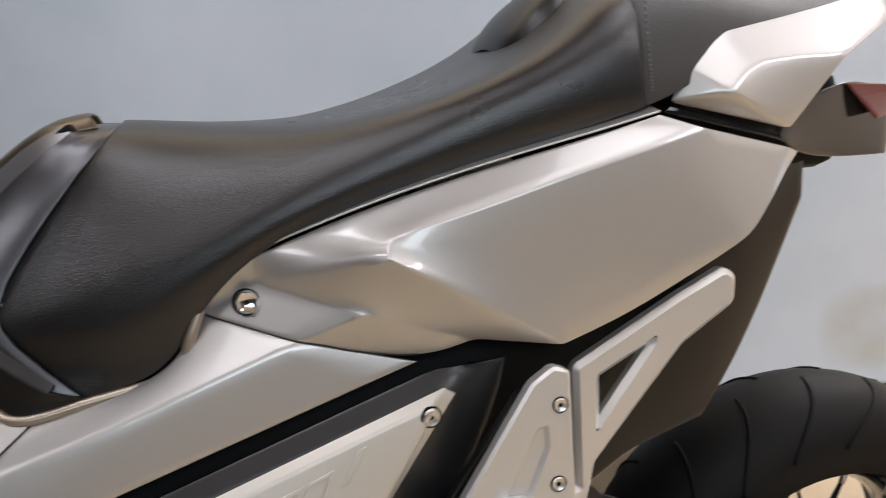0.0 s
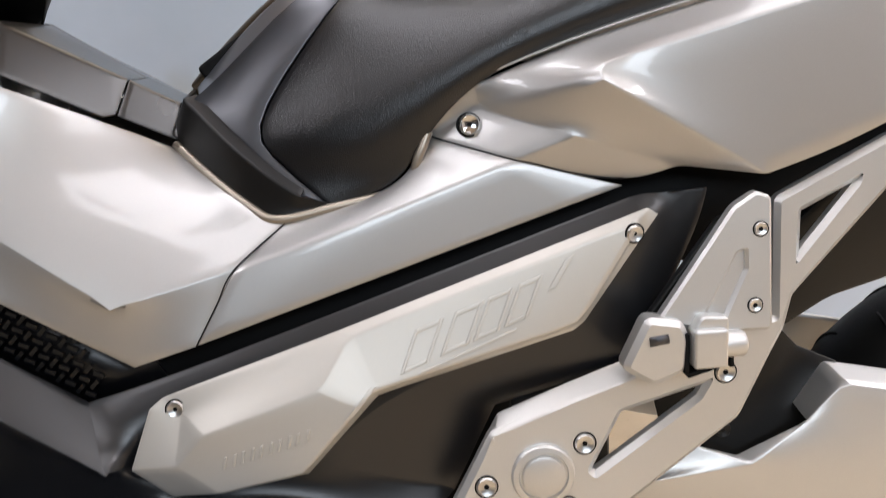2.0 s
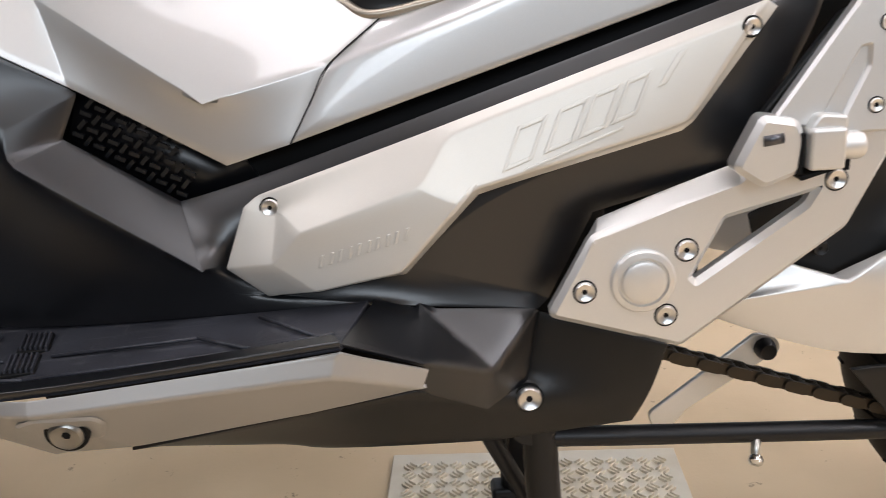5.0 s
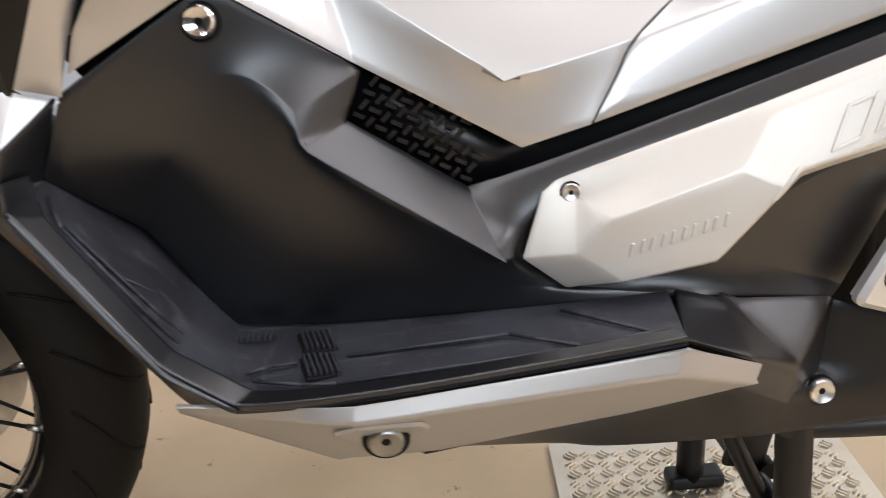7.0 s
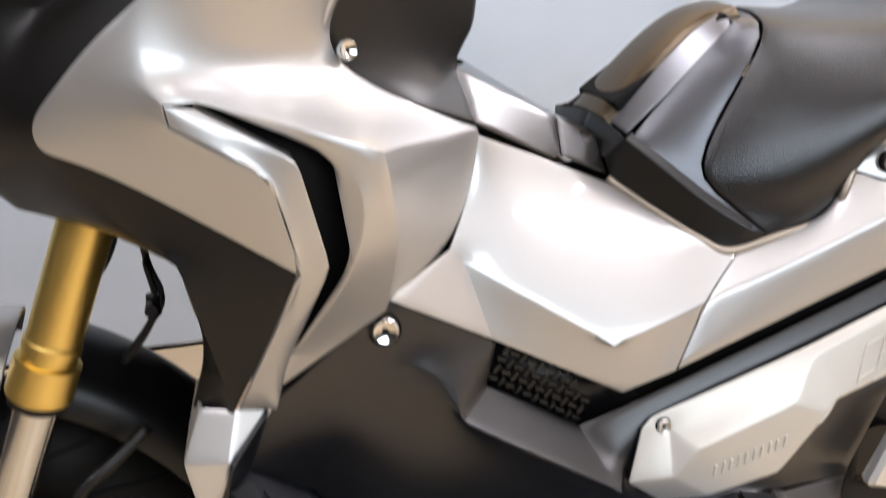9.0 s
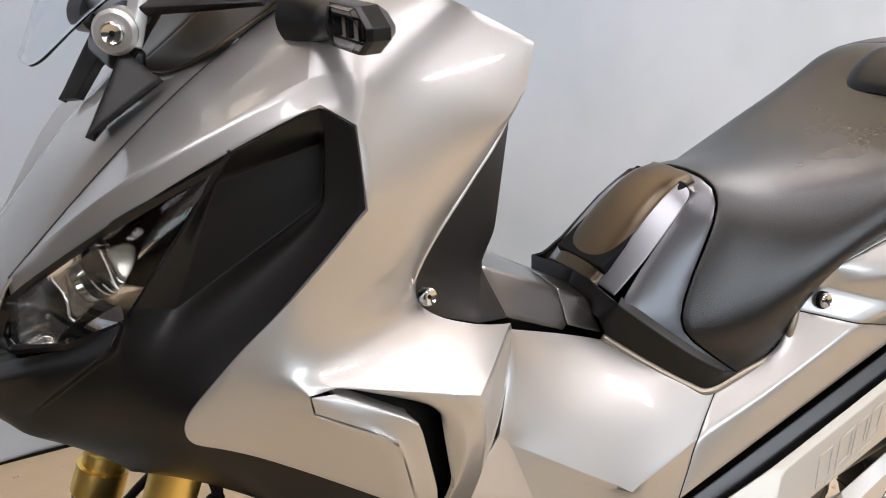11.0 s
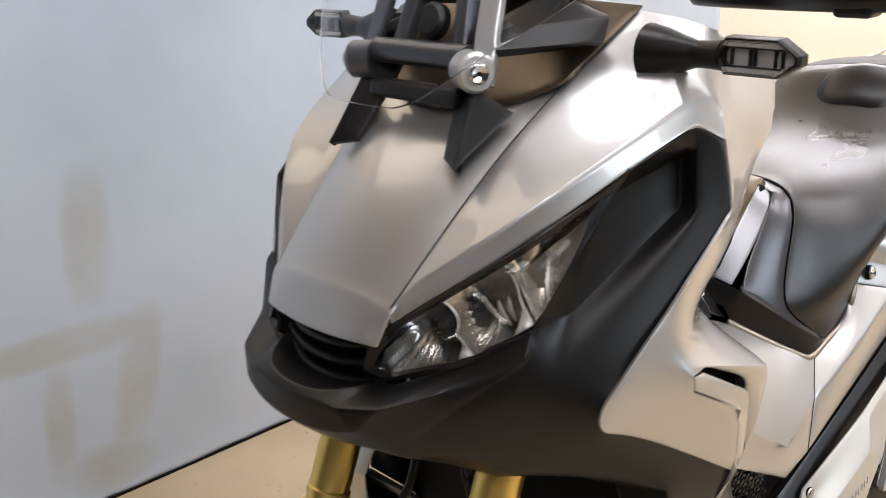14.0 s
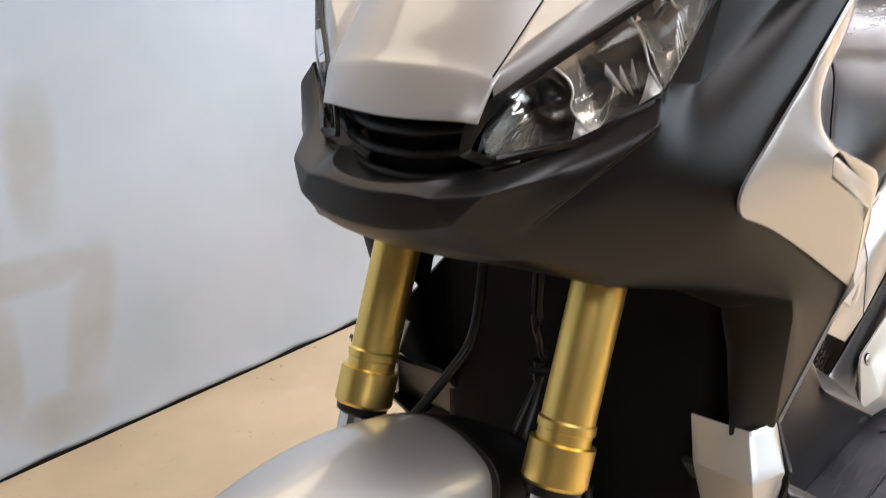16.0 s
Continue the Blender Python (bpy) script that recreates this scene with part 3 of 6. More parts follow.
rear = panel("rear_side_panel", {
    "ll": P_LL, "a": (0.008, -0.150, 0.779), "b": (0.028, -0.155, 0.787), "t1": (0.081, -0.165, 0.808), "t2": (0.144, -0.175, 0.828),
    "t3": (0.235, -0.183, 0.851), "t4": (0.314, -0.184, 0.867), "t5": (0.371, -0.182, 0.880), "sc": (0.031, -0.152, 0.768),
    "cr": (0.121, -0.212, 0.803), "c1": (0.191, -0.214, 0.818), "c2": (0.273, -0.209, 0.840), "c4": (0.352, -0.200, 0.856), "c3": (0.410, -0.188, 0.867),
    "in": (0.127, -0.226, 0.790), "lo": (0.267, -0.212, 0.703), "no": (0.196, -0.198, 0.713), "fo": P_FOLD, "pr": P_PR, "cx": P_CX,
    "r1": (0.508, -0.168, 0.843), "r2": (0.523, -0.160, 0.838), "r3": (0.499, -0.176, 0.823), "r4": (0.461, -0.190, 0.777), "r5": (0.441, -0.195, 0.767),
    "b1": (0.378, -0.201, 0.740), "b2": (0.323, -0.206, 0.718)},
    ["ll a b sc", "b t1 cr sc", "t1 t2 c1 cr", "t2 t3 c2 c1", "t3 t4 c4 c2", "t4 t5 c3 c4", "ll sc fo cx", "cx fo pr", "fo no pr", "sc cr in", "sc in fo", "fo in lo no",
     "cr c1 lo in", "c1 c2 b2 lo", "c2 c4 b1 b2", "c4 c3 r5 b1", "c3 r1 r4 r5", "r1 r2 r3", "r1 r3 r4"],
    SILVER, SC, bevel=0.006, label="silver metallic rear side panel", keep="cr-in!-lo! sc-fo!-no cr-c1-c2-c4-c3", flow="c1-lo c2-b2 c4-b1 t1-cr t2-c1 t3-c2 t4-c4 sc-in fo-in c3-r5 r1-r4")

panel("seat_rail_trim", {
    "a": (0.020, -0.158, 0.790), "b": (0.081, -0.168, 0.8125), "c": (0.144, -0.177, 0.833), "d": (0.235, -0.185, 0.856), "e": (0.314, -0.186, 0.8715), "f": (0.371, -0.184, 0.884),
    "a2": (0.020, -0.140, 0.794), "b2": (0.081, -0.150, 0.817), "c2": (0.144, -0.158, 0.837), "d2": (0.235, -0.165, 0.860), "e2": (0.314, -0.165, 0.876), "f2": (0.371, -0.165, 0.888)},
    ["a b b2 a2", "b c c2 b2", "c d d2 c2", "d e e2 d2", "e f f2 e2"], SILVER, SC, thick=0.002, bevel=0.001, out=(0, -0.3, 1))

panel("seat_side_beam", {
    "st": P_ST, "bc": P_BC, "sb": P_SB, "ll": P_LL, "cx": P_CX, "pr": P_PR,
    "a": (-0.104, -0.152, 0.687), "b": (-0.039, -0.150, 0.702), "c": (-0.026, -0.150, 0.724), "m": (-0.06, -0.187, 0.684)},
    ["bc st a m", "m a b c", "m c ll cx", "sb bc m", "sb m cx pr"], SILVER, SC, bevel=0.007, label="silver metallic beam below the seat", keep="bc-m-cx", flow="a-m m-c sb-m m-b")

tank = panel("tank_side_cover", {
    "tl": P_TL, "ta": (-0.307, -0.090, 0.770), "tb": (-0.249, -0.080, 0.742), "tc": (-0.200, -0.128, 0.706), "td": (-0.170, -0.150, 0.689), "st": P_ST, "bc": P_BC, "sb": P_SB,
    "r1": (-0.425, -0.161, 0.709), "cr": (-0.291, -0.1965, 0.619), "lo": (-0.278, -0.192, 0.566), "l1": P_LOW1, "l": P_L, "m2": P_M2, "m1": P_M1,
    "u": (-0.335, -0.151, 0.704), "v": (-0.235, -0.165, 0.663)},
    ["m1 tl ta u", "m1 u r1 m2", "ta tb tc u", "u tc v", "tc td v", "td st bc v", "r1 u v cr", "cr v bc", "r1 cr lo l1", "cr bc sb lo", "l m2 r1 l1"],
    SILVER, SC, bevel=0.012, label="silver metallic faceted centre side cover", keep="r1!-cr!-bc! m2-r1-l1", flow="u-v u-tc v-cr u-r1 u-m1 tc-v td-v ta-u v-bc cr-lo", corner=30)

seam("panel_gap", tank, [P_ST, P_BC, (-0.205, -0.189, 0.612), P_SB], 0.0007, tank)
seam("panel_gap", rear, [P_LL, P_CX, (0.105, -0.188, 0.710), P_PR], 0.0008, rear)

# air duct in the knee panel
panel("duct_cavity", {
    "a": (-0.66, -0.238, 0.895), "b": (-0.525, -0.236, 0.845), "c": (-0.525, -0.234, 0.745), "d": (-0.595, -0.205, 0.64), "e": (-0.635, -0.215, 0.70), "f": (-0.62, -0.238, 0.84)},
    ["a b f", "b c d e f"], VOID, SC, bevel=0)
panel("duct_lip", {
    "a": (-0.6575, -0.2652, 0.8885), "b": (-0.6556, -0.2652, 0.8747), "c": (-0.5938, -0.2772, 0.8366), "d": (-0.5765, -0.2695, 0.760), "e": (-0.633, -0.240, 0.642), "f": (-0.604, -0.234, 0.634),
    "g": (-0.592, -0.236, 0.675), "h": (-0.5555, -0.266, 0.760), "i": (-0.574, -0.2765, 0.845), "j": (-0.638, -0.2625, 0.8845),
    "g2": (-0.592, -0.215, 0.675), "h2": (-0.5555, -0.243, 0.760), "i2": (-0.576, -0.250, 0.845), "j2": (-0.638, -0.240, 0.8845)},
    ["a b c i j", "c d h i", "d e f g h", "j i i2 j2", "i h h2 i2", "h g g2 h2"], SILVER, SC, bevel=0.003, label="silver lip of the air duct", corner=25, tight=0.6)
panel("duct_groove", {
    "b": (-0.659, -0.255, 0.872), "c": (-0.602, -0.270, 0.828), "d": (-0.585, -0.262, 0.757), "b2": (-0.645, -0.260, 0.880), "c2": (-0.585, -0.271, 0.843), "d2": (-0.568, -0.263, 0.760), "a": (-0.659, -0.255, 0.888), "a2": (-0.648, -0.258, 0.892)},
    ["a b b2 a2", "b c c2 b2", "c d d2 c2"], VOID, SC, thick=0.001, bevel=0)

# front cowl
cowl = panel("front_side_cowl", {
    "s0": (-0.712, -0.2375, 0.8505), "s1": (-0.745, -0.2305, 0.855), "s1b": (-0.7475, -0.2305, 0.879), "s2": (-0.729, -0.236, 0.898), "le": (-0.698, -0.2435, 0.932), "vb": (-0.658, -0.2475, 0.960), "vr": (-0.599, -0.259, 1.022), "tr": (-0.598, -0.247, 1.082), "vt": (-0.618, -0.230, 1.097), "vl": (-0.677, -0.208, 1.070),
    "tip": (-0.578, -0.268, 0.757), "c": (-0.595, -0.277, 0.835), "b": (-0.657, -0.265, 0.873), "a": (-0.659, -0.265, 0.890), "kc": (-0.668, -0.263, 0.901),
    "e1": (-0.569, -0.244, 0.955), "e2": (-0.540, -0.243, 1.002), "e3": (-0.466, -0.226, 1.043), "e4": (-0.432, -0.208, 1.078), "e5": (-0.416, -0.197, 1.114),
    "d0": (-0.547, -0.188, 0.900), "d1": (-0.522, -0.198, 0.956), "d2": (-0.480, -0.196, 1.005), "d3": (-0.445, -0.188, 1.040),
    "hm": (-0.765, -0.174, 1.021), "ht": (-0.838, -0.082, 0.947), "sb": (-0.838, -0.080, 0.960), "s4": (-0.770, -0.090, 1.025), "s5": (-0.715, -0.100, 1.075), "s6": (-0.640, -0.118, 1.135), "s7": (-0.560, -0.130, 1.180),
    "k1": (-0.825, -0.083, 0.9725), "k2": (-0.765, -0.170, 1.0445), "k3": (-0.681, -0.201, 1.0865), "k4": (-0.620, -0.218, 1.113), "g": (-0.575, -0.228, 1.120),
    "u1": (-0.60, -0.185, 1.16), "u2": (-0.50, -0.175, 1.165),
    "ksb": (-0.454, -0.163, 0.849), "kt": (-0.394, -0.118, 0.818), "ktl": P_TL, "m1": P_M1, "m2": P_M2, "l": P_L,
    "ktr": (-0.512, -0.266, 0.844), "r": (-0.497, -0.248, 0.767), "rl": (-0.508, -0.222, 0.700), "it": (-0.634, -0.262, 0.889), "i1": (-0.548, -0.256, 0.843), "i2": (-0.538, -0.255, 0.758),
    "B1": (-0.528, -0.268, 0.837), "B2": (-0.525, -0.263, 0.762), "ib": (-0.590, -0.232, 0.676), "bb": (-0.600, -0.226, 0.648)},
    ["s0 s1 s1b s2 b c", "s0 c tip", "s2 le vb kc a b", "vb vr e2 e1", "vr tr g e3 e2", "g e4 e3", "kc vb e1 d0", "e1 e2 d1 d0", "e2 e3 d2 d1", "e3 e4 d3 d2",
     "g u2 e5 e4", "tr vt k4 g", "vt vl k3 k4", "vl hm k2 k3", "hm ht sb k1 k2", "k1 s4 k2", "k2 s4 s5 k3", "k3 s5 s6 u1 k4", "u1 g k4", "u1 s6 s7 u2", "u1 u2 g",
     "kc it a", "kc d0 ktr it", "d0 ksb kt ktr", "kt ktl m1 ktr", "ktr m1 r", "r m1 m2", "r m2 l rl", "it ktr B1 i1", "ktr r B2 B1", "B1 B2 i2 i1", "r rl ib B2", "B2 ib i2", "rl bb ib"],
    SILVER, SC, bevel=0.006, label="silver metallic front side cowl", keep="k1-k2-k3-k4-g ktr-r-rl-bb ktr-kt kc-it-ktr B1-B2-ib", flow="kc-vb kc-a ktr-B1 B1-i1 s0-c s2-b vb-e1 vr-e2 g-e3 u1-g u1-u2 u2-g k2-s4 k3-s5 k2-hm k3-vl k4-vt kc-d0 kc-e1 e1-e2 e2-e3 d0-e1 d0-ktr m1-ktr m1-r r-m2", fold=30, soft="e1 d0 s0 s1 s1b s2 le")

# centre nose: a crowned hood between the two side cowls
def nose():
    rows = [mirrored(h) for h in (
        [(-0.853, -0.079, 0.929), (-0.8605, -0.068, 0.932), (-0.863, -0.054, 0.9315), (-0.865, -0.030, 0.930), (-0.866, 0, 0.929)],
        [(-0.8420, -0.0835, 0.954), (-0.8425, -0.067, 0.9595), (-0.8435, -0.055, 0.9615), (-0.8455, -0.030, 0.9620), (-0.8465, 0, 0.9620)],
        [(-0.8385, -0.0845, 0.958), (-0.8385, -0.067, 0.9635), (-0.8390, -0.055, 0.9655), (-0.8420, -0.030, 0.9665), (-0.8430, 0, 0.9665)],
        [(-0.8340, -0.0850, 0.962), (-0.8330, -0.068, 0.9680), (-0.8330, -0.056, 0.9702), (-0.8360, -0.030, 0.9712), (-0.8370, 0, 0.9714)],
        [(-0.800, -0.090, 0.995), (-0.7995, -0.073, 1.0035), (-0.8005, -0.062, 1.0065), (-0.8060, -0.033, 1.0075), (-0.8080, 0, 1.0075)],
        [(-0.755, -0.095, 1.038), (-0.7545, -0.080, 1.0490), (-0.7560, -0.069, 1.0525), (-0.7620, -0.037, 1.0540), (-0.7640, 0, 1.0540)],
        [(-0.700, -0.106, 1.086), (-0.6995, -0.092, 1.0930), (-0.7010, -0.080, 1.0950), (-0.7060, -0.042, 1.0930), (-0.7080, 0, 1.0920)],
        [(-0.640, -0.120, 1.133), (-0.640, -0.105, 1.1300), (-0.642, -0.09, 1.1260), (-0.646, -0.048, 1.1160), (-0.648, 0, 1.1130)])]
    loft("nose_cowl", rows, SILVER, SC, "silver metallic centre nose cowl", subsurf=2, thick=0.003, out=(-0.5, 0, 1))


nose()
seam("panel_gap", cowl, [(-0.838, -0.082, 0.961), (-0.770, -0.092, 1.026), (-0.715, -0.102, 1.076), (-0.640, -0.120, 1.136), (-0.562, -0.132, 1.180)], 0.0008, cowl)

# headlights
panel("headlight_housing", {
    "bl": (-0.835, -0.070, 0.898), "tl": (-0.832, -0.085, 0.940), "tm": (-0.760, -0.170, 1.012), "tip": (-0.684, -0.200, 1.058), "br": (-0.762, -0.174, 0.948), "bb": (-0.800, -0.130, 0.914),
    "ctr": (-0.72, -0.060, 0.955)},
    ["bl tl ctr", "tl tm ctr", "tm tip ctr", "tip br ctr", "br bb ctr", "bb bl ctr"], GREY, SC, bevel=0, out=(-1, -1, 0.2))

whole_panel("lower_front_cowl", {
    "hbl": (-0.846, -0.070, 0.893), "hbb": (-0.806, -0.130, 0.910), "hbr": (-0.7706, -0.1787, 0.9434), "hbrb": (-0.7650, -0.1750, 0.9435), "sl2b": (-0.7770, -0.1795, 0.9225), "lcb": (-0.8405, -0.1125, 0.8530), "ca": (-0.873, -0.099, 0.8855), "hc": (-0.8430, -0.0860, 0.8930), "sl0": (-0.8905, -0.062, 0.881), "sl1": (-0.827, -0.134, 0.896), "sl2": (-0.7833, -0.1842, 0.9269),
    "hrr": (-0.760, -0.178, 0.952), "htip": (-0.682, -0.205, 1.060), "vl": (-0.677, -0.209, 1.068), "vt": (-0.618, -0.229, 1.095), "vr1": (-0.598, -0.246, 1.080), "vr": (-0.600, -0.257, 1.022),
    "ivt": (-0.617, -0.231, 1.076), "ivb": (-0.625, -0.238, 1.025), "iw1": (-0.608, -0.211, 1.066), "iw2": (-0.617, -0.219, 1.022), "iw3": (-0.732, -0.186, 0.947), "iw4": (-0.690, -0.190, 1.042),
    "vb": (-0.652, -0.245, 0.953), "s2": (-0.731, -0.235, 0.886), "s1": (-0.735, -0.233, 0.872), "s0": (-0.724, -0.231, 0.862), "tip": (-0.578, -0.266, 0.757),
    "rid": (-0.700, -0.217, 0.957), "rid2": (-0.779, -0.197, 0.884), "lc": (-0.8465, -0.1165, 0.8575), "md": (-0.886, -0.078, 0.862),
    "fl": (-0.780, -0.145, 0.796), "bb": (-0.814, -0.080, 0.810), "f1": (-0.718, -0.172, 0.780), "f2": (-0.655, -0.186, 0.745), "lt": (-0.664, -0.252, 0.772), "lb": (-0.638, -0.236, 0.637), "lj": (-0.669, -0.209, 0.634), "li": (-0.644, -0.190, 0.700), "q": (-0.735, -0.218, 0.825),
    "in2": (-0.800, -0.066, 0.888), "in1": (-0.826, -0.035, 0.876), "in0": (-0.830, 0, 0.872), "t1": (-0.885, -0.048, 0.8885), "t0": (-0.892, 0, 0.884), "l1": (-0.893, -0.044, 0.883), "l0": (-0.900, 0, 0.878), "m1": (-0.895, -0.045, 0.8535), "m0": (-0.899, 0, 0.852),
    "o3": (-0.836, -0.120, 0.826), "o2": (-0.868, -0.082, 0.834), "o1": (-0.876, -0.045, 0.832), "o0": (-0.878, 0, 0.831), "b1": (-0.828, -0.045, 0.811), "b0": (-0.832, 0, 0.810)},
    ["sl0 hbl hc", "sl0 hc ca", "ca hc hbb sl1", "sl1 hbb hbr sl2", "md sl0 ca", "md ca sl1 lc", "lc sl1 sl2", "lc sl2 sl2b lcb", "sl2 hbr hbrb sl2b", "lcb sl2b rid2", "sl2b hbrb hrr iw3 rid2", "hrr htip iw4 iw3", "htip vl iw4", "vl vt ivt iw1 iw4", "vt vr1 ivt", "vr1 vr ivb ivt", "ivt ivb iw2 iw1", "iw4 iw1 iw2 iw3",
     "iw3 iw2 ivb rid", "rid2 iw3 rid", "rid ivb vr vb", "rid vb s2 rid2", "rid2 s2 s1 q", "s1 s0 q", "q s0 tip lt", "lcb rid2 q fl o3", "md lc lcb o3 o2", "o2 o3 fl bb", "fl q lt f1", "f1 lt f2", "f2 lt lb lj li", "lt tip lb",
     "in2 hbl t1 in1", "in1 t1 t0 in0", "hbl sl0 l1 t1", "t1 l1 l0 t0", "sl0 md m1 l1", "l1 m1 m0 l0", "md o2 o1 m1", "m1 o1 o0 m0", "o2 bb b1 o1", "o1 b1 b0 o0"],
    BLACK, SC, label="matte black lower front cowl, chin and air intake", keep="iw2-ivb!-ivt!-iw1 iw1-iw2 iw2-iw3 iw3-iw4-iw1 sl2-lc lcb-sl2b sl2-hbr hbrb-sl2b md-ca ca-sl1 sl0-hc sl0-md md-m1-m0 bb-fl-f1-f2 lb-lt-f1 hbl-t1-t0 sl0-l1-l0 hbl-sl0", flow="rid2-iw3 rid-iw3 rid-rid2 rid-ivb q-s0 q-lt rid-vb vb-rid s2-rid2 rid2-q lcb-rid2 sl1-sl2 lcb-o3 o3-fl o2-o1 o1-o0 md-o2 md-lc bb-b1 b1-b0")

def beak():
    rows = []
    for z, x, w in ((0.936, -0.842, 0.072), (0.915, -0.835, 0.066), (0.89, -0.830, 0.060), (0.87, -0.832, 0.056)):
        rows.append(mirrored([(x + 0.012, -w, z), (x, -w * 0.6, z - 0.004), (x - 0.004, 0, z - 0.006)]))
    loft("grille", rows, VOID, SC, "black slotted grille under the nose", subsurf=1, thick=0.002, out=(-1, 0, 0))
    for i in range(3):
        z = 0.922 - 0.018 * i
        tube("grille_bar", [(-0.838, 0.064, z), (-0.850, 0.03, z - 0.005), (-0.853, 0, z - 0.006), (-0.850, -0.03, z - 0.005), (-0.838, -0.064, z)], 0.0045, BLACK, SC, n=8)


beak()

# inner leg shield, upper
panel("inner_shield", {
    "a": (-0.545, -0.180, 0.897), "b": (-0.534, -0.187, 0.957), "c": (-0.492, -0.187, 1.005), "d": (-0.452, -0.180, 1.040), "d2": (-0.418, -0.186, 1.10), "e": (-0.454, -0.158, 0.851), "f": (-0.394, -0.112, 0.822),
    "g": (-0.401, -0.071, 0.867), "h": (-0.372, -0.03, 0.93), "i": (-0.345, -0.02, 1.08), "j": (-0.380, -0.07, 0.90), "k": (-0.36, -0.08, 1.06)},
    ["a b j g e", "e g f", "b c k j", "c d k", "d d2 i k", "j k i h", "g j h"], BLACK, SC, bevel=0.006, label="matte black inner leg shield", out=(1, -1, 0.2))
tube("shield_edge_trim", [(-0.551, -0.190, 0.884), (-0.549, -0.191, 0.901), (-0.524, -0.201, 0.957), (-0.482, -0.199, 1.006), (-0.446, -0.191, 1.042), (-0.418, -0.192, 1.100)], 0.0022, ALU, SC, "bright edge between cowl and leg shield", n=8)
panel("tunnel_cover_front", {
    "f": (-0.394, -0.110, 0.822), "g": (-0.401, -0.071, 0.867), "g2": (-0.372, -0.02, 0.862), "a": (-0.307, -0.088, 0.774), "b": (-0.297, -0.081, 0.775), "c": (-0.290, -0.05, 0.806), "d": (-0.286, 0.0, 0.806), "g3": (-0.372, 0.0, 0.862)},
    ["f g c b a", "g g2 d c", "g2 g3 d"], TUNNELM, SC, bevel=0.008, out=(0, -0.4, 1))
panel("tunnel_cover_rear", {
    "b": (-0.2962, -0.081, 0.7745), "c": (-0.2892, -0.05, 0.8055), "d": (-0.2852, 0.0, 0.8055), "e": (-0.244, -0.074, 0.748), "f": (-0.244, -0.045, 0.780), "g": (-0.240, 0.0, 0.782)},
    ["b c f e", "c d g f"], TUNNELM, SC, bevel=0.006, out=(0, -0.4, 1))

# ---- the lower flank
panel("centre_tunnel_panel", {
    "pb": (-0.321, -0.190, 0.537), "s1": (-0.257, -0.190, 0.551), "s2": (0.162, -0.190, 0.689), "s3": (0.196, -0.189, 0.689), "s4": (0.226, -0.185, 0.690), "s5": (0.217, -0.190, 0.656),
    "s6": (0.160, -0.200, 0.554), "s7": (0.145, -0.200, 0.539), "s8": (0.032, -0.190, 0.506), "s9": (-0.008, -0.195, 0.430), "c1": (-0.018, -0.203, 0.424), "c2": (-0.122, -0.222, 0.440), "c3": (-0.161, -0.226, 0.448),
    "o1": (-0.255, -0.200, 0.538), "o2": (0.176, -0.202, 0.676), "o3": (0.110, -0.208, 0.585), "o4": (-0.066, -0.214, 0.536), "o5": (-0.128, -0.216, 0.474), "o6": (-0.248, -0.214, 0.455), "o7": (-0.285, -0.212, 0.484),
    "rd2": (-0.298, -0.240, 0.489), "rd1b": (-0.448, -0.221, 0.584), "rd1": (-0.448, -0.210, 0.608), "rd0": (-0.496, -0.202, 0.660), "pt": (-0.398, -0.174, 0.630), "pbl": (-0.412, -0.186, 0.595),
    "l": (-0.503, -0.206, 0.701), "l1": (-0.404, -0.176, 0.635), "tu": (-0.608, -0.226, 0.634), "ta": (-0.631, -0.223, 0.574), "il": (-0.516, -0.190, 0.434), "ml": (-0.431, -0.205, 0.432), "rc": (-0.455, -0.208, 0.552), "rc2": (-0.315, -0.226, 0.468), "rc3": (-0.55, -0.204, 0.590), "tm": (-0.576, -0.182, 0.516)},
    ["pb s1 o1 o7 rd2", "s1 s2 o2 o1", "s2 s3 s4 s5 o2", "o2 s5 s6 s7 o3", "o3 s7 s8 o4", "o4 s8 s9 o5", "o5 s9 c1 c2", "o5 c2 c3 o6", "o6 c3 ml rc2", "o7 o6 rc2 rd2",
     "o1 o2 o3 o4", "o1 o4 o5 o7", "o5 o6 o7", "rd2 rc2 rc rd1b", "rc2 ml rc", "ml il rc", "il tm rc3 rc", "tm ta rc3", "rd1 rd1b rc rd0", "rd0 rc rc3", "rd0 rc3 ta tu", "l rd0 tu", "l l1 pt rd1 rd0", "rd1 pt pbl rd1b", "rd1b pbl pb rd2"],
    GREY, SC, bevel=0.006, label="dark grey plastic centre tunnel panel", thick=0.004, keep="rd0-rd1-rd1b-rd2! pt-pbl-pb-s1-s2 o1-o2-o3-o4-o5-o6-o7-o1 rd1-pt rd1b-pbl", flow="rd2-rc2 rc-rd1b", corner=25)
# near-black sheet behind the gap, its colour stands in for the shade
panel("gap_shade_sheet", {
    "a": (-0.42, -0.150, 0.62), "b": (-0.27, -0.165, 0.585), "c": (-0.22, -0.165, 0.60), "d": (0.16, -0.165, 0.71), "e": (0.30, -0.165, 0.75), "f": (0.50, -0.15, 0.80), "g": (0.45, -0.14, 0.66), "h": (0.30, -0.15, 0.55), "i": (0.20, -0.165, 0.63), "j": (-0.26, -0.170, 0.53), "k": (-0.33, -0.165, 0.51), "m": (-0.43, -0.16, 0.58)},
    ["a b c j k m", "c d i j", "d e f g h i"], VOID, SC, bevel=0)


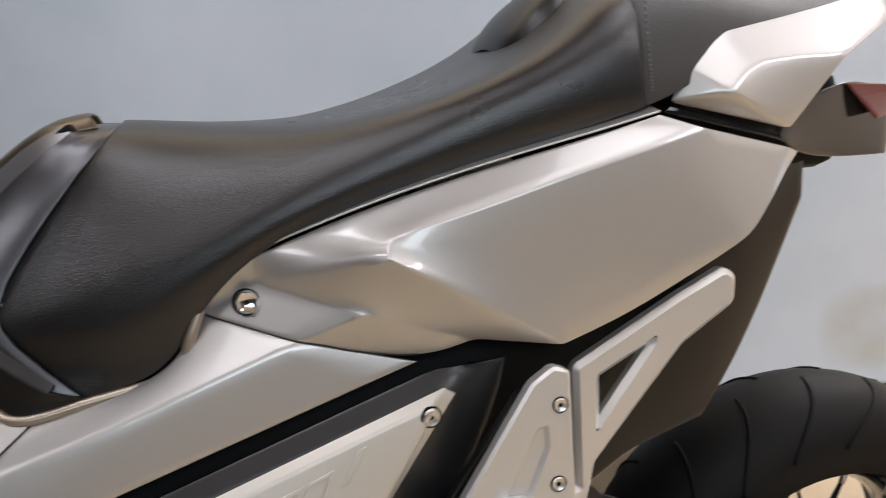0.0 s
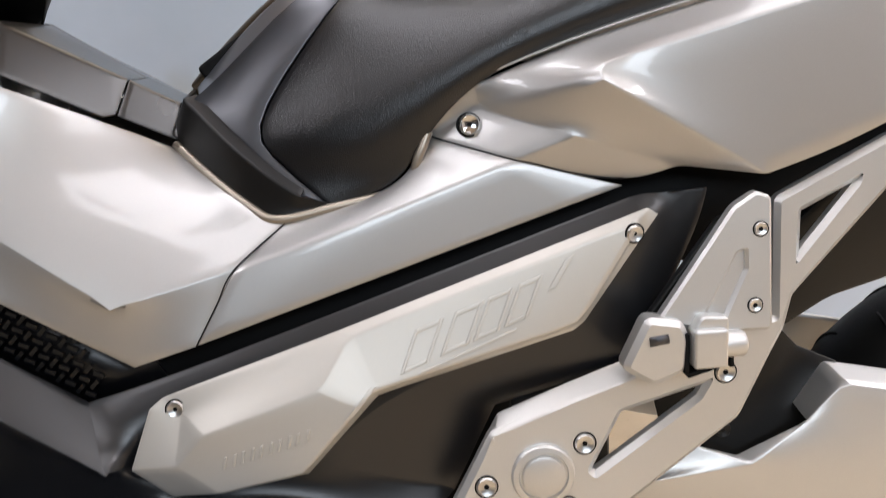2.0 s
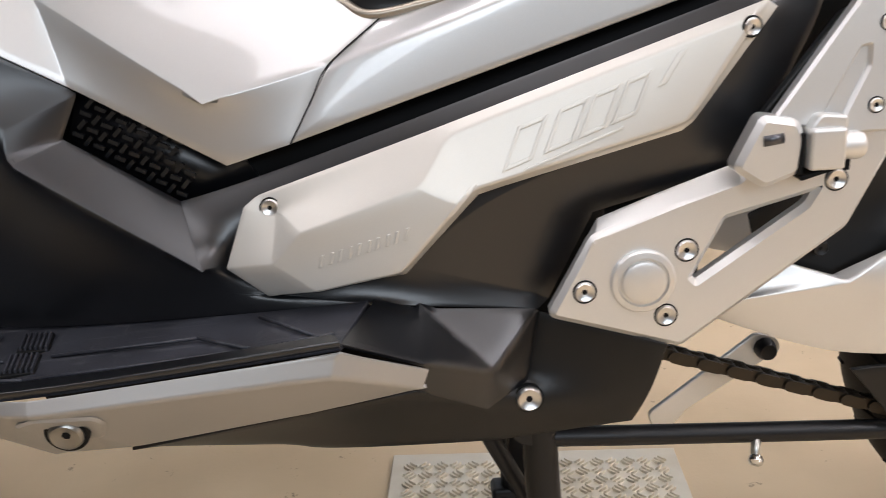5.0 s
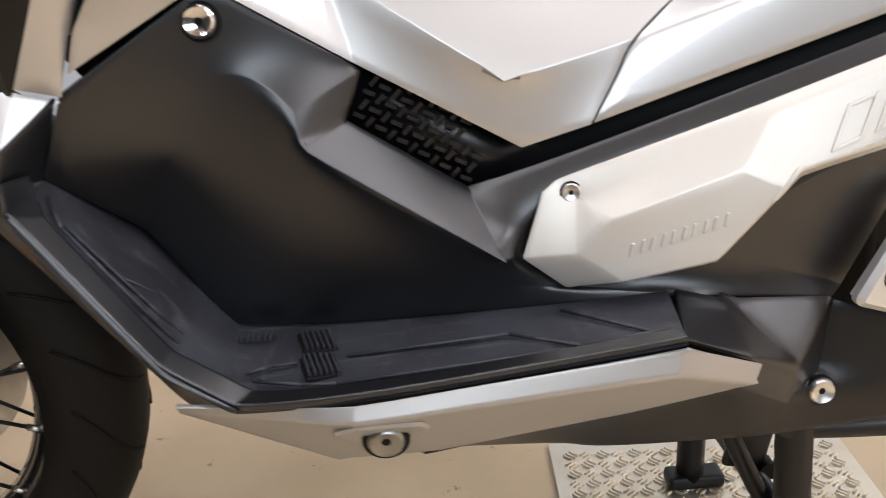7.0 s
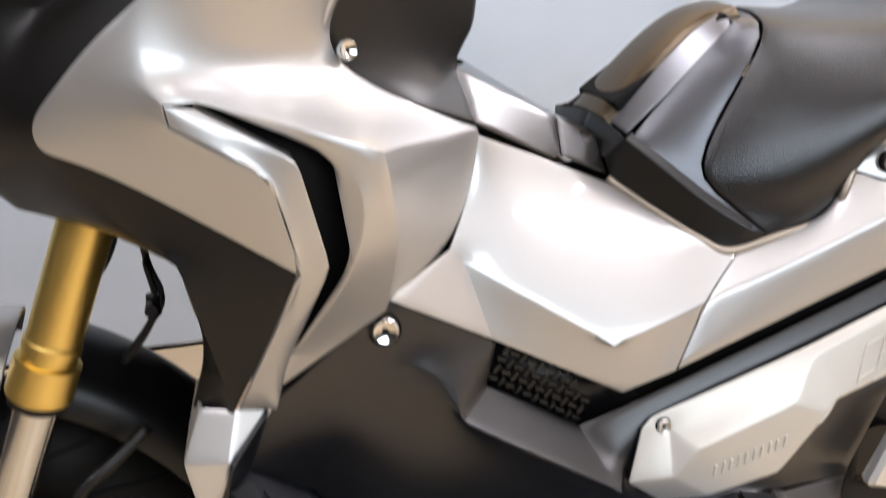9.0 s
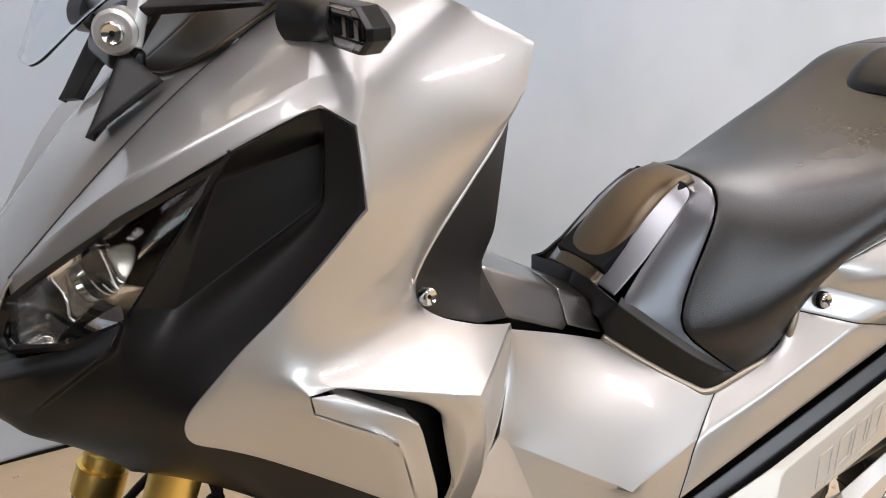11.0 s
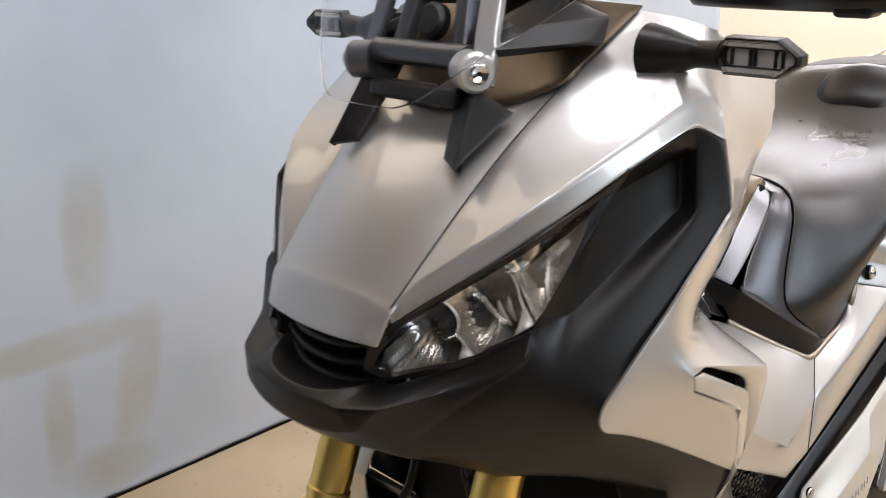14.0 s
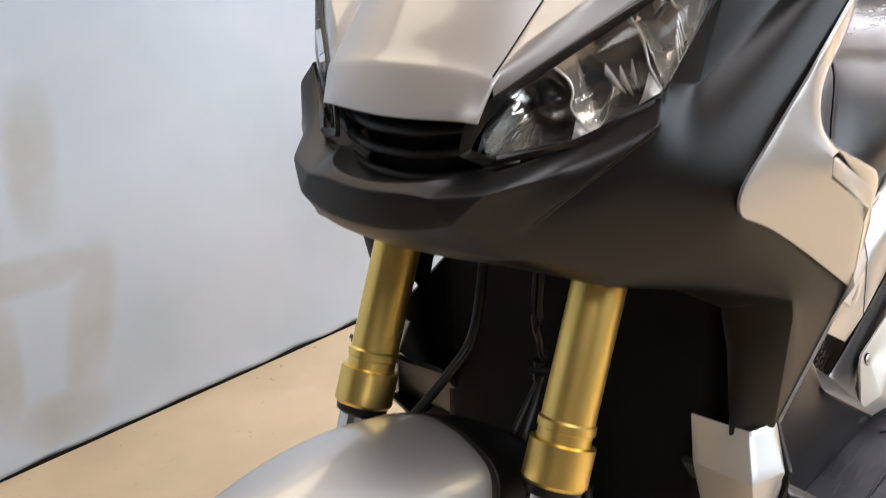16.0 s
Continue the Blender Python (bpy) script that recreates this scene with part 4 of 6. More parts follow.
def pocket_mat():
    base = part("pocket_mat", sheet_bm({"a": (-0.413, -0.168, 0.592), "b": (-0.400, -0.160, 0.640), "c": (-0.272, -0.170, 0.575), "d": (-0.255, -0.178, 0.552), "e": (-0.322, -0.176, 0.531)}, ["a b c d e"], (0, -1, 0.3)), SATIN, SC, "black rubber pocket mat with raised lozenges")
    mods(base, 0.004)
    u = (Vector((-0.322, -0.176, 0.531)) - Vector((-0.413, -0.168, 0.592))).normalized()
    w = Vector((0.45, 0.02, 0.85)).normalized()
    o = Vector((-0.411, -0.172, 0.594))
    nrm = u.cross(w).normalized()
    if nrm.y > 0:
        nrm = -nrm
    m = Matrix((u, w, nrm)).transposed()
    bar = bmesh.new()
    box_bm((0, 0, 0.0015), (0.0095, 0.0034, 0.003), bm=bar)
    me = bpy.data.meshes.new("lozenge")
    bar.to_mesh(me)
    bar.free()
    me.materials.append(SATIN)
    for i in range(11):
        for j in range(5):
            if i * 0.0098 + j * 0.001 > 0.105 or (i > 8 and j > 2):
                continue
            ob = new("lozenge", me)
            ob.parent = base
            p = o + u * (0.007 + i * 0.0098) + w * (0.006 + j * 0.0098)
            ob.matrix_basis = Matrix.Translation(p) @ (m @ Euler((0, 0, radians(75 if (i + j) % 2 else 5))).to_matrix()).to_4x4()


pocket_mat()

cover = panel("engine_side_cover", {
    "tl": (-0.253, -0.207, 0.543), "bu": (-0.105, -0.216, 0.592), "tr": (0.165, -0.213, 0.681), "tr2": (0.174, -0.213, 0.675), "r": (0.108, -0.221, 0.588), "r2": (0.098, -0.222, 0.581), "bm": (-0.070, -0.234, 0.541), "b2": (-0.133, -0.236, 0.476),
    "bl": (-0.249, -0.226, 0.459), "l": (-0.283, -0.222, 0.485), "tl2": (-0.265, -0.210, 0.534), "tr3": (0.159, -0.2205, 0.672), "r3": (0.101, -0.230, 0.589), "bm2": (-0.074, -0.241, 0.547), "bu2": (-0.092, -0.223, 0.589),
    "h1": (-0.218, -0.236, 0.517), "h2": (-0.118, -0.240, 0.550), "h3": (-0.086, -0.246, 0.536), "h4": (-0.137, -0.248, 0.481), "h5": (-0.208, -0.242, 0.466), "h6": (-0.243, -0.234, 0.490), "sc": (-0.238, -0.213, 0.530)},
    ["tl bu h2 h1 sc", "bu tr tr3 bu2", "tr tr2 r r3 tr3", "bu bu2 h2", "r r2 bm bm2 r3", "bu2 tr3 r3 bm2", "bu2 bm2 h3 h2", "bm2 bm h3", "bm b2 h4 h3", "h1 h2 h3 h4 h5 h6", "b2 bl h5 h4", "bl l h6 h5", "l tl2 sc h6", "tl2 tl sc", "sc h1 h6"],
    CHAMP, SC, bevel=0.004, both=False, fold=5, tight=0.6, corner=25, label="champagne silver engine side cover with embossed badge")


def embossed():
    """Two embossed badges, drawn as plain slanted bars that follow the skin."""
    bpy.context.view_layer.update()
    at = skin(cover)

    def bar(o, slope, x0, x1, z0, z1, shear, d, w=4):
        bm = bmesh.new()
        top, low = [], []
        for k in range(w + 1):
            t = z0 + (z1 - z0) * k / w
            for s_ in (x0 + shear * t, x1 + shear * t):
                p, nrm = at(o[0] + s_ * slope[0], o[1] + s_ * slope[1] + t)
                top.append(bm.verts.new(p + nrm * d))
                low.append(bm.verts.new(p - nrm * 0.0015))
        for k in range(w):
            a, b, c, e = 2 * k, 2 * k + 1, 2 * k + 3, 2 * k + 2
            bm.faces.new((top[a], top[b], top[c], top[e]))
            bm.faces.new((top[a], top[e], low[e], low[a]))
            bm.faces.new((top[b], low[b], low[c], top[c]))
        for a, b in ((0, 1), (2 * w, 2 * w + 1)):
            bm.faces.new((top[a], low[a], low[b], top[b]))
        bmesh.ops.recalc_face_normals(bm, faces=bm.faces)
        mods(part("badge_bar", bm, CHAMP, cover, smooth=False), 0, 0.0005, 2, angle=50)

    # first badge: four slanted frames and a stroke below them
    o, sl = (-0.052, 0.556), (0.94, 0.34)

    def frame_bars(x, w, z0, z1, sh, t):
        bar(o, sl, x, x + t, z0, z1, sh, 0.0016)
        bar(o, sl, x + w - t, x + w, z0, z1, sh, 0.0016)
        bar(o, sl, x + t, x + w - t, z0, z0 + t, sh, 0.0016, 1)
        bar(o, sl, x + t, x + w - t, z1 - t, z1, sh, 0.0016, 1)
    for x, w in ((0.000, 0.026), (0.036, 0.026), (0.066, 0.024), (0.094, 0.022)):
        frame_bars(x, w, 0.002, 0.031, 0.55, 0.0032)
    bar(o, sl, -0.030, -0.023, -0.014, 0.002, 1.5, 0.0016)
    bar(o, sl, 0.122, 0.129, 0.016, 0.036, 0.9, 0.0016)
    bar(o, sl, 0.022, 0.108, -0.005, -0.0028, 0.5, 0.0016, 1)
    # second badge: five small slanted blocks
    o2, sl2 = (-0.204, 0.487), (0.95, 0.28)
    for i in range(5):
        s_ = i * 0.0165
        bar(o2, sl2, s_, s_ + 0.0028, 0, 0.0095, 0.25, 0.0014, 2)
        bar(o2, sl2, s_ + 0.0090, s_ + 0.0118, 0, 0.0095, 0.25, 0.0014, 2)


embossed()
cskin = skin(cover)
for x, z in ((0.152, 0.661), (-0.243, 0.533)):
    sunk_bolt(cskin, x, z, 0.0080, cover, STEEL)
bolt((0.023, -0.159, 0.754), (0.1, -1, 0.15), 0.0095, SC, CHROME, washer=0.0108)
bolt((-0.508, -0.209, 0.677), (-0.1, -1, 0.1), 0.0125, SC, CHROME, washer=0.0145)
bolt((-0.520, -0.186, 0.906), (0.3, -1, 0.1), 0.0085, SC, CHROME)

# ---- footboard
board = panel("footboard", {
    "ir": (-0.161, -0.190, 0.447), "im": (-0.431, -0.175, 0.429), "il": (-0.516, -0.150, 0.430), "ta": (-0.631, -0.150, 0.573),
    "or": (-0.184, -0.322, 0.456), "om": (-0.423, -0.326, 0.431), "ol": (-0.500, -0.318, 0.428), "ok": (-0.545, -0.318, 0.460), "of": (-0.629, -0.302, 0.571), "ot": (-0.648, -0.256, 0.578)},
    ["ir im om or", "im il ol om", "il ta of ok ol", "ta ot of"], BOARD, SC, bevel=0.006, out=(0, 0, 1), label="worn black rubber footboard", thick=0.006)
panel("footboard_side", {
    "of": (-0.629, -0.306, 0.570), "ok": (-0.545, -0.324, 0.460), "ol": (-0.500, -0.326, 0.428), "ot": (-0.650, -0.258, 0.577), "tc": (-0.664, -0.248, 0.549), "kn": (-0.644, -0.258, 0.602), "tu": (-0.610, -0.230, 0.632), "ta": (-0.631, -0.226, 0.574),
    "fb": (-0.548, -0.284, 0.425), "fl": (-0.537, -0.284, 0.412), "gb": (-0.49, -0.29, 0.41)},
    ["of ok fb tc ot", "ok ol gb fl fb", "kn ot tc", "tu ta ot kn"], GREY, SC, bevel=0.004, label="dark plastic toe edge of the footboard", fold=10, tight=0.6, corner=20)
panel("footboard_rear", {
    "ir": (-0.161, -0.224, 0.450), "or": (-0.184, -0.320, 0.455), "be": (-0.121, -0.293, 0.420), "tt": (-0.122, -0.228, 0.441), "tb": (-0.063, -0.250, 0.388), "c1": (-0.018, -0.203, 0.424), "lb": (-0.070, -0.246, 0.350), "bb": (-0.13, -0.270, 0.385), "c2": (-0.030, -0.215, 0.36)},
    ["ir or be tt", "tt be tb", "tt tb c1", "be bb lb tb", "c1 tb lb c2"], GREY, SC, bevel=0.005, label="dark grey rear end of the footboard", fold=4, tight=0.6, corner=15, out=(0, -1, 0.6))
trim = panel("footboard_trim", {
    "a": (-0.545, -0.300, 0.421), "b": (-0.420, -0.331, 0.428), "c": (-0.184, -0.329, 0.451), "d": (-0.119, -0.301, 0.419), "e": (-0.125, -0.304, 0.404), "f": (-0.20, -0.300, 0.388), "g": (-0.36, -0.285, 0.357), "h": (-0.436, -0.262, 0.342), "i": (-0.545, -0.290, 0.411),
    "m": (-0.422, -0.338, 0.417), "n": (-0.19, -0.334, 0.433), "o": (-0.36, -0.24, 0.345), "p": (-0.13, -0.26, 0.398), "q": (-0.436, -0.23, 0.335)},
    ["a b m i", "b c n m", "c d e n", "m n f g", "n e f", "i m g h", "g f e p o", "h g o q"], TRIMALU, SC, bevel=0.003, label="silver footboard side trim", fold=10, tight=0.6, corner=20)

low = panel("lower_side_panel", {
    "c1": (-0.018, -0.204, 0.421), "r": (0.089, -0.236, 0.397), "r2": (0.077, -0.234, 0.350), "br": (0.062, -0.226, 0.318), "b1": (-0.066, -0.212, 0.298), "bl": (-0.223, -0.210, 0.298), "b2": (-0.243, -0.204, 0.303), "b3": (-0.379, -0.208, 0.313),
    "t3": (-0.37, -0.270, 0.346), "t2": (-0.13, -0.272, 0.385), "t1": (-0.070, -0.240, 0.352), "c2": (-0.034, -0.212, 0.362)},
    ["c1 r r2 c2", "c2 r2 br b1 t1", "t1 b1 bl t2", "bl b2 b3 t3 t2"], BLACK, SC, bevel=0.005, label="matte black lower side panel")
tskin = skin(trim)
tp, tn = tskin(-0.398, 0.3955)
ta_ = (tn + Vector((0, -2.2, 0))).normalized()
plate("bolt_pocket", [(-0.434, 0.4045), (-0.416, 0.4125), (-0.372, 0.4115), (-0.368, 0.4025), (-0.378, 0.3805), (-0.410, 0.3765)], tp.y - 0.002, 0.010, TRIMALU, trim, bevel=0.002, round_r=0.004, tilt=(0, -0.88, tp.x, tp.z), chamfer=0.003)
# raised black disc, the recess shade is in its colour
lathe("bolt_recess", tp, tp + ta_ * 0.0058, [(0, 0.0170), (0.8, 0.0170), (1, 0.0165)], VOID, trim, n=28)
bolt(tp + ta_ * 0.0010, ta_, 0.0140, trim, BOLTM)
sunk_bolt(skin(low), -0.031, 0.347, 0.0120, low, STEEL, sink=0.2)
panel("footboard_rim", {
    "a": (-0.184, -0.324, 0.459), "b": (-0.423, -0.329, 0.434), "c": (-0.500, -0.321, 0.431), "d": (-0.545, -0.320, 0.464), "e": (-0.629, -0.304, 0.575), "f": (-0.649, -0.258, 0.582),
    "a2": (-0.190, -0.311, 0.4595), "b2": (-0.421, -0.313, 0.4345), "c2": (-0.488, -0.304, 0.433), "d2": (-0.540, -0.298, 0.466), "e2": (-0.614, -0.282, 0.564), "f2": (-0.632, -0.246, 0.584)},
    ["a b b2 a2", "b c c2 b2", "c d d2 c2", "d e e2 d2", "e f f2 e2"], GREY, SC, thick=0.006, bevel=0.002, out=(0, 0, 1), label="smooth raised rim of the footboard", fold=15, corner=20)


def grip_ribs():
    for k in range(2):
        block("grip_pad", (-0.447 + 0.004 * k, -0.234 - 0.042 * k, 0.4318), (0.026, 0.036, 0.004), VOID, board, rot=(0, 0, 12), bevel=0.001)
        for i in range(6):
            block("grip_rib", (-0.457 + 0.004 * k + i * 0.0042, -0.234 - 0.042 * k, 0.4340), (0.0020, 0.032, 0.006), BOARD, board, rot=(0, 0, 12), bevel=0.0006)
    # dimpled patch where the slope begins
    for i in range(9):
        for j in range(4):
            lathe("dimple", (-0.520 + 0.0045 * i, -0.212 - 0.004 * j, 0.431 + 0.0005 * j), (-0.520 + 0.0045 * i, -0.212 - 0.004 * j, 0.4345 + 0.0005 * j), [(0, 0.0015), (0.7, 0.0014), (1, 0.0008)], BOARD, board, n=6)
    for run in (((-0.423, -0.264, 0.4338), (-0.302, -0.271, 0.4450), (-0.256, -0.306, 0.4492)), ((-0.257, -0.241, 0.4475), (-0.200, -0.306, 0.4545)), ((-0.253, -0.309, 0.4495), (-0.190, -0.302, 0.4553)),
                ((-0.496, -0.280, 0.4338), (-0.480, -0.271, 0.4335), (-0.460, -0.268, 0.4332)), ((-0.490, -0.293, 0.4342), (-0.455, -0.304, 0.4342), (-0.430, -0.307, 0.4345), (-0.267, -0.309, 0.4482)),
                ((-0.54, -0.27, 0.464), (-0.61, -0.262, 0.551)), ((-0.55, -0.225, 0.470), (-0.575, -0.262, 0.507)), ((-0.54, -0.285, 0.464), (-0.608, -0.274, 0.5525), (-0.622, -0.245, 0.567))):
        for a, b in zip(run, run[1:]):
            tube("moulded_rib", [a, b], 0.0015, BOARD, board, n=6)


grip_ribs()

guard = panel("toe_guard", {
    "tl": (-0.664, -0.224, 0.640), "m": (-0.636, -0.234, 0.639), "r": (-0.608, -0.228, 0.630), "l": (-0.682, -0.238, 0.600), "k": (-0.647, -0.252, 0.602), "c": (-0.664, -0.246, 0.552), "b": (-0.672, -0.241, 0.541), "l2": (-0.676, -0.180, 0.60), "t2": (-0.664, -0.17, 0.64), "b2": (-0.668, -0.19, 0.545), "md": (-0.655, -0.245, 0.575)},
    ["tl m k l", "m r k", "l k md b", "k c md", "md c b", "tl l l2 t2", "l b b2 l2"], ALU, SC, bevel=0.002, label="silver toe guard", fold=6, tight=0.7, corner=12)

# ---- footrest bracket of cast aluminium
bracket = plate("footrest_bracket", [(0.026, 0.494), (0.098, 0.518), (0.152, 0.534), (0.172, 0.566), (0.282, 0.573), (0.283, 0.678), (0.383, 0.724), (0.428, 0.742), (0.437, 0.736), (0.435, 0.716), (0.383, 0.687), (0.293, 0.596), (0.285, 0.566), (0.272, 0.543), (0.244, 0.490), (0.102, 0.394), (-0.010, 0.430)],
                -0.228, 0.018, ALU, SC, "cast aluminium footrest bracket, scratched", holes=[[(0.137, 0.506), (0.222, 0.526), (0.211, 0.508), (0.114, 0.446), (0.107, 0.453)], [(0.300, 0.670), (0.358, 0.696), (0.356, 0.688), (0.298, 0.622)]],
                bevel=0.004, round_r=0.004, tilt=(0.06, 0.05, 0.1, 0.45), chamfer=0.005)
panel("bracket_bevel", {
    "a": (0.031, -0.214, 0.508), "b": (0.094, -0.212, 0.531), "c": (0.146, -0.209, 0.547), "a2": (0.024, -0.2305, 0.493), "b2": (0.098, -0.2245, 0.517), "c2": (0.153, -0.2205, 0.533), "d": (-0.013, -0.220, 0.432), "d2": (0.000, -0.234, 0.437)},
    ["a b b2 a2", "b c c2 b2", "a a2 d2 d"], ALU, bracket, thick=0.003, bevel=0.001, both=False, fold=10, corner=15)
bskin = skin(bracket)
for x, z in ((0.017, 0.449), (0.105, 0.479), (0.088, 0.422), (0.233, 0.531)):
    sunk_bolt(bskin, x, z, 0.0095, bracket)
lathe("pivot_cap", (0.067, -0.222, 0.455), (0.067, -0.240, 0.455), [(0, 0.028), (0.6, 0.028), (0.7, 0.0265), (0.75, 0.022), (0.62, 0.021), (0.62, 0.019), (0.8, 0.0185), (0.86, 0.016)], ALU, bracket, n=36)
GUARD_TILT = (-0.02, 0.07, 0.2, 0.62)
holder = plate("footpeg_guard", [(0.262, 0.686), (0.251, 0.690), (0.233, 0.679), (0.167, 0.586), (0.198, 0.583), (0.224, 0.577), (0.262, 0.577)], -0.236, 0.014, ALU, SC, "cast aluminium passenger heel guard",
               holes=[[(0.234, 0.644), (0.2435, 0.646), (0.2435, 0.628), (0.223, 0.584), (0.203, 0.587)]], bevel=0.002, round_r=0.003, tilt=GUARD_TILT, chamfer=0.0025)
plate("guard_recess", [(0.233, 0.648), (0.247, 0.650), (0.247, 0.627), (0.225, 0.580), (0.199, 0.583)], -0.2318, 0.004, ALU, holder, bevel=0.0008, tilt=GUARD_TILT)
# black plate painted in as the shaded edge behind the heel guard
plate("shadow_edge", [(0.233, 0.670), (0.226, 0.666), (0.160, 0.578), (0.170, 0.574)], -0.216, 0.010, BLACK, holder, bevel=0.002, round_r=0.003)
hskin = skin(holder)
for x, z in ((0.254, 0.661), (0.249, 0.597)):
    sunk_bolt(hskin, x, z, 0.0062, holder)
peg = block("passenger_footpeg", (0.2065, -0.243, 0.5665), (0.029, 0.026, 0.034), ALU, SC, "folded aluminium passenger footpeg", bevel=0.003)
plate("peg_tongue", [(0.201, 0.592), (0.221, 0.590), (0.2205, 0.578), (0.1925, 0.578)], -0.250, 0.014, ALU, peg, bevel=0.002, round_r=0.003)
lathe("peg_hinge", (0.219, -0.243, 0.5665), (0.239, -0.243, 0.5665), [(0, 0.0115), (0.8, 0.0115), (0.95, 0.0100), (1, 0.008)], ALU, SC, n=24)
lug = plate("footpeg_lug", [(0.156, 0.592), (0.183, 0.587), (0.188, 0.574), (0.186, 0.548), (0.160, 0.538), (0.137, 0.553)], -0.249, 0.026, ALU, SC, "cast aluminium footpeg lug", bevel=0.003, round_r=0.004, chamfer=0.005)
# no slot is cut: a darker grey tube carries its shade
tube("slot_shade", [(0.156, -0.2462, 0.5745), (0.172, -0.2462, 0.5765)], 0.0052, GUNMETAL, lug, n=12)
block("hinge_gap", (0.188, -0.238, 0.562), (0.0045, 0.020, 0.034), VOID, SC, bevel=0.001)
block("hinge_gap", (0.2265, -0.238, 0.562), (0.0035, 0.020, 0.030), VOID, SC, bevel=0.001)
block("hinge_gap", (0.206, -0.236, 0.5465), (0.036, 0.024, 0.004), VOID, SC, rot=(0, -16, 0), bevel=0.001)


# ---------------------------------------------------------------- seat
def seat():
    front = [
        [(-0.104, -0.152, 0.690), (-0.156, -0.127, 0.735), (-0.166, -0.117, 0.757), (-0.140, -0.104, 0.800), (-0.090, -0.091, 0.862), (-0.064, -0.062, 0.890), (-0.058, 0, 0.897)],
        [(-0.080, -0.153, 0.694), (-0.125, -0.142, 0.735), (-0.130, -0.136, 0.757), (-0.110, -0.124, 0.800), (-0.066, -0.102, 0.866), (-0.044, -0.064, 0.889), (-0.038, 0, 0.896)],
        [(-0.039, -0.152, 0.704), (-0.080, -0.154, 0.730), (-0.085, -0.150, 0.757), (-0.065, -0.139, 0.802), (-0.022, -0.110, 0.866), (-0.004, -0.064, 0.886), (0.000, 0, 0.891)],
        [(-0.018, -0.153, 0.742), (-0.030, -0.159, 0.757), (-0.022, -0.160, 0.785), (0.000, -0.148, 0.824), (0.028, -0.112, 0.873), (0.044, -0.060, 0.885), (0.046, 0, 0.888)],
        [(0.028, -0.160, 0.791), (0.032, -0.166, 0.802), (0.041, -0.165, 0.822), (0.054, -0.152, 0.850), (0.072, -0.118, 0.881), (0.084, -0.062, 0.886), (0.086, 0, 0.888)],
        [(0.090, -0.164, 0.815), (0.093, -0.171, 0.826), (0.099, -0.171, 0.842), (0.108, -0.161, 0.866), (0.120, -0.130, 0.887), (0.132, -0.066, 0.889), (0.134, 0, 0.890)],
        [(0.190, -0.172, 0.846), (0.192, -0.178, 0.857), (0.195, -0.179, 0.872), (0.199, -0.175, 0.893), (0.206, -0.154, 0.907), (0.218, -0.075, 0.908), (0.222, 0, 0.910)],
        [(0.290, -0.175, 0.868), (0.290, -0.180, 0.880), (0.290, -0.181, 0.896), (0.290, -0.179, 0.920), (0.294, -0.163, 0.943), (0.301, -0.080, 0.948), (0.304, 0, 0.954)],
        [(0.355, -0.175, 0.884), (0.352, -0.178, 0.896), (0.348, -0.178, 0.914), (0.342, -0.176, 0.942), (0.334, -0.160, 0.975), (0.338, -0.078, 0.986), (0.338, 0, 0.994)],
        [(0.362, -0.174, 0.887), (0.361, -0.176, 0.898), (0.360, -0.175, 0.918), (0.360, -0.170, 0.948), (0.362, -0.152, 0.984), (0.372, -0.074, 0.994), (0.372, 0, 1.001)]]
    s = loft("seat_cushion", [mirrored(h) for h in front], LEATHER, SC, "grained black vinyl rider seat", subsurf=2, thick=0.01, out=(0, 0, 1))
    rear = [
        front[-1],
        [(0.385, -0.172, 0.893), (0.385, -0.173, 0.905), (0.386, -0.171, 0.924), (0.388, -0.164, 0.954), (0.392, -0.147, 0.988), (0.404, -0.072, 0.999), (0.405, 0, 1.006)],
        [(0.440, -0.156, 0.915), (0.442, -0.154, 0.926), (0.444, -0.151, 0.942), (0.446, -0.146, 0.966), (0.450, -0.132, 0.990), (0.460, -0.070, 0.998), (0.460, 0, 1.003)],
        [(0.530, -0.120, 0.940), (0.532, -0.118, 0.948), (0.534, -0.112, 0.956), (0.536, -0.104, 0.964), (0.538, -0.085, 0.978), (0.542, -0.055, 0.990), (0.542, 0, 0.996)],
        [(0.640, -0.100, 0.950), (0.640, -0.098, 0.956), (0.640, -0.094, 0.962), (0.640, -0.088, 0.968), (0.640, -0.075, 0.976), (0.640, -0.05, 0.986), (0.640, 0, 0.990)]]
    loft("passenger_seat", [mirrored(h) for h in rear], LEATHER2, SC, "grey vinyl passenger seat with a stitched seam", subsurf=2, thick=0.01, out=(0, 0, 1))
    a = smooth_path([Vector(p) + Vector((0.006, -0.0012, 0.0012)) for p in (front[-1][1:6])], 7)
    for i, (p, q) in enumerate(zip(a, a[1:])):
        if i % 1 == 0:
            tube("stitch", [p + (q - p) * 0.15, p + (q - p) * 0.75], 0.0008, THREAD, s, n=5)
    # lumbar pad on the bolster
    rows = []
    for f, dz in ((0.0, 0.002), (0.12, 0.008), (0.5, 0.012), (0.88, 0.008), (1.0, 0.002)):
        x, z = 0.280 + 0.068 * f, 0.936 + 0.060 * f
        w = 0.075 * (1 - (2 * f - 1) ** 4 * 0.35)
        rows.append(mirrored([(x, -w, z - 0.006), (x - dz * 0.5, -w * 0.85, z + dz * 0.9), (x - dz * 0.6, -w * 0.4, z + 0.004 + dz), (x - dz * 0.6, 0, z + 0.006 + dz)]))
    loft("lumbar_pad", rows, SATIN, SC, "dark smooth vinyl back pad", subsurf=2, out=(-0.5, 0, 1))
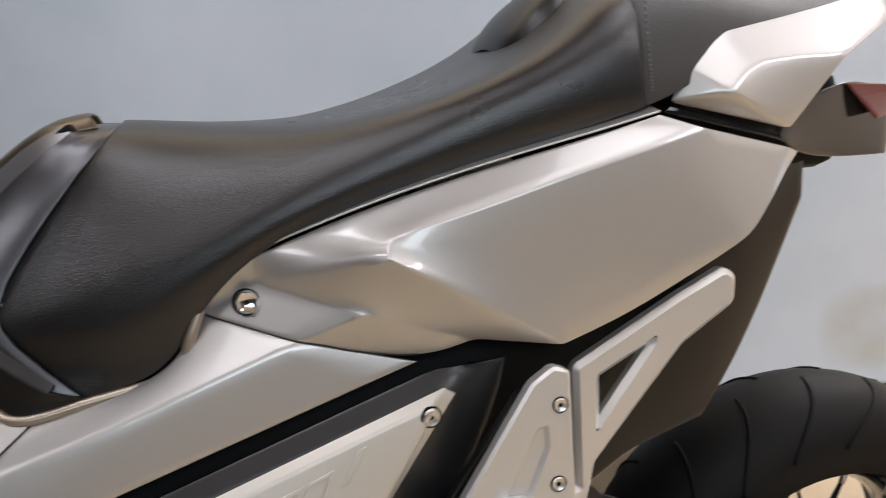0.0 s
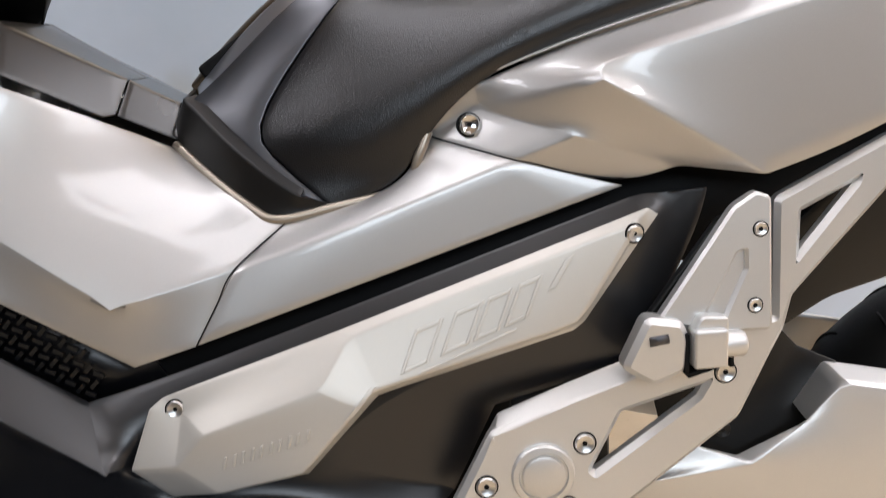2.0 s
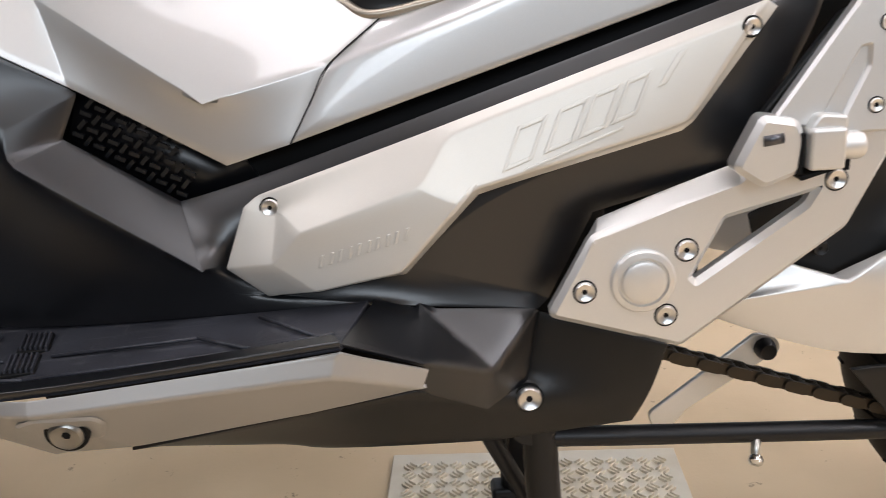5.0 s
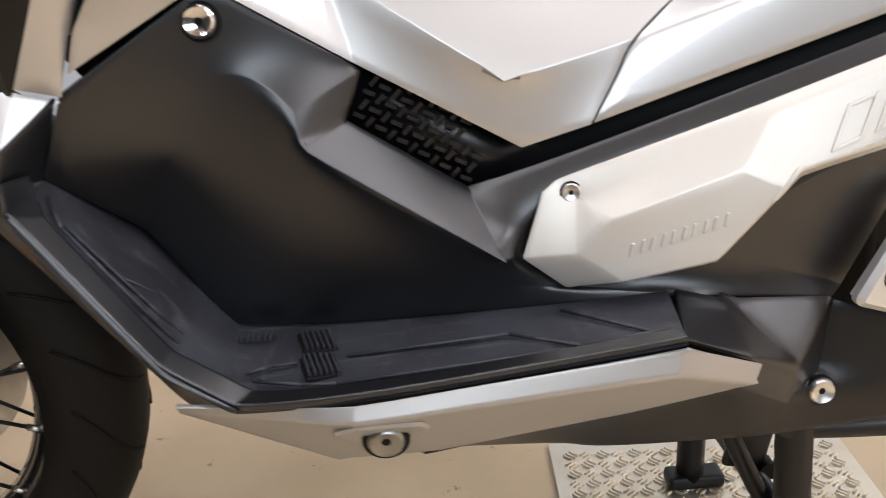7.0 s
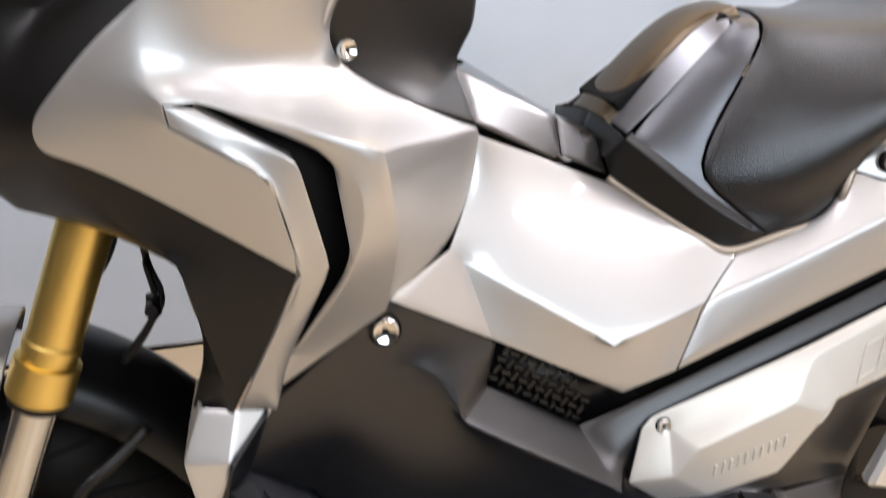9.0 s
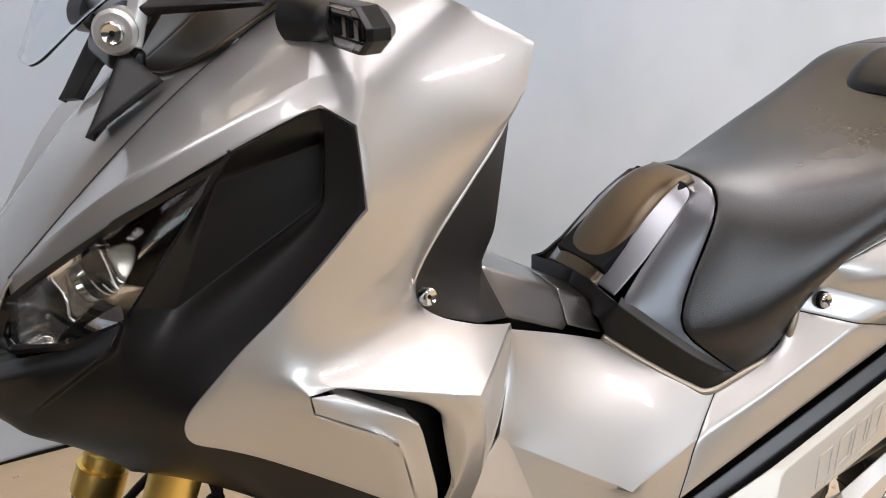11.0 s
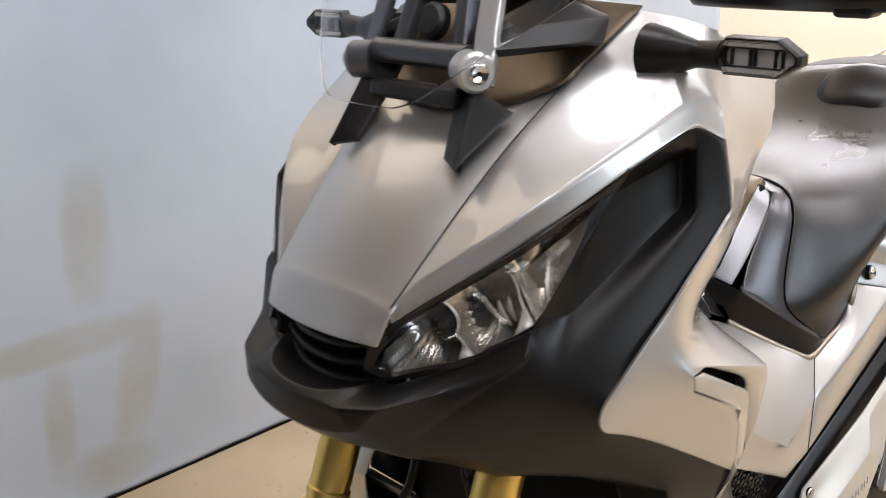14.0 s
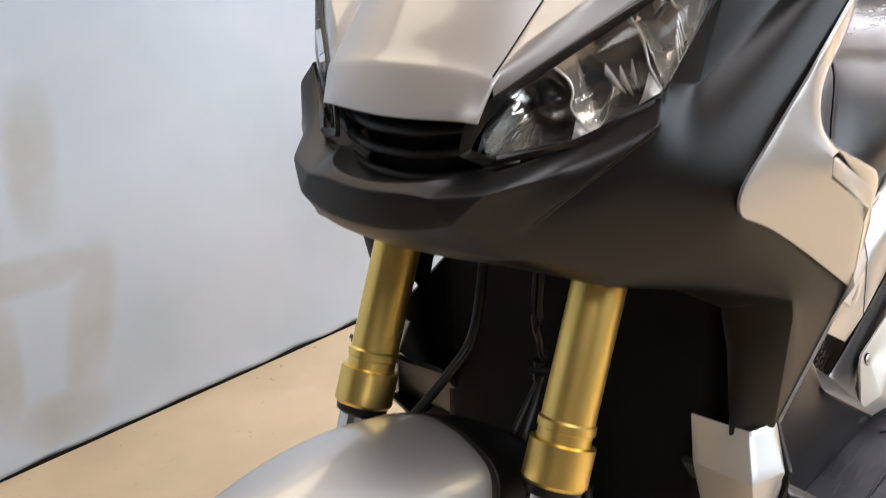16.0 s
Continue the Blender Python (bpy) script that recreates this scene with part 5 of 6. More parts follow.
    # hard plastic nose of the seat
    edge = [(-0.104, -0.150, 0.690), (-0.158, -0.126, 0.735), (-0.168, -0.116, 0.757), (-0.142, -0.103, 0.800), (-0.092, -0.090, 0.862), (-0.066, -0.061, 0.888), (-0.060, 0, 0.894)]
    mid = [(-0.124, -0.151, 0.686), (-0.185, -0.118, 0.735), (-0.200, -0.106, 0.765), (-0.170, -0.092, 0.808), (-0.117, -0.082, 0.864), (-0.082, -0.063, 0.888), (-0.072, 0, 0.896)]
    fro = [(-0.142, -0.154, 0.684), (-0.205, -0.110, 0.730), (-0.230, -0.090, 0.782), (-0.200, -0.074, 0.804), (-0.145, -0.071, 0.858), (-0.102, -0.060, 0.888), (-0.088, 0, 0.893)]
    loft("seat_nose_shell", [mirrored(h) for h in (edge, mid, fro)], GUNMETAL, SC, "satin black plastic nose shell of the seat", subsurf=1, thick=0.004, out=(-1, 0, 0.6))
    panel("seat_nose_skirt", {
        "a": (-0.233, -0.090, 0.786), "u1": (-0.197, -0.124, 0.752), "u2": (-0.160, -0.148, 0.720), "u3": (-0.128, -0.158, 0.700), "b": (-0.104, -0.155, 0.692), "c": (-0.140, -0.158, 0.681), "d": (-0.156, -0.153, 0.683),
        "e": (-0.173, -0.143, 0.693), "f": (-0.209, -0.114, 0.718), "g": (-0.243, -0.080, 0.747), "h": (-0.246, -0.070, 0.765), "i": (-0.23, 0, 0.80), "j": (-0.245, 0, 0.765),
        "a2": (-0.222, -0.082, 0.790), "v1": (-0.188, -0.116, 0.757), "v2": (-0.154, -0.140, 0.726), "v3": (-0.124, -0.151, 0.705)},
          ["a h g", "g f u1 a", "f e u2 u1", "e d u3 u2", "d c b u3", "a h j i", "a u1 v1 a2", "u1 u2 v2 v1", "u2 u3 v3 v2"], BLACK, SC, bevel=0.003, out=(-1, -1, 0.2), keep="a-u1-u2-u3-b", corner=20)
    tube("seat_lower_trim", [(-0.246, -0.079, 0.744), (-0.209, -0.114, 0.715), (-0.173, -0.143, 0.690), (-0.150, -0.155, 0.680), (-0.104, -0.155, 0.687), (-0.038, -0.154, 0.701), (-0.022, -0.154, 0.728), (-0.012, -0.150, 0.75)], 0.0045, TRIMM, SC, n=10)
    block("nose_core", (-0.150, 0, 0.834), (0.15, 0.092, 0.05), VOID, SC, rot=(0, -34, 0), bevel=0.004)
    # lid with a bronze top in the nose
    rows = []
    for x, z, w in ((-0.234, 0.799, 0.044), (-0.226, 0.808, 0.045), (-0.200, 0.834, 0.046), (-0.160, 0.870, 0.046), (-0.128, 0.892, 0.043), (-0.106, 0.900, 0.040), (-0.085, 0.902, 0.037)):
        rows.append(mirrored([(x + 0.006, -w, z - 0.012), (x, -w * 0.9, z - 0.002), (x - 0.002, -w * 0.5, z), (x - 0.002, 0, z + 0.001)]))
    loft("nose_lid", rows, BRONZE, SC, "bronze grey filler lid in the seat nose", subsurf=2, thick=0.003, out=(-1, 0, 1), corner=20)
    panel("lid_side_face", {
        "a": (-0.228, -0.043, 0.794), "b": (-0.196, -0.044, 0.829), "c": (-0.157, -0.044, 0.865), "d": (-0.126, -0.041, 0.887), "e": (-0.104, -0.038, 0.895),
        "a2": (-0.222, -0.068, 0.786), "b2": (-0.191, -0.071, 0.813), "c2": (-0.148, -0.070, 0.851), "d2": (-0.116, -0.063, 0.876), "e2": (-0.098, -0.053, 0.885)},
          ["a b b2 a2", "b c c2 b2", "c d d2 c2", "d e e2 d2"], LIDSIDE, SC, thick=0.003, bevel=0.002, out=(-0.6, -1, 0.6), label="satin silver side of the filler lid")


seat()

# ---------------------------------------------------------------- tail
panel("tail_grab_cowl", {
    "a": (0.394, -0.160, 0.889), "b": (0.409, -0.160, 0.918), "c": (0.434, -0.148, 0.944), "d": (0.481, -0.138, 0.951), "e": (0.592, -0.112, 0.970), "f": (0.660, -0.090, 0.985), "g": (0.573, -0.160, 0.923), "h": (0.508, -0.168, 0.860), "i": (0.440, -0.184, 0.895), "j": (0.470, -0.165, 0.925), "k": (0.66, -0.115, 0.957)},
    ["a b i", "b c j i", "c d j", "d e k g j", "e f k", "i j g h", "a i h"], SILVER, SC, bevel=0.006, label="silver metallic passenger grab handle cowl")
panel("tail_black_cover", {"a": (0.394, -0.150, 0.880), "b": (0.508, -0.160, 0.850), "c": (0.551, -0.135, 0.826), "d": (0.673, -0.10, 0.822), "e": (0.70, -0.08, 0.88), "f": (0.607, -0.125, 0.906), "g": (0.52, -0.150, 0.875), "h": (0.41, -0.150, 0.90)},
      ["a b g h", "b c f g", "c d e f"], GLOSS, SC, bevel=0.003, label="gloss black tail cover")
panel("tail_lamp", {"a": (0.600, -0.128, 0.896), "b": (0.66, -0.112, 0.892), "c": (0.70, -0.095, 0.868), "d": (0.64, -0.125, 0.860)}, ["a b c d"], RED, SC, bevel=0.002, label="red tail lamp lens")
panel("rear_hugger", {"a": (0.546, -0.138, 0.826), "b": (0.545, -0.138, 0.792), "c": (0.488, -0.138, 0.660), "d": (0.440, -0.138, 0.590), "e": (0.36, -0.145, 0.571), "f": (0.31, -0.150, 0.545), "g": (0.29, -0.155, 0.62), "h": (0.40, -0.16, 0.72), "i": (0.50, -0.155, 0.82),
                      "m": (0.470, -0.155, 0.735), "n": (0.42, -0.158, 0.64)},
      ["a b m i", "b c n m", "c d n", "d e f g n", "g h m n", "h i m"], BLACK, SC, bevel=0.003, label="matte black rear mudguard panel", corner=12)


# ---------------------------------------------------------------- wheels
def wheel(name, c, R, half, rim_r, rim_half, spokes, label, grooves):
    cx, cz = c
    root = part(name, lathe_bm((cx, -0.045, cz), (cx, 0.045, cz), [(0, 0.030), (0.1, 0.034), (0.25, 0.022), (0.75, 0.022), (0.9, 0.034), (1, 0.030)], 20), DARKSTEEL, SC, label)
    prof = []
    n = 16
    for i in range(n + 1):
        a = math.pi * (i / n - 0.5) * 1.16
        prof.append((half * math.sin(a) / math.sin(math.pi * 0.58), R - (R - rim_r) * (1 - max(0, math.cos(a)) ** 0.72) if abs(a) < math.pi / 2 else rim_r - 0.004))
    prof = [(-rim_half * 0.92, rim_r - 0.004)] + prof[1:-1] + [(rim_half * 0.92, rim_r - 0.004)]

    def ring(profile, seg=72):
        bm = bmesh.new()
        rs = [[bm.verts.new((cx + r * math.cos(t), y, cz + r * math.sin(t))) for y, r in profile] for t in (2 * math.pi * i / seg for i in range(seg))]
        for i in range(seg):
            a, b = rs[i], rs[(i + 1) % seg]
            for j in range(len(profile) - 1):
                bm.faces.new((a[j], a[j + 1], b[j + 1], b[j]))
        bmesh.ops.recalc_face_normals(bm, faces=bm.faces)
        return bm

    tyre = part("tyre", ring(prof), RUBBER, root, "black rubber tyre with slanted tread grooves")
    for i in range(grooves):
        for sgn in (-1, 1):
            t0 = 2 * math.pi * (i + (0.5 if sgn > 0 else 0)) / grooves
            pts = []
            for k in range(6):
                f = k / 5
                j = 0.5 + sgn * (0.04 + 0.34 * f)
                q = j * (len(prof) - 1)
                a, b = prof[int(q)], prof[min(int(q) + 1, len(prof) - 1)]
                y = a[0] + (b[0] - a[0]) * (q % 1)
                r = a[1] + (b[1] - a[1]) * (q % 1) + 0.0004
                t = t0 + (0.26 * f - 0.06 * math.sin(f * 3.1)) * (0.3 / R)
                pts.append((cx + r * math.cos(t), y, cz + r * math.sin(t)))
            tube("tread_groove", pts, 0.0022, VOID, tyre, n=5, k=2)
    part("rim", ring([(-rim_half, rim_r), (-rim_half, rim_r + 0.006), (-rim_half + 0.004, rim_r + 0.004), (-rim_half + 0.006, rim_r - 0.012), (-0.014, rim_r - 0.024), (0.014, rim_r - 0.024), (rim_half - 0.006, rim_r - 0.012), (rim_half - 0.004, rim_r + 0.004), (rim_half, rim_r + 0.006), (rim_half, rim_r), (rim_half - 0.008, rim_r - 0.016), (0.014, rim_r - 0.030), (-0.014, rim_r - 0.030), (-rim_half + 0.008, rim_r - 0.016), (-rim_half, rim_r)]), GLOSS, root, "gloss black spoked rim")
    for i in range(spokes):
        t = 2 * math.pi * i / spokes
        sgn = -1 if i % 2 else 1
        t2 = t + (0.32 if (i // 2) % 2 else -0.32)
        a = (cx + 0.032 * math.cos(t2 + 0.6 * (1 if (i // 2) % 2 else -1)), sgn * 0.040, cz + 0.032 * math.sin(t2 + 0.6 * (1 if (i // 2) % 2 else -1)))
        b = (cx + (rim_r - 0.014) * math.cos(t), sgn * (rim_half - 0.010), cz + (rim_r - 0.014) * math.sin(t))
        tube("spoke", [a, b], 0.0021, DARKSTEEL, root, n=6)
        d = (Vector(a) - Vector(b)).normalized()
        tube("nipple", [Vector(b), Vector(b) + d * 0.016], 0.0036, STEEL, root, n=6)
    return root


AX = (-0.951, 0.300)
wheel("front_wheel", AX, 0.300, 0.062, 0.216, 0.046, 32, "black spoked front wheel", 22)
wheel("rear_wheel", (0.648, 0.281), 0.279, 0.080, 0.191, 0.060, 32, "black spoked rear wheel", 20)


# ---------------------------------------------------------------- front end
def fork(y):
    top, bot = Vector((-0.690, y, 0.880)), Vector((-0.800, y, 0.617))
    d = (bot - top).normalized()
    L = (bot - top).length
    leg = lathe("fork_tube", top, bot, [(0, 0.0235), ((L - 0.056) / L, 0.0235), ((L - 0.054) / L, 0.0252), ((L - 0.047) / L, 0.0252), ((L - 0.046) / L, 0.0235), ((L - 0.037) / L, 0.0236), ((L - 0.036) / L, 0.0286), ((L - 0.003) / L, 0.0288), (1, 0.0268)], GOLD, SC, "gold anodised upper fork tube", n=36)
    lathe("dust_seal", bot, bot + d * 0.010, [(0, 0.026), (0.7, 0.025), (1, 0.021)], BLACK, leg, n=28)
    low = bot + d * 0.21
    lathe("fork_stanchion", bot + d * 0.005, low, [(0, 0.0205), (1, 0.0205)], CHROME, leg, "polished fork stanchion", n=28)
    lathe("fork_foot", low - d * 0.06, Vector((-0.945, y, 0.31)), [(0, 0.026), (0.3, 0.028), (0.7, 0.024), (1, 0.022)], CALIPER, leg, n=20)
    sgn = -1 if y < 0 else 1
    # brake
    lathe("brake_disc", (AX[0], sgn * 0.082, AX[1]), (AX[0], sgn * 0.087, AX[1]), [(0, 0.148), (1, 0.148)], STEEL, leg, "drilled steel brake disc", n=64)
    cal = part("brake_caliper", box_bm((-0.805, sgn * 0.100, 0.385), (0.055, 0.050, 0.115), Euler((0, radians(22), 0)).to_matrix()), CALIPER, leg, "dark blue-grey brake caliper")
    mods(cal, 0, 0.010, 3)
    for k in (-1, 1):
        lathe("caliper_bolt", (-0.790 - 0.011 * k, sgn * 0.120, 0.385 + 0.036 * k), (-0.790 - 0.011 * k, sgn * 0.137, 0.385 + 0.036 * k), [(0, 0.017), (0.6, 0.017), (0.8, 0.013), (1, 0.012)], CALIPER, cal, n=20)
    for k in range(5):
        block("caliper_mark", (-0.833 + 0.005 * k, sgn * 0.1262, 0.365 - 0.009 * k), (0.012, 0.001, 0.005), WHITEINK, cal, rot=(0, 35, 0), bevel=0)
    lug = part("reflector_bracket", box_bm((-0.822, sgn * 0.118, 0.484), (0.034, 0.022, 0.045), Euler((0, radians(22), 0)).to_matrix()), CALIPER, leg)
    mods(lug, 0, 0.006, 2)
    bolt((-0.830, sgn * 0.130, 0.466), (0, sgn, 0), 0.007, leg, CHROME)
    lathe("reflector", (-0.846, sgn * 0.124, 0.415), (-0.846, sgn * 0.136, 0.415), [(0, 0.027), (0.7, 0.027), (1, 0.024)], AMBER, leg, "round amber reflector", n=36)
    return leg


for y in (-0.112, 0.112):
    fork(y)
tube("brake_hose", [(-0.715, -0.095, 0.560), (-0.752, -0.112, 0.536), (-0.775, -0.118, 0.522), (-0.792, -0.122, 0.498), (-0.800, -0.124, 0.462), (-0.798, -0.124, 0.420), (-0.792, -0.122, 0.392)], 0.0062, BLACK, SC, "black rubber brake hose")
for dy in (0, 0.006):
    tube("cable", [(-0.690, -0.03 + dy, 0.80), (-0.700, -0.03 + dy, 0.710), (-0.696 + dy, -0.03, 0.662), (-0.708, -0.032 + dy, 0.630), (-0.735, -0.035 + dy * 2, 0.598)], 0.0035, BLACK, SC)
lathe("cable_clip", (-0.698, -0.03, 0.665), (-0.699, -0.03, 0.645), [(0, 0.007), (1, 0.007)], BLACK, SC, n=12)
tube("cable", [(-0.70, 0.03, 0.80), (-0.735, 0.02, 0.70), (-0.765, 0.03, 0.66), (-0.80, 0.05, 0.62)], 0.005, BLACK, SC)


def fender(name, a0, a1, mat, label, r_top, r_side, half, k=9):
    rows = []
    for i in range(k + 1):
        t = radians(a0 + (a1 - a0) * i / k)
        ct, st = math.cos(t), math.sin(t)

        def at(r, y):
            return (AX[0] + r * ct, y, AX[1] + r * st)
        rows.append(mirrored([at(r_side, -half), at(r_side + (r_top - r_side) * 0.55, -half * 0.94), at(r_top - 0.010, -half * 0.66), at(r_top, -half * 0.3), at(r_top + 0.002, 0)]))
    ob = loft(name, rows, mat, SC, label, subsurf=2, thick=0.003)
    me = ob.data
    for poly in list(me.polygons)[:1]:
        c = poly.center
        v = Vector((c.x - AX[0], c.y * 0.3, c.z - AX[1]))
        if poly.normal.dot(v) < 0:
            me.flip_normals()
    return ob


fender("front_mudguard", 70, 150, SILVER, "silver metallic front mudguard", 0.372, 0.322, 0.078)
fender("rear_part_of_mudguard", 20, 68.5, BLACK, "matte black rear half of the front mudguard", 0.370, 0.318, 0.080)

# near-black filler blocks for radiator, frame and engine; the inner shade is their colour
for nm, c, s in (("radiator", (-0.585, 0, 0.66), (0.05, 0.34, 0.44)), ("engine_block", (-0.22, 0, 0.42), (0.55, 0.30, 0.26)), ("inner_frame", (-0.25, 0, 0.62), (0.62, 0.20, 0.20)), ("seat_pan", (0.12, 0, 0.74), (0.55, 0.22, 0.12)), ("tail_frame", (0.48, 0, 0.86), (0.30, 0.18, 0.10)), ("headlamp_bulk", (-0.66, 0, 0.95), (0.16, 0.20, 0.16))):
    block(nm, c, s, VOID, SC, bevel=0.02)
lathe("horn_bolt", (-0.70, -0.06, 0.66), (-0.70, -0.02, 0.655), [(0, 0.006), (1, 0.006)], DARKSTEEL, SC, n=12)


# ---------------------------------------------------------------- headlight inside and lens
def headlight():
    lamp = panel("headlight_lens", {
        "bl": (-0.847, -0.072, 0.901), "tl": (-0.842, -0.082, 0.942), "tm": (-0.770, -0.168, 1.013), "tip": (-0.686, -0.203, 1.058), "br": (-0.768, -0.178, 0.946), "bb": (-0.808, -0.130, 0.910), "c": (-0.800, -0.142, 0.962)},
        ["bl tl c", "tl tm c", "tm br c", "tm tip br", "br bb c", "bb bl c"], LENS, SC, thick=0.0015, bevel=0, both=True, label="clear headlight lens", out=(-1, -1, 0.2))
    for ob in SC.children:
        if ob.name.startswith("headlight_lens"):
            ob.visible_shadow = False
    def at(u, v, d):
        """Point inside the lamp: along the lens, up it, and behind it (its far end bends back)."""
        return Vector((-0.847, -0.072, 0.901)) + Vector((0.578, -0.750, 0.321)) * u + Vector((-0.148, 0.291, 0.945)) * v + Vector((-0.802, -0.594, 0.057)) * (d - 0.5 * max(0.0, u - 0.148))

    def reach(c, a, poly):
        """How far the outline of a cell lies from c in the direction a."""
        best = 1.0
        for (x0, y0), (x1, y1) in zip(poly, poly[1:] + poly[:1]):
            ex, ey = x1 - x0, y1 - y0
            det = math.cos(a) * ey - math.sin(a) * ex
            if abs(det) > 1e-9:
                r = ((x0 - c[0]) * ey - (y0 - c[1]) * ex) / det
                k = ((x0 - c[0]) * math.sin(a) - (y0 - c[1]) * math.cos(a)) / det
                if r > 0 and -1e-6 <= k <= 1 + 1e-6:
                    best = min(best, r)
        return best

    def cell(c, poly, hole, deep, flutes, mat, label):
        """Reflector cell: a bowl round its bulb that opens to the cell's outline, its lower part pressed into flutes."""
        n, steps = 144, 9
        bm = bmesh.new()
        rings = []
        for j in range(steps + 1):
            f = j / steps
            ring = []
            for i in range(n):
                a = 2 * math.pi * i / n
                r = hole + (max(reach(c, a, poly), hole + 0.001) - hole) * f
                low = max(0.0, -math.sin(a + 0.35)) ** 0.5
                press = 0.0011 * math.sin(a * flutes) * low * min(1.0, f * 2.0) if flutes else 0.0
                ring.append(bm.verts.new(at(c[0] + r * math.cos(a), c[1] + r * math.sin(a), -deep + (deep - 0.006) * f ** 1.4 + press)))
            rings.append(ring)
        for p, q in zip(rings, rings[1:]):
            for i in range(n):
                bm.faces.new((p[i], p[(i + 1) % n], q[(i + 1) % n], q[i]))
        ob = part("reflector_cell", bm, mat, lamp, label)
        return mods(ob, 0.0008)

    one = cell((0.070, 0.0215), [(0.012, -0.003), (0.034, -0.011), (0.070, -0.009), (0.083, -0.006), (0.0797, 0.0055), (0.0774, 0.0144), (0.082, 0.022), (0.082, 0.031), (0.0764, 0.039), (0.050, 0.036), (0.030, 0.030), (0.012, 0.016)],
               0.0100, 0.022, 44, LAMPIN, "fluted silver reflector")
    two = cell((0.120, 0.030), [(0.090, -0.003), (0.139, 0.004), (0.1365, 0.0225), (0.138, 0.034), (0.138, 0.044), (0.135, 0.054), (0.115, 0.051), (0.092, 0.044), (0.087, 0.020)],
               0.0125, 0.024, 36, LAMPIN, "fluted silver reflector")
    cell((0.151, 0.033), [(0.141, 0.006), (0.148, 0.009), (0.167, 0.026), (0.169, 0.050), (0.158, 0.060), (0.139, 0.056), (0.140, 0.030)], 0.004, 0.020, 0, LAMPBACK, "smoked side reflector")
    ax = Vector((-0.86, -0.50, 0.10)).normalized()
    c = at(0.070, 0.0215, -0.020)
    lathe("bulb_shroud", c, c + ax * 0.012, [(0, 0.0115), (0.75, 0.0112), (1, 0.0102), (0.98, 0.0090), (0.3, 0.0080)], GLOSS, one, "black shroud round the bulb", n=28)
    lathe("projector_eye", c, c + ax * 0.010, [(0, 0.0080), (0.5, 0.0074), (0.8, 0.005), (1, 0.001)], GLOSS, one, n=24)
    # black panels stand in for the dark reflections in this cell
    panel("dark_reflection", {"a": at(0.1035, 0.0370, -0.010), "b": at(0.1215, 0.0475, -0.009), "c": at(0.1340, 0.0520, -0.008), "d": at(0.1370, 0.0400, -0.009), "e": at(0.1310, 0.0270, -0.010), "f": at(0.1210, 0.0250, -0.013), "g": at(0.1110, 0.0290, -0.013)},
          ["a b c d e f g"], GLOSS, two, thick=0.002, bevel=0.001, both=False, out=(-1, -1, 0.2), label="black panel standing in for the cell's dark reflection")
    panel("dark_reflection_low", {"a": at(0.0960, 0.0340, -0.011), "b": at(0.0930, 0.0145, -0.010), "c": at(0.1010, 0.0120, -0.012), "d": at(0.1085, 0.0170, -0.014), "e": at(0.1085, 0.0270, -0.013)},
          ["a b c d e"], GLOSS, two, thick=0.002, bevel=0.001, both=False, out=(-1, -1, 0.2))
    # paler triangles added as glints on the reflector
    for a, b, cc in (((0.1090, 0.0320), (0.1150, 0.0120), (0.1060, 0.0260)), ((0.1180, 0.0290), (0.1190, 0.0100), (0.1140, 0.0200)), ((0.1270, 0.0300), (0.1240, 0.0120), (0.1220, 0.0210))):
        panel("glint_facet", {"a": at(*a, -0.008), "b": at(*b, -0.009), "c": at(*cc, -0.011)}, ["a b c"], REFLECT, two, thick=0.001, bevel=0, both=False, out=(-1, -1, 0.2))
    panel("reflector_web", {"a": at(0.0765, 0.0392, -0.005), "b": at(0.0825, 0.0300, -0.005), "c": at(0.0822, 0.0215, -0.005), "d": at(0.0776, 0.0144, -0.005), "e": at(0.0800, 0.0055, -0.005), "f": at(0.0835, -0.0058, -0.005), "g": at(0.0930, -0.0035, -0.006), "h": at(0.0900, 0.0200, -0.007), "i": at(0.0950, 0.0440, -0.006)},
          ["a b c i", "b c h i", "c d h", "d e g h", "e f g"], LAMPBACK, lamp, thick=0.001, bevel=0.001, both=False, out=(-1, -1, 0.2), label="smoked web between the reflectors")
    for rows in (((0.0764, 0.0391), (0.0821, 0.0309), (0.0821, 0.0222), (0.0774, 0.0144), (0.0797, 0.0055), (0.0833, -0.0059)), ((0.1355, 0.0550), (0.1383, 0.0436), (0.1381, 0.0340), (0.1365, 0.0225), (0.1395, 0.0055))):
        tube("cell_edge", [at(u, v, -0.0035) for u, v in rows], 0.0007, REFLECT, lamp, n=6, k=4)
    # bright triangles stand in for white highlights at the cell edges
    for rows in (((0.0790, 0.0085), (0.0705, -0.0055), (0.0832, -0.0056)), ((0.1345, 0.0200), (0.1210, 0.0005), (0.1390, 0.0046))):
        a, b, cc = [at(u, v, d) for (u, v), d in zip(rows, (-0.008, -0.002, -0.002))]
        panel("highlight_facet", {"a": a, "b": b, "c": cc}, ["a b c"], REFLECT, lamp, thick=0.001, bevel=0, both=False, out=(-1, -1, 0.4))
    for f in range(9):
        tube("lens_flute", [at(0.166 + 0.0042 * f, 0.0560 + 0.0016 * f, -0.004), at(0.171 + 0.0042 * f, 0.0690 + 0.0010 * f, -0.004)], 0.0009, REFLECT, lamp, n=5)
    for f in range(4):
        tube("side_flute", [at(0.156 + 0.003 * f, 0.0180 + 0.004 * f, -0.007), at(0.160 + 0.002 * f, 0.0350 + 0.004 * f, -0.006)], 0.0008, REFLECT, lamp, n=5)
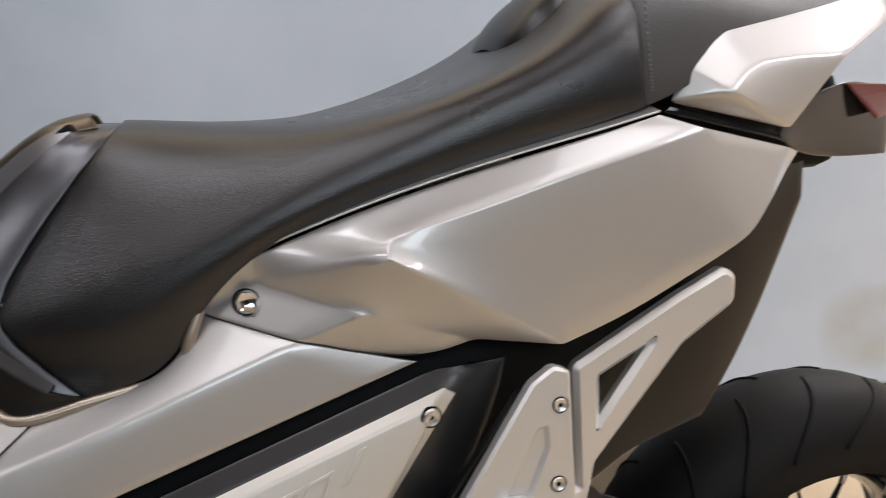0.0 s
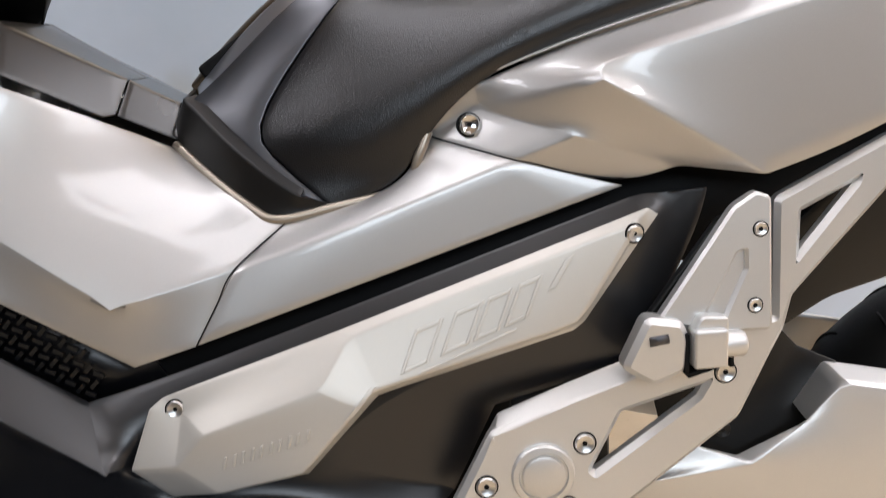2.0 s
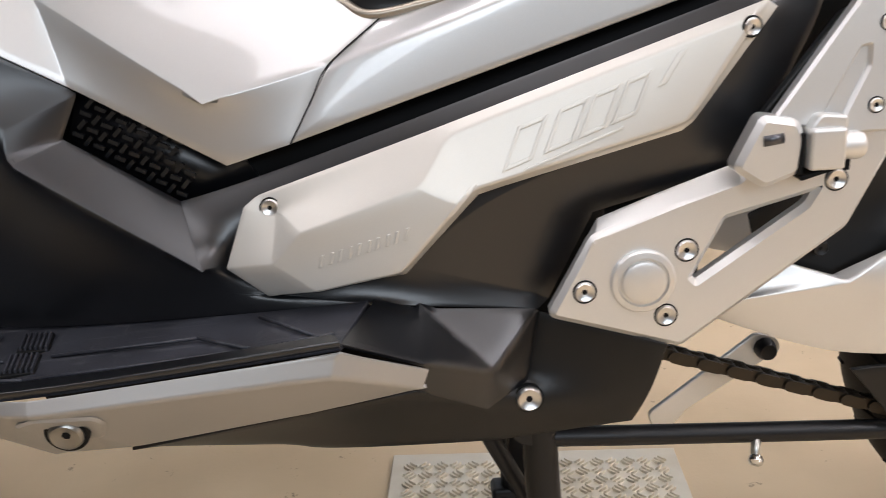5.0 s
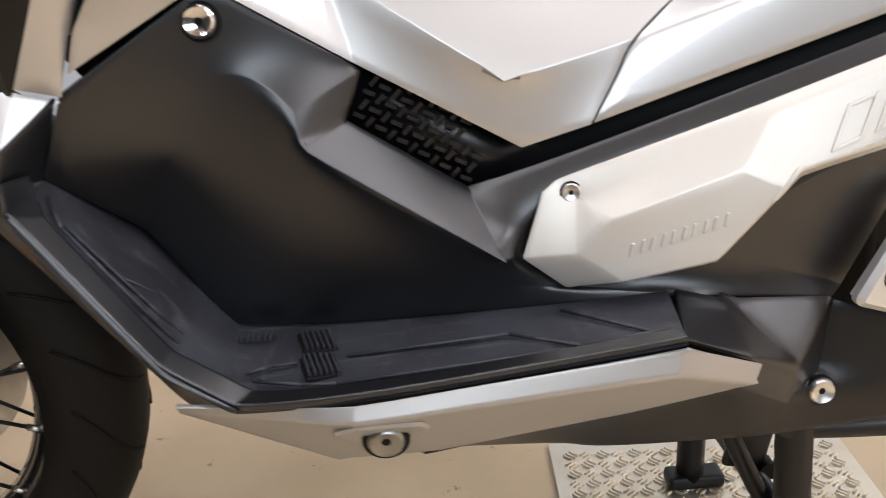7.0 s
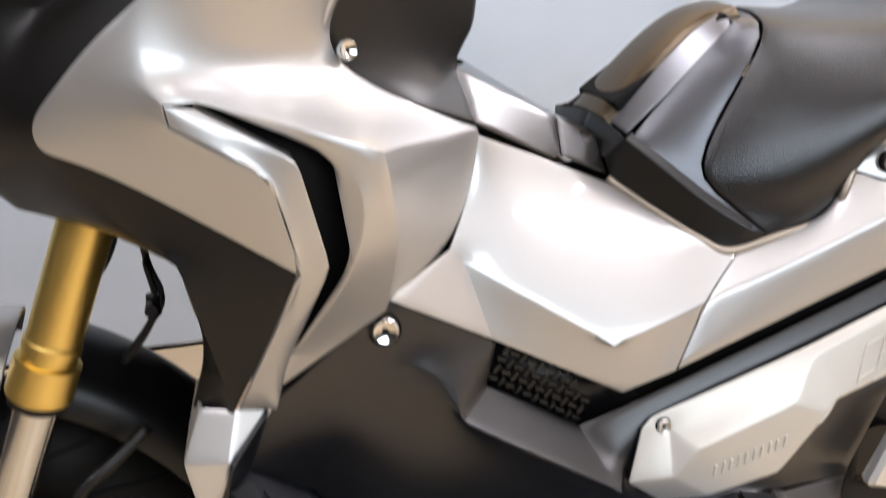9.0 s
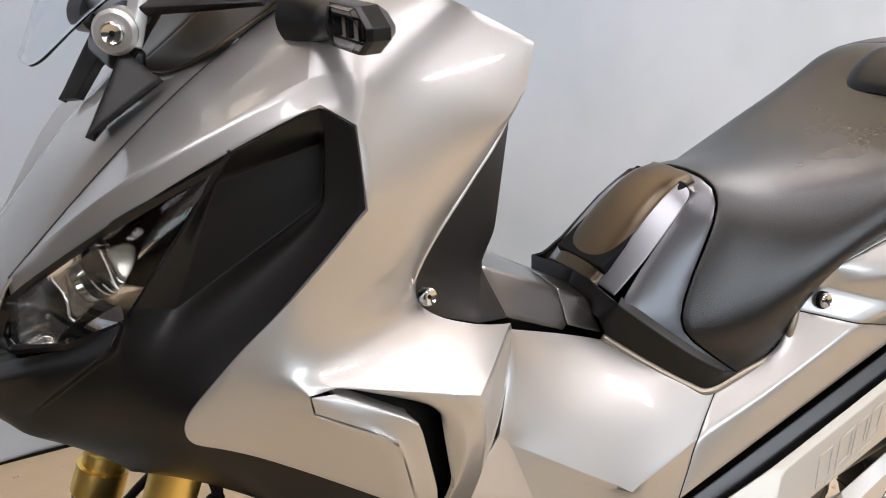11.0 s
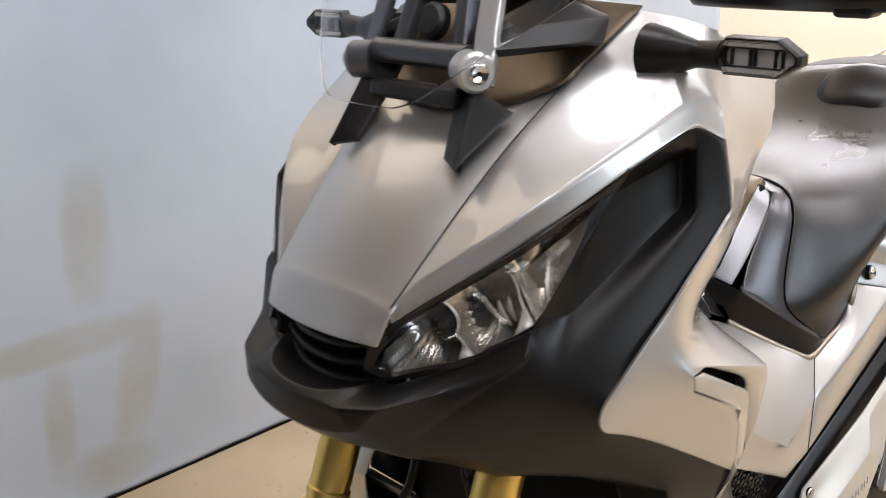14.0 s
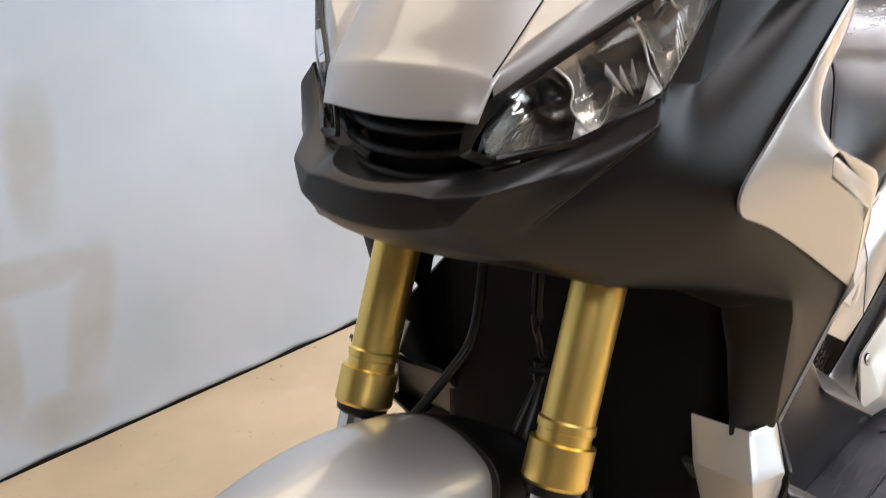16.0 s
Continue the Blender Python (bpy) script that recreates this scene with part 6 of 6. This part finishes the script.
    panel("inner_bezel", {"a": at(0.0010, 0.0005, -0.003), "b": at(0.0250, 0.0345, -0.002), "c": at(0.0350, 0.0345, -0.004), "d": at(0.0110, 0.0060, -0.005), "e": at(0.1520, 0.0650, -0.003), "f": at(0.1520, 0.0560, -0.005)},
          ["a b c d", "b e f c"], BLACK, lamp, thick=0.002, bevel=0.001, both=False, out=(-1, -1, 0.2), label="black bezel inside the lens")
    tube("chrome_edge", [at(0.003, 0.004, -0.002), at(0.010, -0.0065, -0.002), at(0.030, -0.0120, -0.002)], 0.0010, REFLECT, lamp, n=6)
    panel("reflector_back", {"bl": at(0.002, 0.001, -0.020), "tl": at(0.026, 0.036, -0.018), "tm": at(0.152, 0.066, -0.018), "br": at(0.150, 0.002, -0.018), "bb": at(0.069, -0.0135, -0.018), "c": at(0.075, 0.022, -0.030), "tip": at(0.215, 0.078, -0.014)},
          ["bl tl c", "tl tm c", "tm br c", "tm tip br", "br bb c", "bb bl c"], LAMPBACK, lamp, bevel=0.002, both=False, out=(-1, -1, 0.2))
    return lamp


headlight()
panel("headlight_rim", {
    "a": (-0.853, -0.066, 0.926), "b": (-0.842, -0.083, 0.948), "c": (-0.766, -0.174, 1.019), "d": (-0.683, -0.205, 1.062), "e": (-0.687, -0.203, 1.055), "f": (-0.768, -0.171, 1.011), "g": (-0.841, -0.081, 0.939),
    "i": (-0.857, -0.063, 0.905), "nl": (-0.850, -0.070, 0.909), "n1": (-0.848, -0.091, 0.904), "n2": (-0.809, -0.132, 0.916), "n3": (-0.765, -0.178, 0.947), "o1": (-0.848, -0.085, 0.8975), "o2": (-0.809, -0.132, 0.911), "o3": (-0.767, -0.179, 0.942)},
    ["a b g nl i", "b c f g", "c d e f", "i nl n1 o1", "o1 n1 n2 o2", "o2 n2 n3 o3"], BLACK, SC, thick=0.004, bevel=0.001, out=(-1, -1, 0.3), label="black headlight frame")


# ---------------------------------------------------------------- turn signal
def turn_signal(sgn):
    root = lathe("turn_signal", (-0.60, sgn * 0.170, 1.150), (-0.600, sgn * 0.240, 1.152), [(0, 0.025), (0.25, 0.021), (0.5, 0.015), (0.62, 0.0125), (0.66, 0.0115), (0.8, 0.0115), (1, 0.0125)], BLACK, SC, "black turn signal with a clear lens")
    out = []
    ring = [(0.238, 0.0), (0.246, 0.016), (0.292, 0.016), (0.310, 0.004), (0.310, -0.004), (0.292, -0.015), (0.246, -0.015)]
    for dx, s in ((-0.010, 0.94), (-0.006, 1.0), (0.006, 1.0), (0.016, 0.6)):
        cy = 0.274
        out.append([(-0.602 + dx, sgn * (cy + (y - cy) * s), 1.153 + z * s) for y, z in ring])
    bm = bmesh.new()
    vs = [[bm.verts.new(p) for p in r] for r in out]
    for a, b in zip(vs, vs[1:]):
        for i in range(7):
            bm.faces.new((a[i], a[(i + 1) % 7], b[(i + 1) % 7], b[i]))
    bm.faces.new(vs[-1])
    bmesh.ops.recalc_face_normals(bm, faces=bm.faces)
    mods(part("signal_case", bm, BLACK, root), 0.0015, 0.002, 2)
    bm = bmesh.new()
    vs = [[bm.verts.new((-0.6115 - dx, sgn * (0.274 + (y - 0.274) * k), 1.153 + z * k)) for y, z in ring] for dx, k in ((-0.004, 0.93), (0.0, 0.92), (0.003, 0.80))]
    for a, b in zip(vs, vs[1:]):
        for i in range(7):
            bm.faces.new((a[i], a[(i + 1) % 7], b[(i + 1) % 7], b[i]))
    bm.faces.new(vs[-1])
    bmesh.ops.recalc_face_normals(bm, faces=bm.faces)
    lens = mods(part("signal_lens", bm, LENS, root, smooth=False), 0.001)
    lens.visible_shadow = False
    bm = bmesh.new()
    bm.faces.new([bm.verts.new((-0.6030, sgn * (0.274 + (y - 0.274) * 0.80), 1.153 + z * 0.80)) for y, z in ring])
    mods(part("signal_reflector", bm, REFLECT, root, smooth=False), 0.002)
    for k in (-1, 1):
        block("signal_rib", (-0.6060, sgn * 0.270, 1.153 + 0.0105 * k), (0.006, 0.050, 0.0050), REFLECT, root, bevel=0.0008)
        block("signal_edge", (-0.6085, sgn * 0.270, 1.153 + 0.0072 * k), (0.002, 0.050, 0.0008), VOID, root, bevel=0)
    for y in (0.246, 0.252, 0.268, 0.272, 0.289, 0.295):
        block("signal_cell_wall", (-0.6062, sgn * y, 1.153), (0.005, 0.0018, 0.013), VOID, root, bevel=0.0003)


turn_signal(-1)
turn_signal(1)


# ---------------------------------------------------------------- windscreen and its stays
def windscreen():
    rows = []
    for z, xc, w in ((1.117, -0.792, 0.040), (1.121, -0.790, 0.060), (1.140, -0.781, 0.084), (1.168, -0.768, 0.116), (1.200, -0.752, 0.165), (1.24, -0.732, 0.185), (1.32, -0.690, 0.195), (1.42, -0.635, 0.19), (1.50, -0.59, 0.17)):
        rows.append([(xc + 2.2 * (w * k) ** 2, w * k, z) for k in (-1, -0.75, -0.5, -0.25, 0, 0.25, 0.5, 0.75, 1)])
    ob = loft("windscreen", rows, SCREEN, SC, "clear acrylic windscreen", subsurf=2, thick=0.003, out=(-1, 0, 0.3))
    ob.visible_shadow = False
    for sgn in (-1, 1):
        arm = panel("screen_stay", {"a": (-0.762, sgn * 0.086, 1.064), "b": (-0.748, sgn * 0.060, 1.068), "c": (-0.705, sgn * 0.040, 1.130), "d": (-0.722, sgn * 0.074, 1.128), "e": (-0.70, sgn * 0.10, 1.105), "f": (-0.665, sgn * 0.05, 1.18), "g": (-0.68, sgn * 0.075, 1.18)},
                    ["a b c d", "a d e", "d c f g"], BLACK, SC, thick=0.008, bevel=0.002, both=False, label="black windscreen stay", out=(-1, 0, 0.5))
        # far arm and boss get a darker grey that stands in for screen haze
        bar = panel("screen_slide", {"a": (-0.722, sgn * 0.068, 1.128), "b": (-0.716, sgn * 0.088, 1.130), "c": (-0.690, sgn * 0.078, 1.205), "d": (-0.694, sgn * 0.058, 1.205), "e": (-0.66, sgn * 0.075, 1.27), "f": (-0.665, sgn * 0.055, 1.27)},
                    ["a b c d", "d c e f"], SILVER if sgn < 0 else GUNMETAL, SC, thick=0.010, bevel=0.003, both=False, label="silver windscreen slide arm, the far one darkened for screen haze", out=(-1, 0, 0.3))
        lathe("screen_boss", (-0.716, sgn * 0.062, 1.141), (-0.727, sgn * 0.084, 1.141), [(0, 0.018), (0.85, 0.018), (1, 0.015)], SILVER if sgn < 0 else GUNMETAL, bar, n=28)
        bolt((-0.727, sgn * 0.084, 1.141), (-0.45, sgn, 0), 0.0095, bar, CHROME)
    # cross tube and carriers are greyed for the same haze
    lathe("screen_cross_tube", (-0.712, -0.06, 1.150), (-0.712, 0.06, 1.150), [(0, 0.012), (1, 0.012)], GUNMETAL, SC, n=20)
    for sgn in (-1, 1):
        block("screen_carrier", (-0.685, sgn * 0.034, 1.19), (0.016, 0.018, 0.10), GUNMETAL, SC, rot=(sgn * 8, 20, 0), bevel=0.004)
    block("screen_carrier_bridge", (-0.678, 0, 1.205), (0.012, 0.07, 0.026), GUNMETAL, SC, rot=(0, 20, 0), bevel=0.004)
    lathe("screen_lock", (-0.690, 0.0, 1.176), (-0.702, 0.0, 1.180), [(0, 0.017), (0.7, 0.017), (1, 0.013)], DARKSTEEL, SC, n=20)
    block("screen_carrier_foot", (-0.715, 0, 1.115), (0.03, 0.115, 0.018), BLACK, SC, rot=(0, 10, 0), bevel=0.005)
    panel("dash_shroud", {"a": (-0.660, -0.122, 1.128), "b": (-0.560, -0.135, 1.185), "c": (-0.570, -0.06, 1.19), "d": (-0.69, -0.07, 1.10), "e": (-0.57, 0, 1.19), "f": (-0.70, 0, 1.10)}, ["a b c d", "d c e f"], BRONZE, SC, bevel=0.006, out=(0, 0, 1), label="dark bronze dash shroud")
    panel("shroud_wing", {"a": (-0.700, -0.060, 1.172), "b": (-0.612, -0.136, 1.180), "c": (-0.625, -0.140, 1.160), "d": (-0.705, -0.085, 1.158), "e": (-0.60, -0.06, 1.20)}, ["a b c d", "a e b"], BLACK, SC, thick=0.008, bevel=0.002, out=(-1, -0.5, 0.3), label="black wing beside the dash")
    block("dash_meter", (-0.57, 0, 1.24), (0.06, 0.16, 0.10), GLOSS, SC, rot=(0, 30, 0), bevel=0.012)


windscreen()


# ---------------------------------------------------------------- handlebar end seen above
for sgn in (-1, 1):
    tube("handlebar", [(-0.40, 0.0, 1.245), (-0.40, sgn * 0.12, 1.25), (-0.36, sgn * 0.28, 1.235), (-0.32, sgn * 0.40, 1.225)], 0.013, DARKSTEEL, SC, n=14)
    tube("hand_guard", [(-0.385, sgn * 0.09, 1.180), (-0.430, sgn * 0.16, 1.184), (-0.468, sgn * 0.25, 1.188), (-0.468, sgn * 0.32, 1.190), (-0.42, sgn * 0.40, 1.20)], 0.013, BLACK, SC, n=12)
    block("guard_clip", (-0.467, sgn * 0.292, 1.182), (0.03, 0.035, 0.02), BLACK, SC, bevel=0.005)
    tube("grip", [(-0.365, sgn * 0.27, 1.236), (-0.32, sgn * 0.40, 1.225)], 0.018, RUBBER, SC, n=16)

# ---------------------------------------------------------------- swingarm, chain, stand
panel("swingarm", {
    "a": (0.10, -0.130, 0.400), "b": (0.166, -0.140, 0.374), "c": (0.226, -0.140, 0.430), "d": (0.274, -0.142, 0.414), "e": (0.343, -0.145, 0.446), "f": (0.378, -0.145, 0.484), "g": (0.66, -0.150, 0.420), "h": (0.66, -0.155, 0.37), "i": (0.285, -0.155, 0.410), "j": (0.44, -0.158, 0.413), "k": (0.289, -0.150, 0.325), "m": (0.393, -0.150, 0.334), "n": (0.66, -0.150, 0.27), "t1": (0.343, -0.10, 0.455), "t2": (0.378, -0.10, 0.49), "t3": (0.66, -0.10, 0.43), "o": (0.15, -0.150, 0.395)},
    ["a c i o b", "c d i", "d e i", "e f j i", "f g h j", "i j m k", "j h n m", "o i k b", "e f t2 t1", "f g t3 t2"], ALU, SC, thick=0.004, bevel=0.004, both=True, label="painted aluminium swingarm")
block("swingarm_pivot", (0.10, 0, 0.43), (0.12, 0.22, 0.12), DARKSTEEL, SC, bevel=0.02)
panel("chain_guard", {"a": (0.300, -0.150, 0.314), "b": (0.345, -0.150, 0.318), "c": (0.42, -0.150, 0.305), "d": (0.60, -0.150, 0.30), "e": (0.60, -0.150, 0.22), "f": (0.36, -0.150, 0.24)}, ["a b f", "b c d e f"], BLACK, SC, thick=0.006, bevel=0.002, both=False, label="black plastic chain guard")
panel("inner_hugger", {"a": (0.20, -0.11, 0.47), "b": (0.33, -0.11, 0.53), "c": (0.352, -0.10, 0.508), "d": (0.394, -0.10, 0.488), "e": (0.36, -0.12, 0.43), "f": (0.28, -0.125, 0.405), "g": (0.21, -0.12, 0.42)}, ["a b c d e f g"], BLACK, SC, bevel=0.002, label="black inner mudguard")
bolt((0.262, -0.135, 0.44), (0, -1, 0), 0.008, SC, DARKSTEEL)
bolt((0.385, -0.155, 0.308), (0, -1, 0), 0.007, SC, DARKSTEEL)


def chain():
    root = tube("drive_chain", [(0.06, -0.120, 0.352), (0.65, -0.120, 0.155)], 0.002, CHAINM, SC, "oily black drive chain", n=5)
    bm = bmesh.new()
    n = 14
    L, h = 0.0175, 0.0062
    out = []
    for s in (-1, 1):
        for i in range(7):
            t = math.pi * (i / 6 - 0.5)
            out.append((s * L / 2.2 + (h * math.cos(t) if s > 0 else -h * math.cos(t)), h * math.sin(t) * (1 if s > 0 else -1)))
    vs0 = [bm.verts.new((x, 0, z)) for x, z in out]
    vs1 = [bm.verts.new((x, -0.003, z)) for x, z in out]
    bm.faces.new(vs0)
    bm.faces.new(vs1)
    for i in range(len(out)):
        j = (i + 1) % len(out)
        bm.faces.new((vs0[i], vs0[j], vs1[j], vs1[i]))
    bmesh.ops.recalc_face_normals(bm, faces=bm.faces)
    me = bpy.data.meshes.new("chain_link")
    bm.to_mesh(me)
    bm.free()
    me.materials.append(CHAINM)
    bm = lathe_bm((0, 0.006, 0), (0, -0.006, 0), [(0, 0.0058), (1, 0.0058)], 10)
    me2 = bpy.data.meshes.new("chain_roller")
    bm.to_mesh(me2)
    bm.free()
    me2.materials.append(CHAINM)
    a, b = Vector((0.06, -0.120, 0.352)), Vector((0.50, -0.120, 0.205))
    d = (b - a).normalized()
    ang = math.atan2(d.z, d.x)
    k = 0
    s = 0.0
    while s < (b - a).length:
        p = a + d * s
        for side in (-1, 1):
            ob = new("chain_link", me)
            ob.parent = root
            ob.location = (p.x, p.y + side * (0.0085 if k % 2 else 0.0052) + 0.0015, p.z)
            ob.rotation_euler = (0, -ang, 0)
        ob = new("chain_roller", me2)
        ob.parent = root
        ob.location = p + d * 0.0079
        s += 0.01588
        k += 1


chain()
lathe("sprocket", (0.085, -0.112, 0.375), (0.085, -0.128, 0.375), [(0, 0.045), (1, 0.045)], DARKSTEEL, SC, n=30)

stand = tube("centre_stand", [(-0.014, -0.15, 0.30), (-0.009, -0.15, 0.20), (0.0, -0.16, 0.02)], 0.018, DARKSTEEL, SC, "black steel centre stand", n=16)
tube("stand_leg", [(-0.014, 0.12, 0.30), (-0.012, 0.12, 0.20), (-0.010, 0.125, 0.02)], 0.018, DARKSTEEL, stand, n=16)
tube("stand_strut", [(-0.070, -0.10, 0.262), (-0.055, -0.10, 0.229), (-0.018, -0.10, 0.152), (0.0, -0.13, 0.110)], 0.0095, DARKSTEEL, stand, n=12)
tube("stand_cross", [(-0.008, -0.15, 0.150), (-0.012, 0.12, 0.150)], 0.012, DARKSTEEL, stand, n=12)
block("stand_bracket", (-0.014, -0.062, 0.205), (0.046, 0.010, 0.090), DARKSTEEL, stand, rot=(0, 12, 0), bevel=0.004)
lathe("stand_stop", (0.003, -0.075, 0.160), (0.003, -0.050, 0.160), [(0, 0.010), (0.8, 0.010), (1, 0.007)], RUBBER, stand, n=16)
tube("stand_lever", [(-0.01, -0.15, 0.262), (0.06, -0.150, 0.258), (0.123, -0.145, 0.252), (0.30, -0.135, 0.238), (0.42, -0.13, 0.230)], 0.0105, DARKSTEEL, stand, "black steel stand lever", n=14)
tube("stand_pin", [(0.212, -0.140, 0.246), (0.205, -0.160, 0.225)], 0.005, STEEL, stand, n=10)
lathe("stand_pin_knob", (0.207, -0.158, 0.228), (0.203, -0.164, 0.222), [(0, 0.006), (0.3, 0.0075), (0.7, 0.0075), (1, 0.005)], CHROME, stand, n=14)
for sgn, y in ((-1, -0.16), (1, 0.125)):
    block("stand_foot", (-0.004, y, 0.018), (0.075, 0.035, 0.020), DARKSTEEL, stand, bevel=0.006)
    lathe("stand_hinge", (-0.02, sgn * 0.165, 0.285), (-0.02, sgn * 0.12, 0.285), [(0, 0.024), (1, 0.024)], DARKSTEEL, stand, n=20)
link = plate("stand_link", [(0.125, 0.222), (0.240, 0.312), (0.262, 0.306), (0.268, 0.292), (0.255, 0.285), (0.165, 0.226), (0.150, 0.205), (0.130, 0.208)], -0.052, 0.006, ALU, SC, "thin silver linkage plate", bevel=0.0015, round_r=0.006)
lathe("link_bolt", (0.250, -0.045, 0.296), (0.250, -0.066, 0.296), [(0, 0.012), (0.6, 0.012), (1, 0.009)], DARKSTEEL, link, n=16)
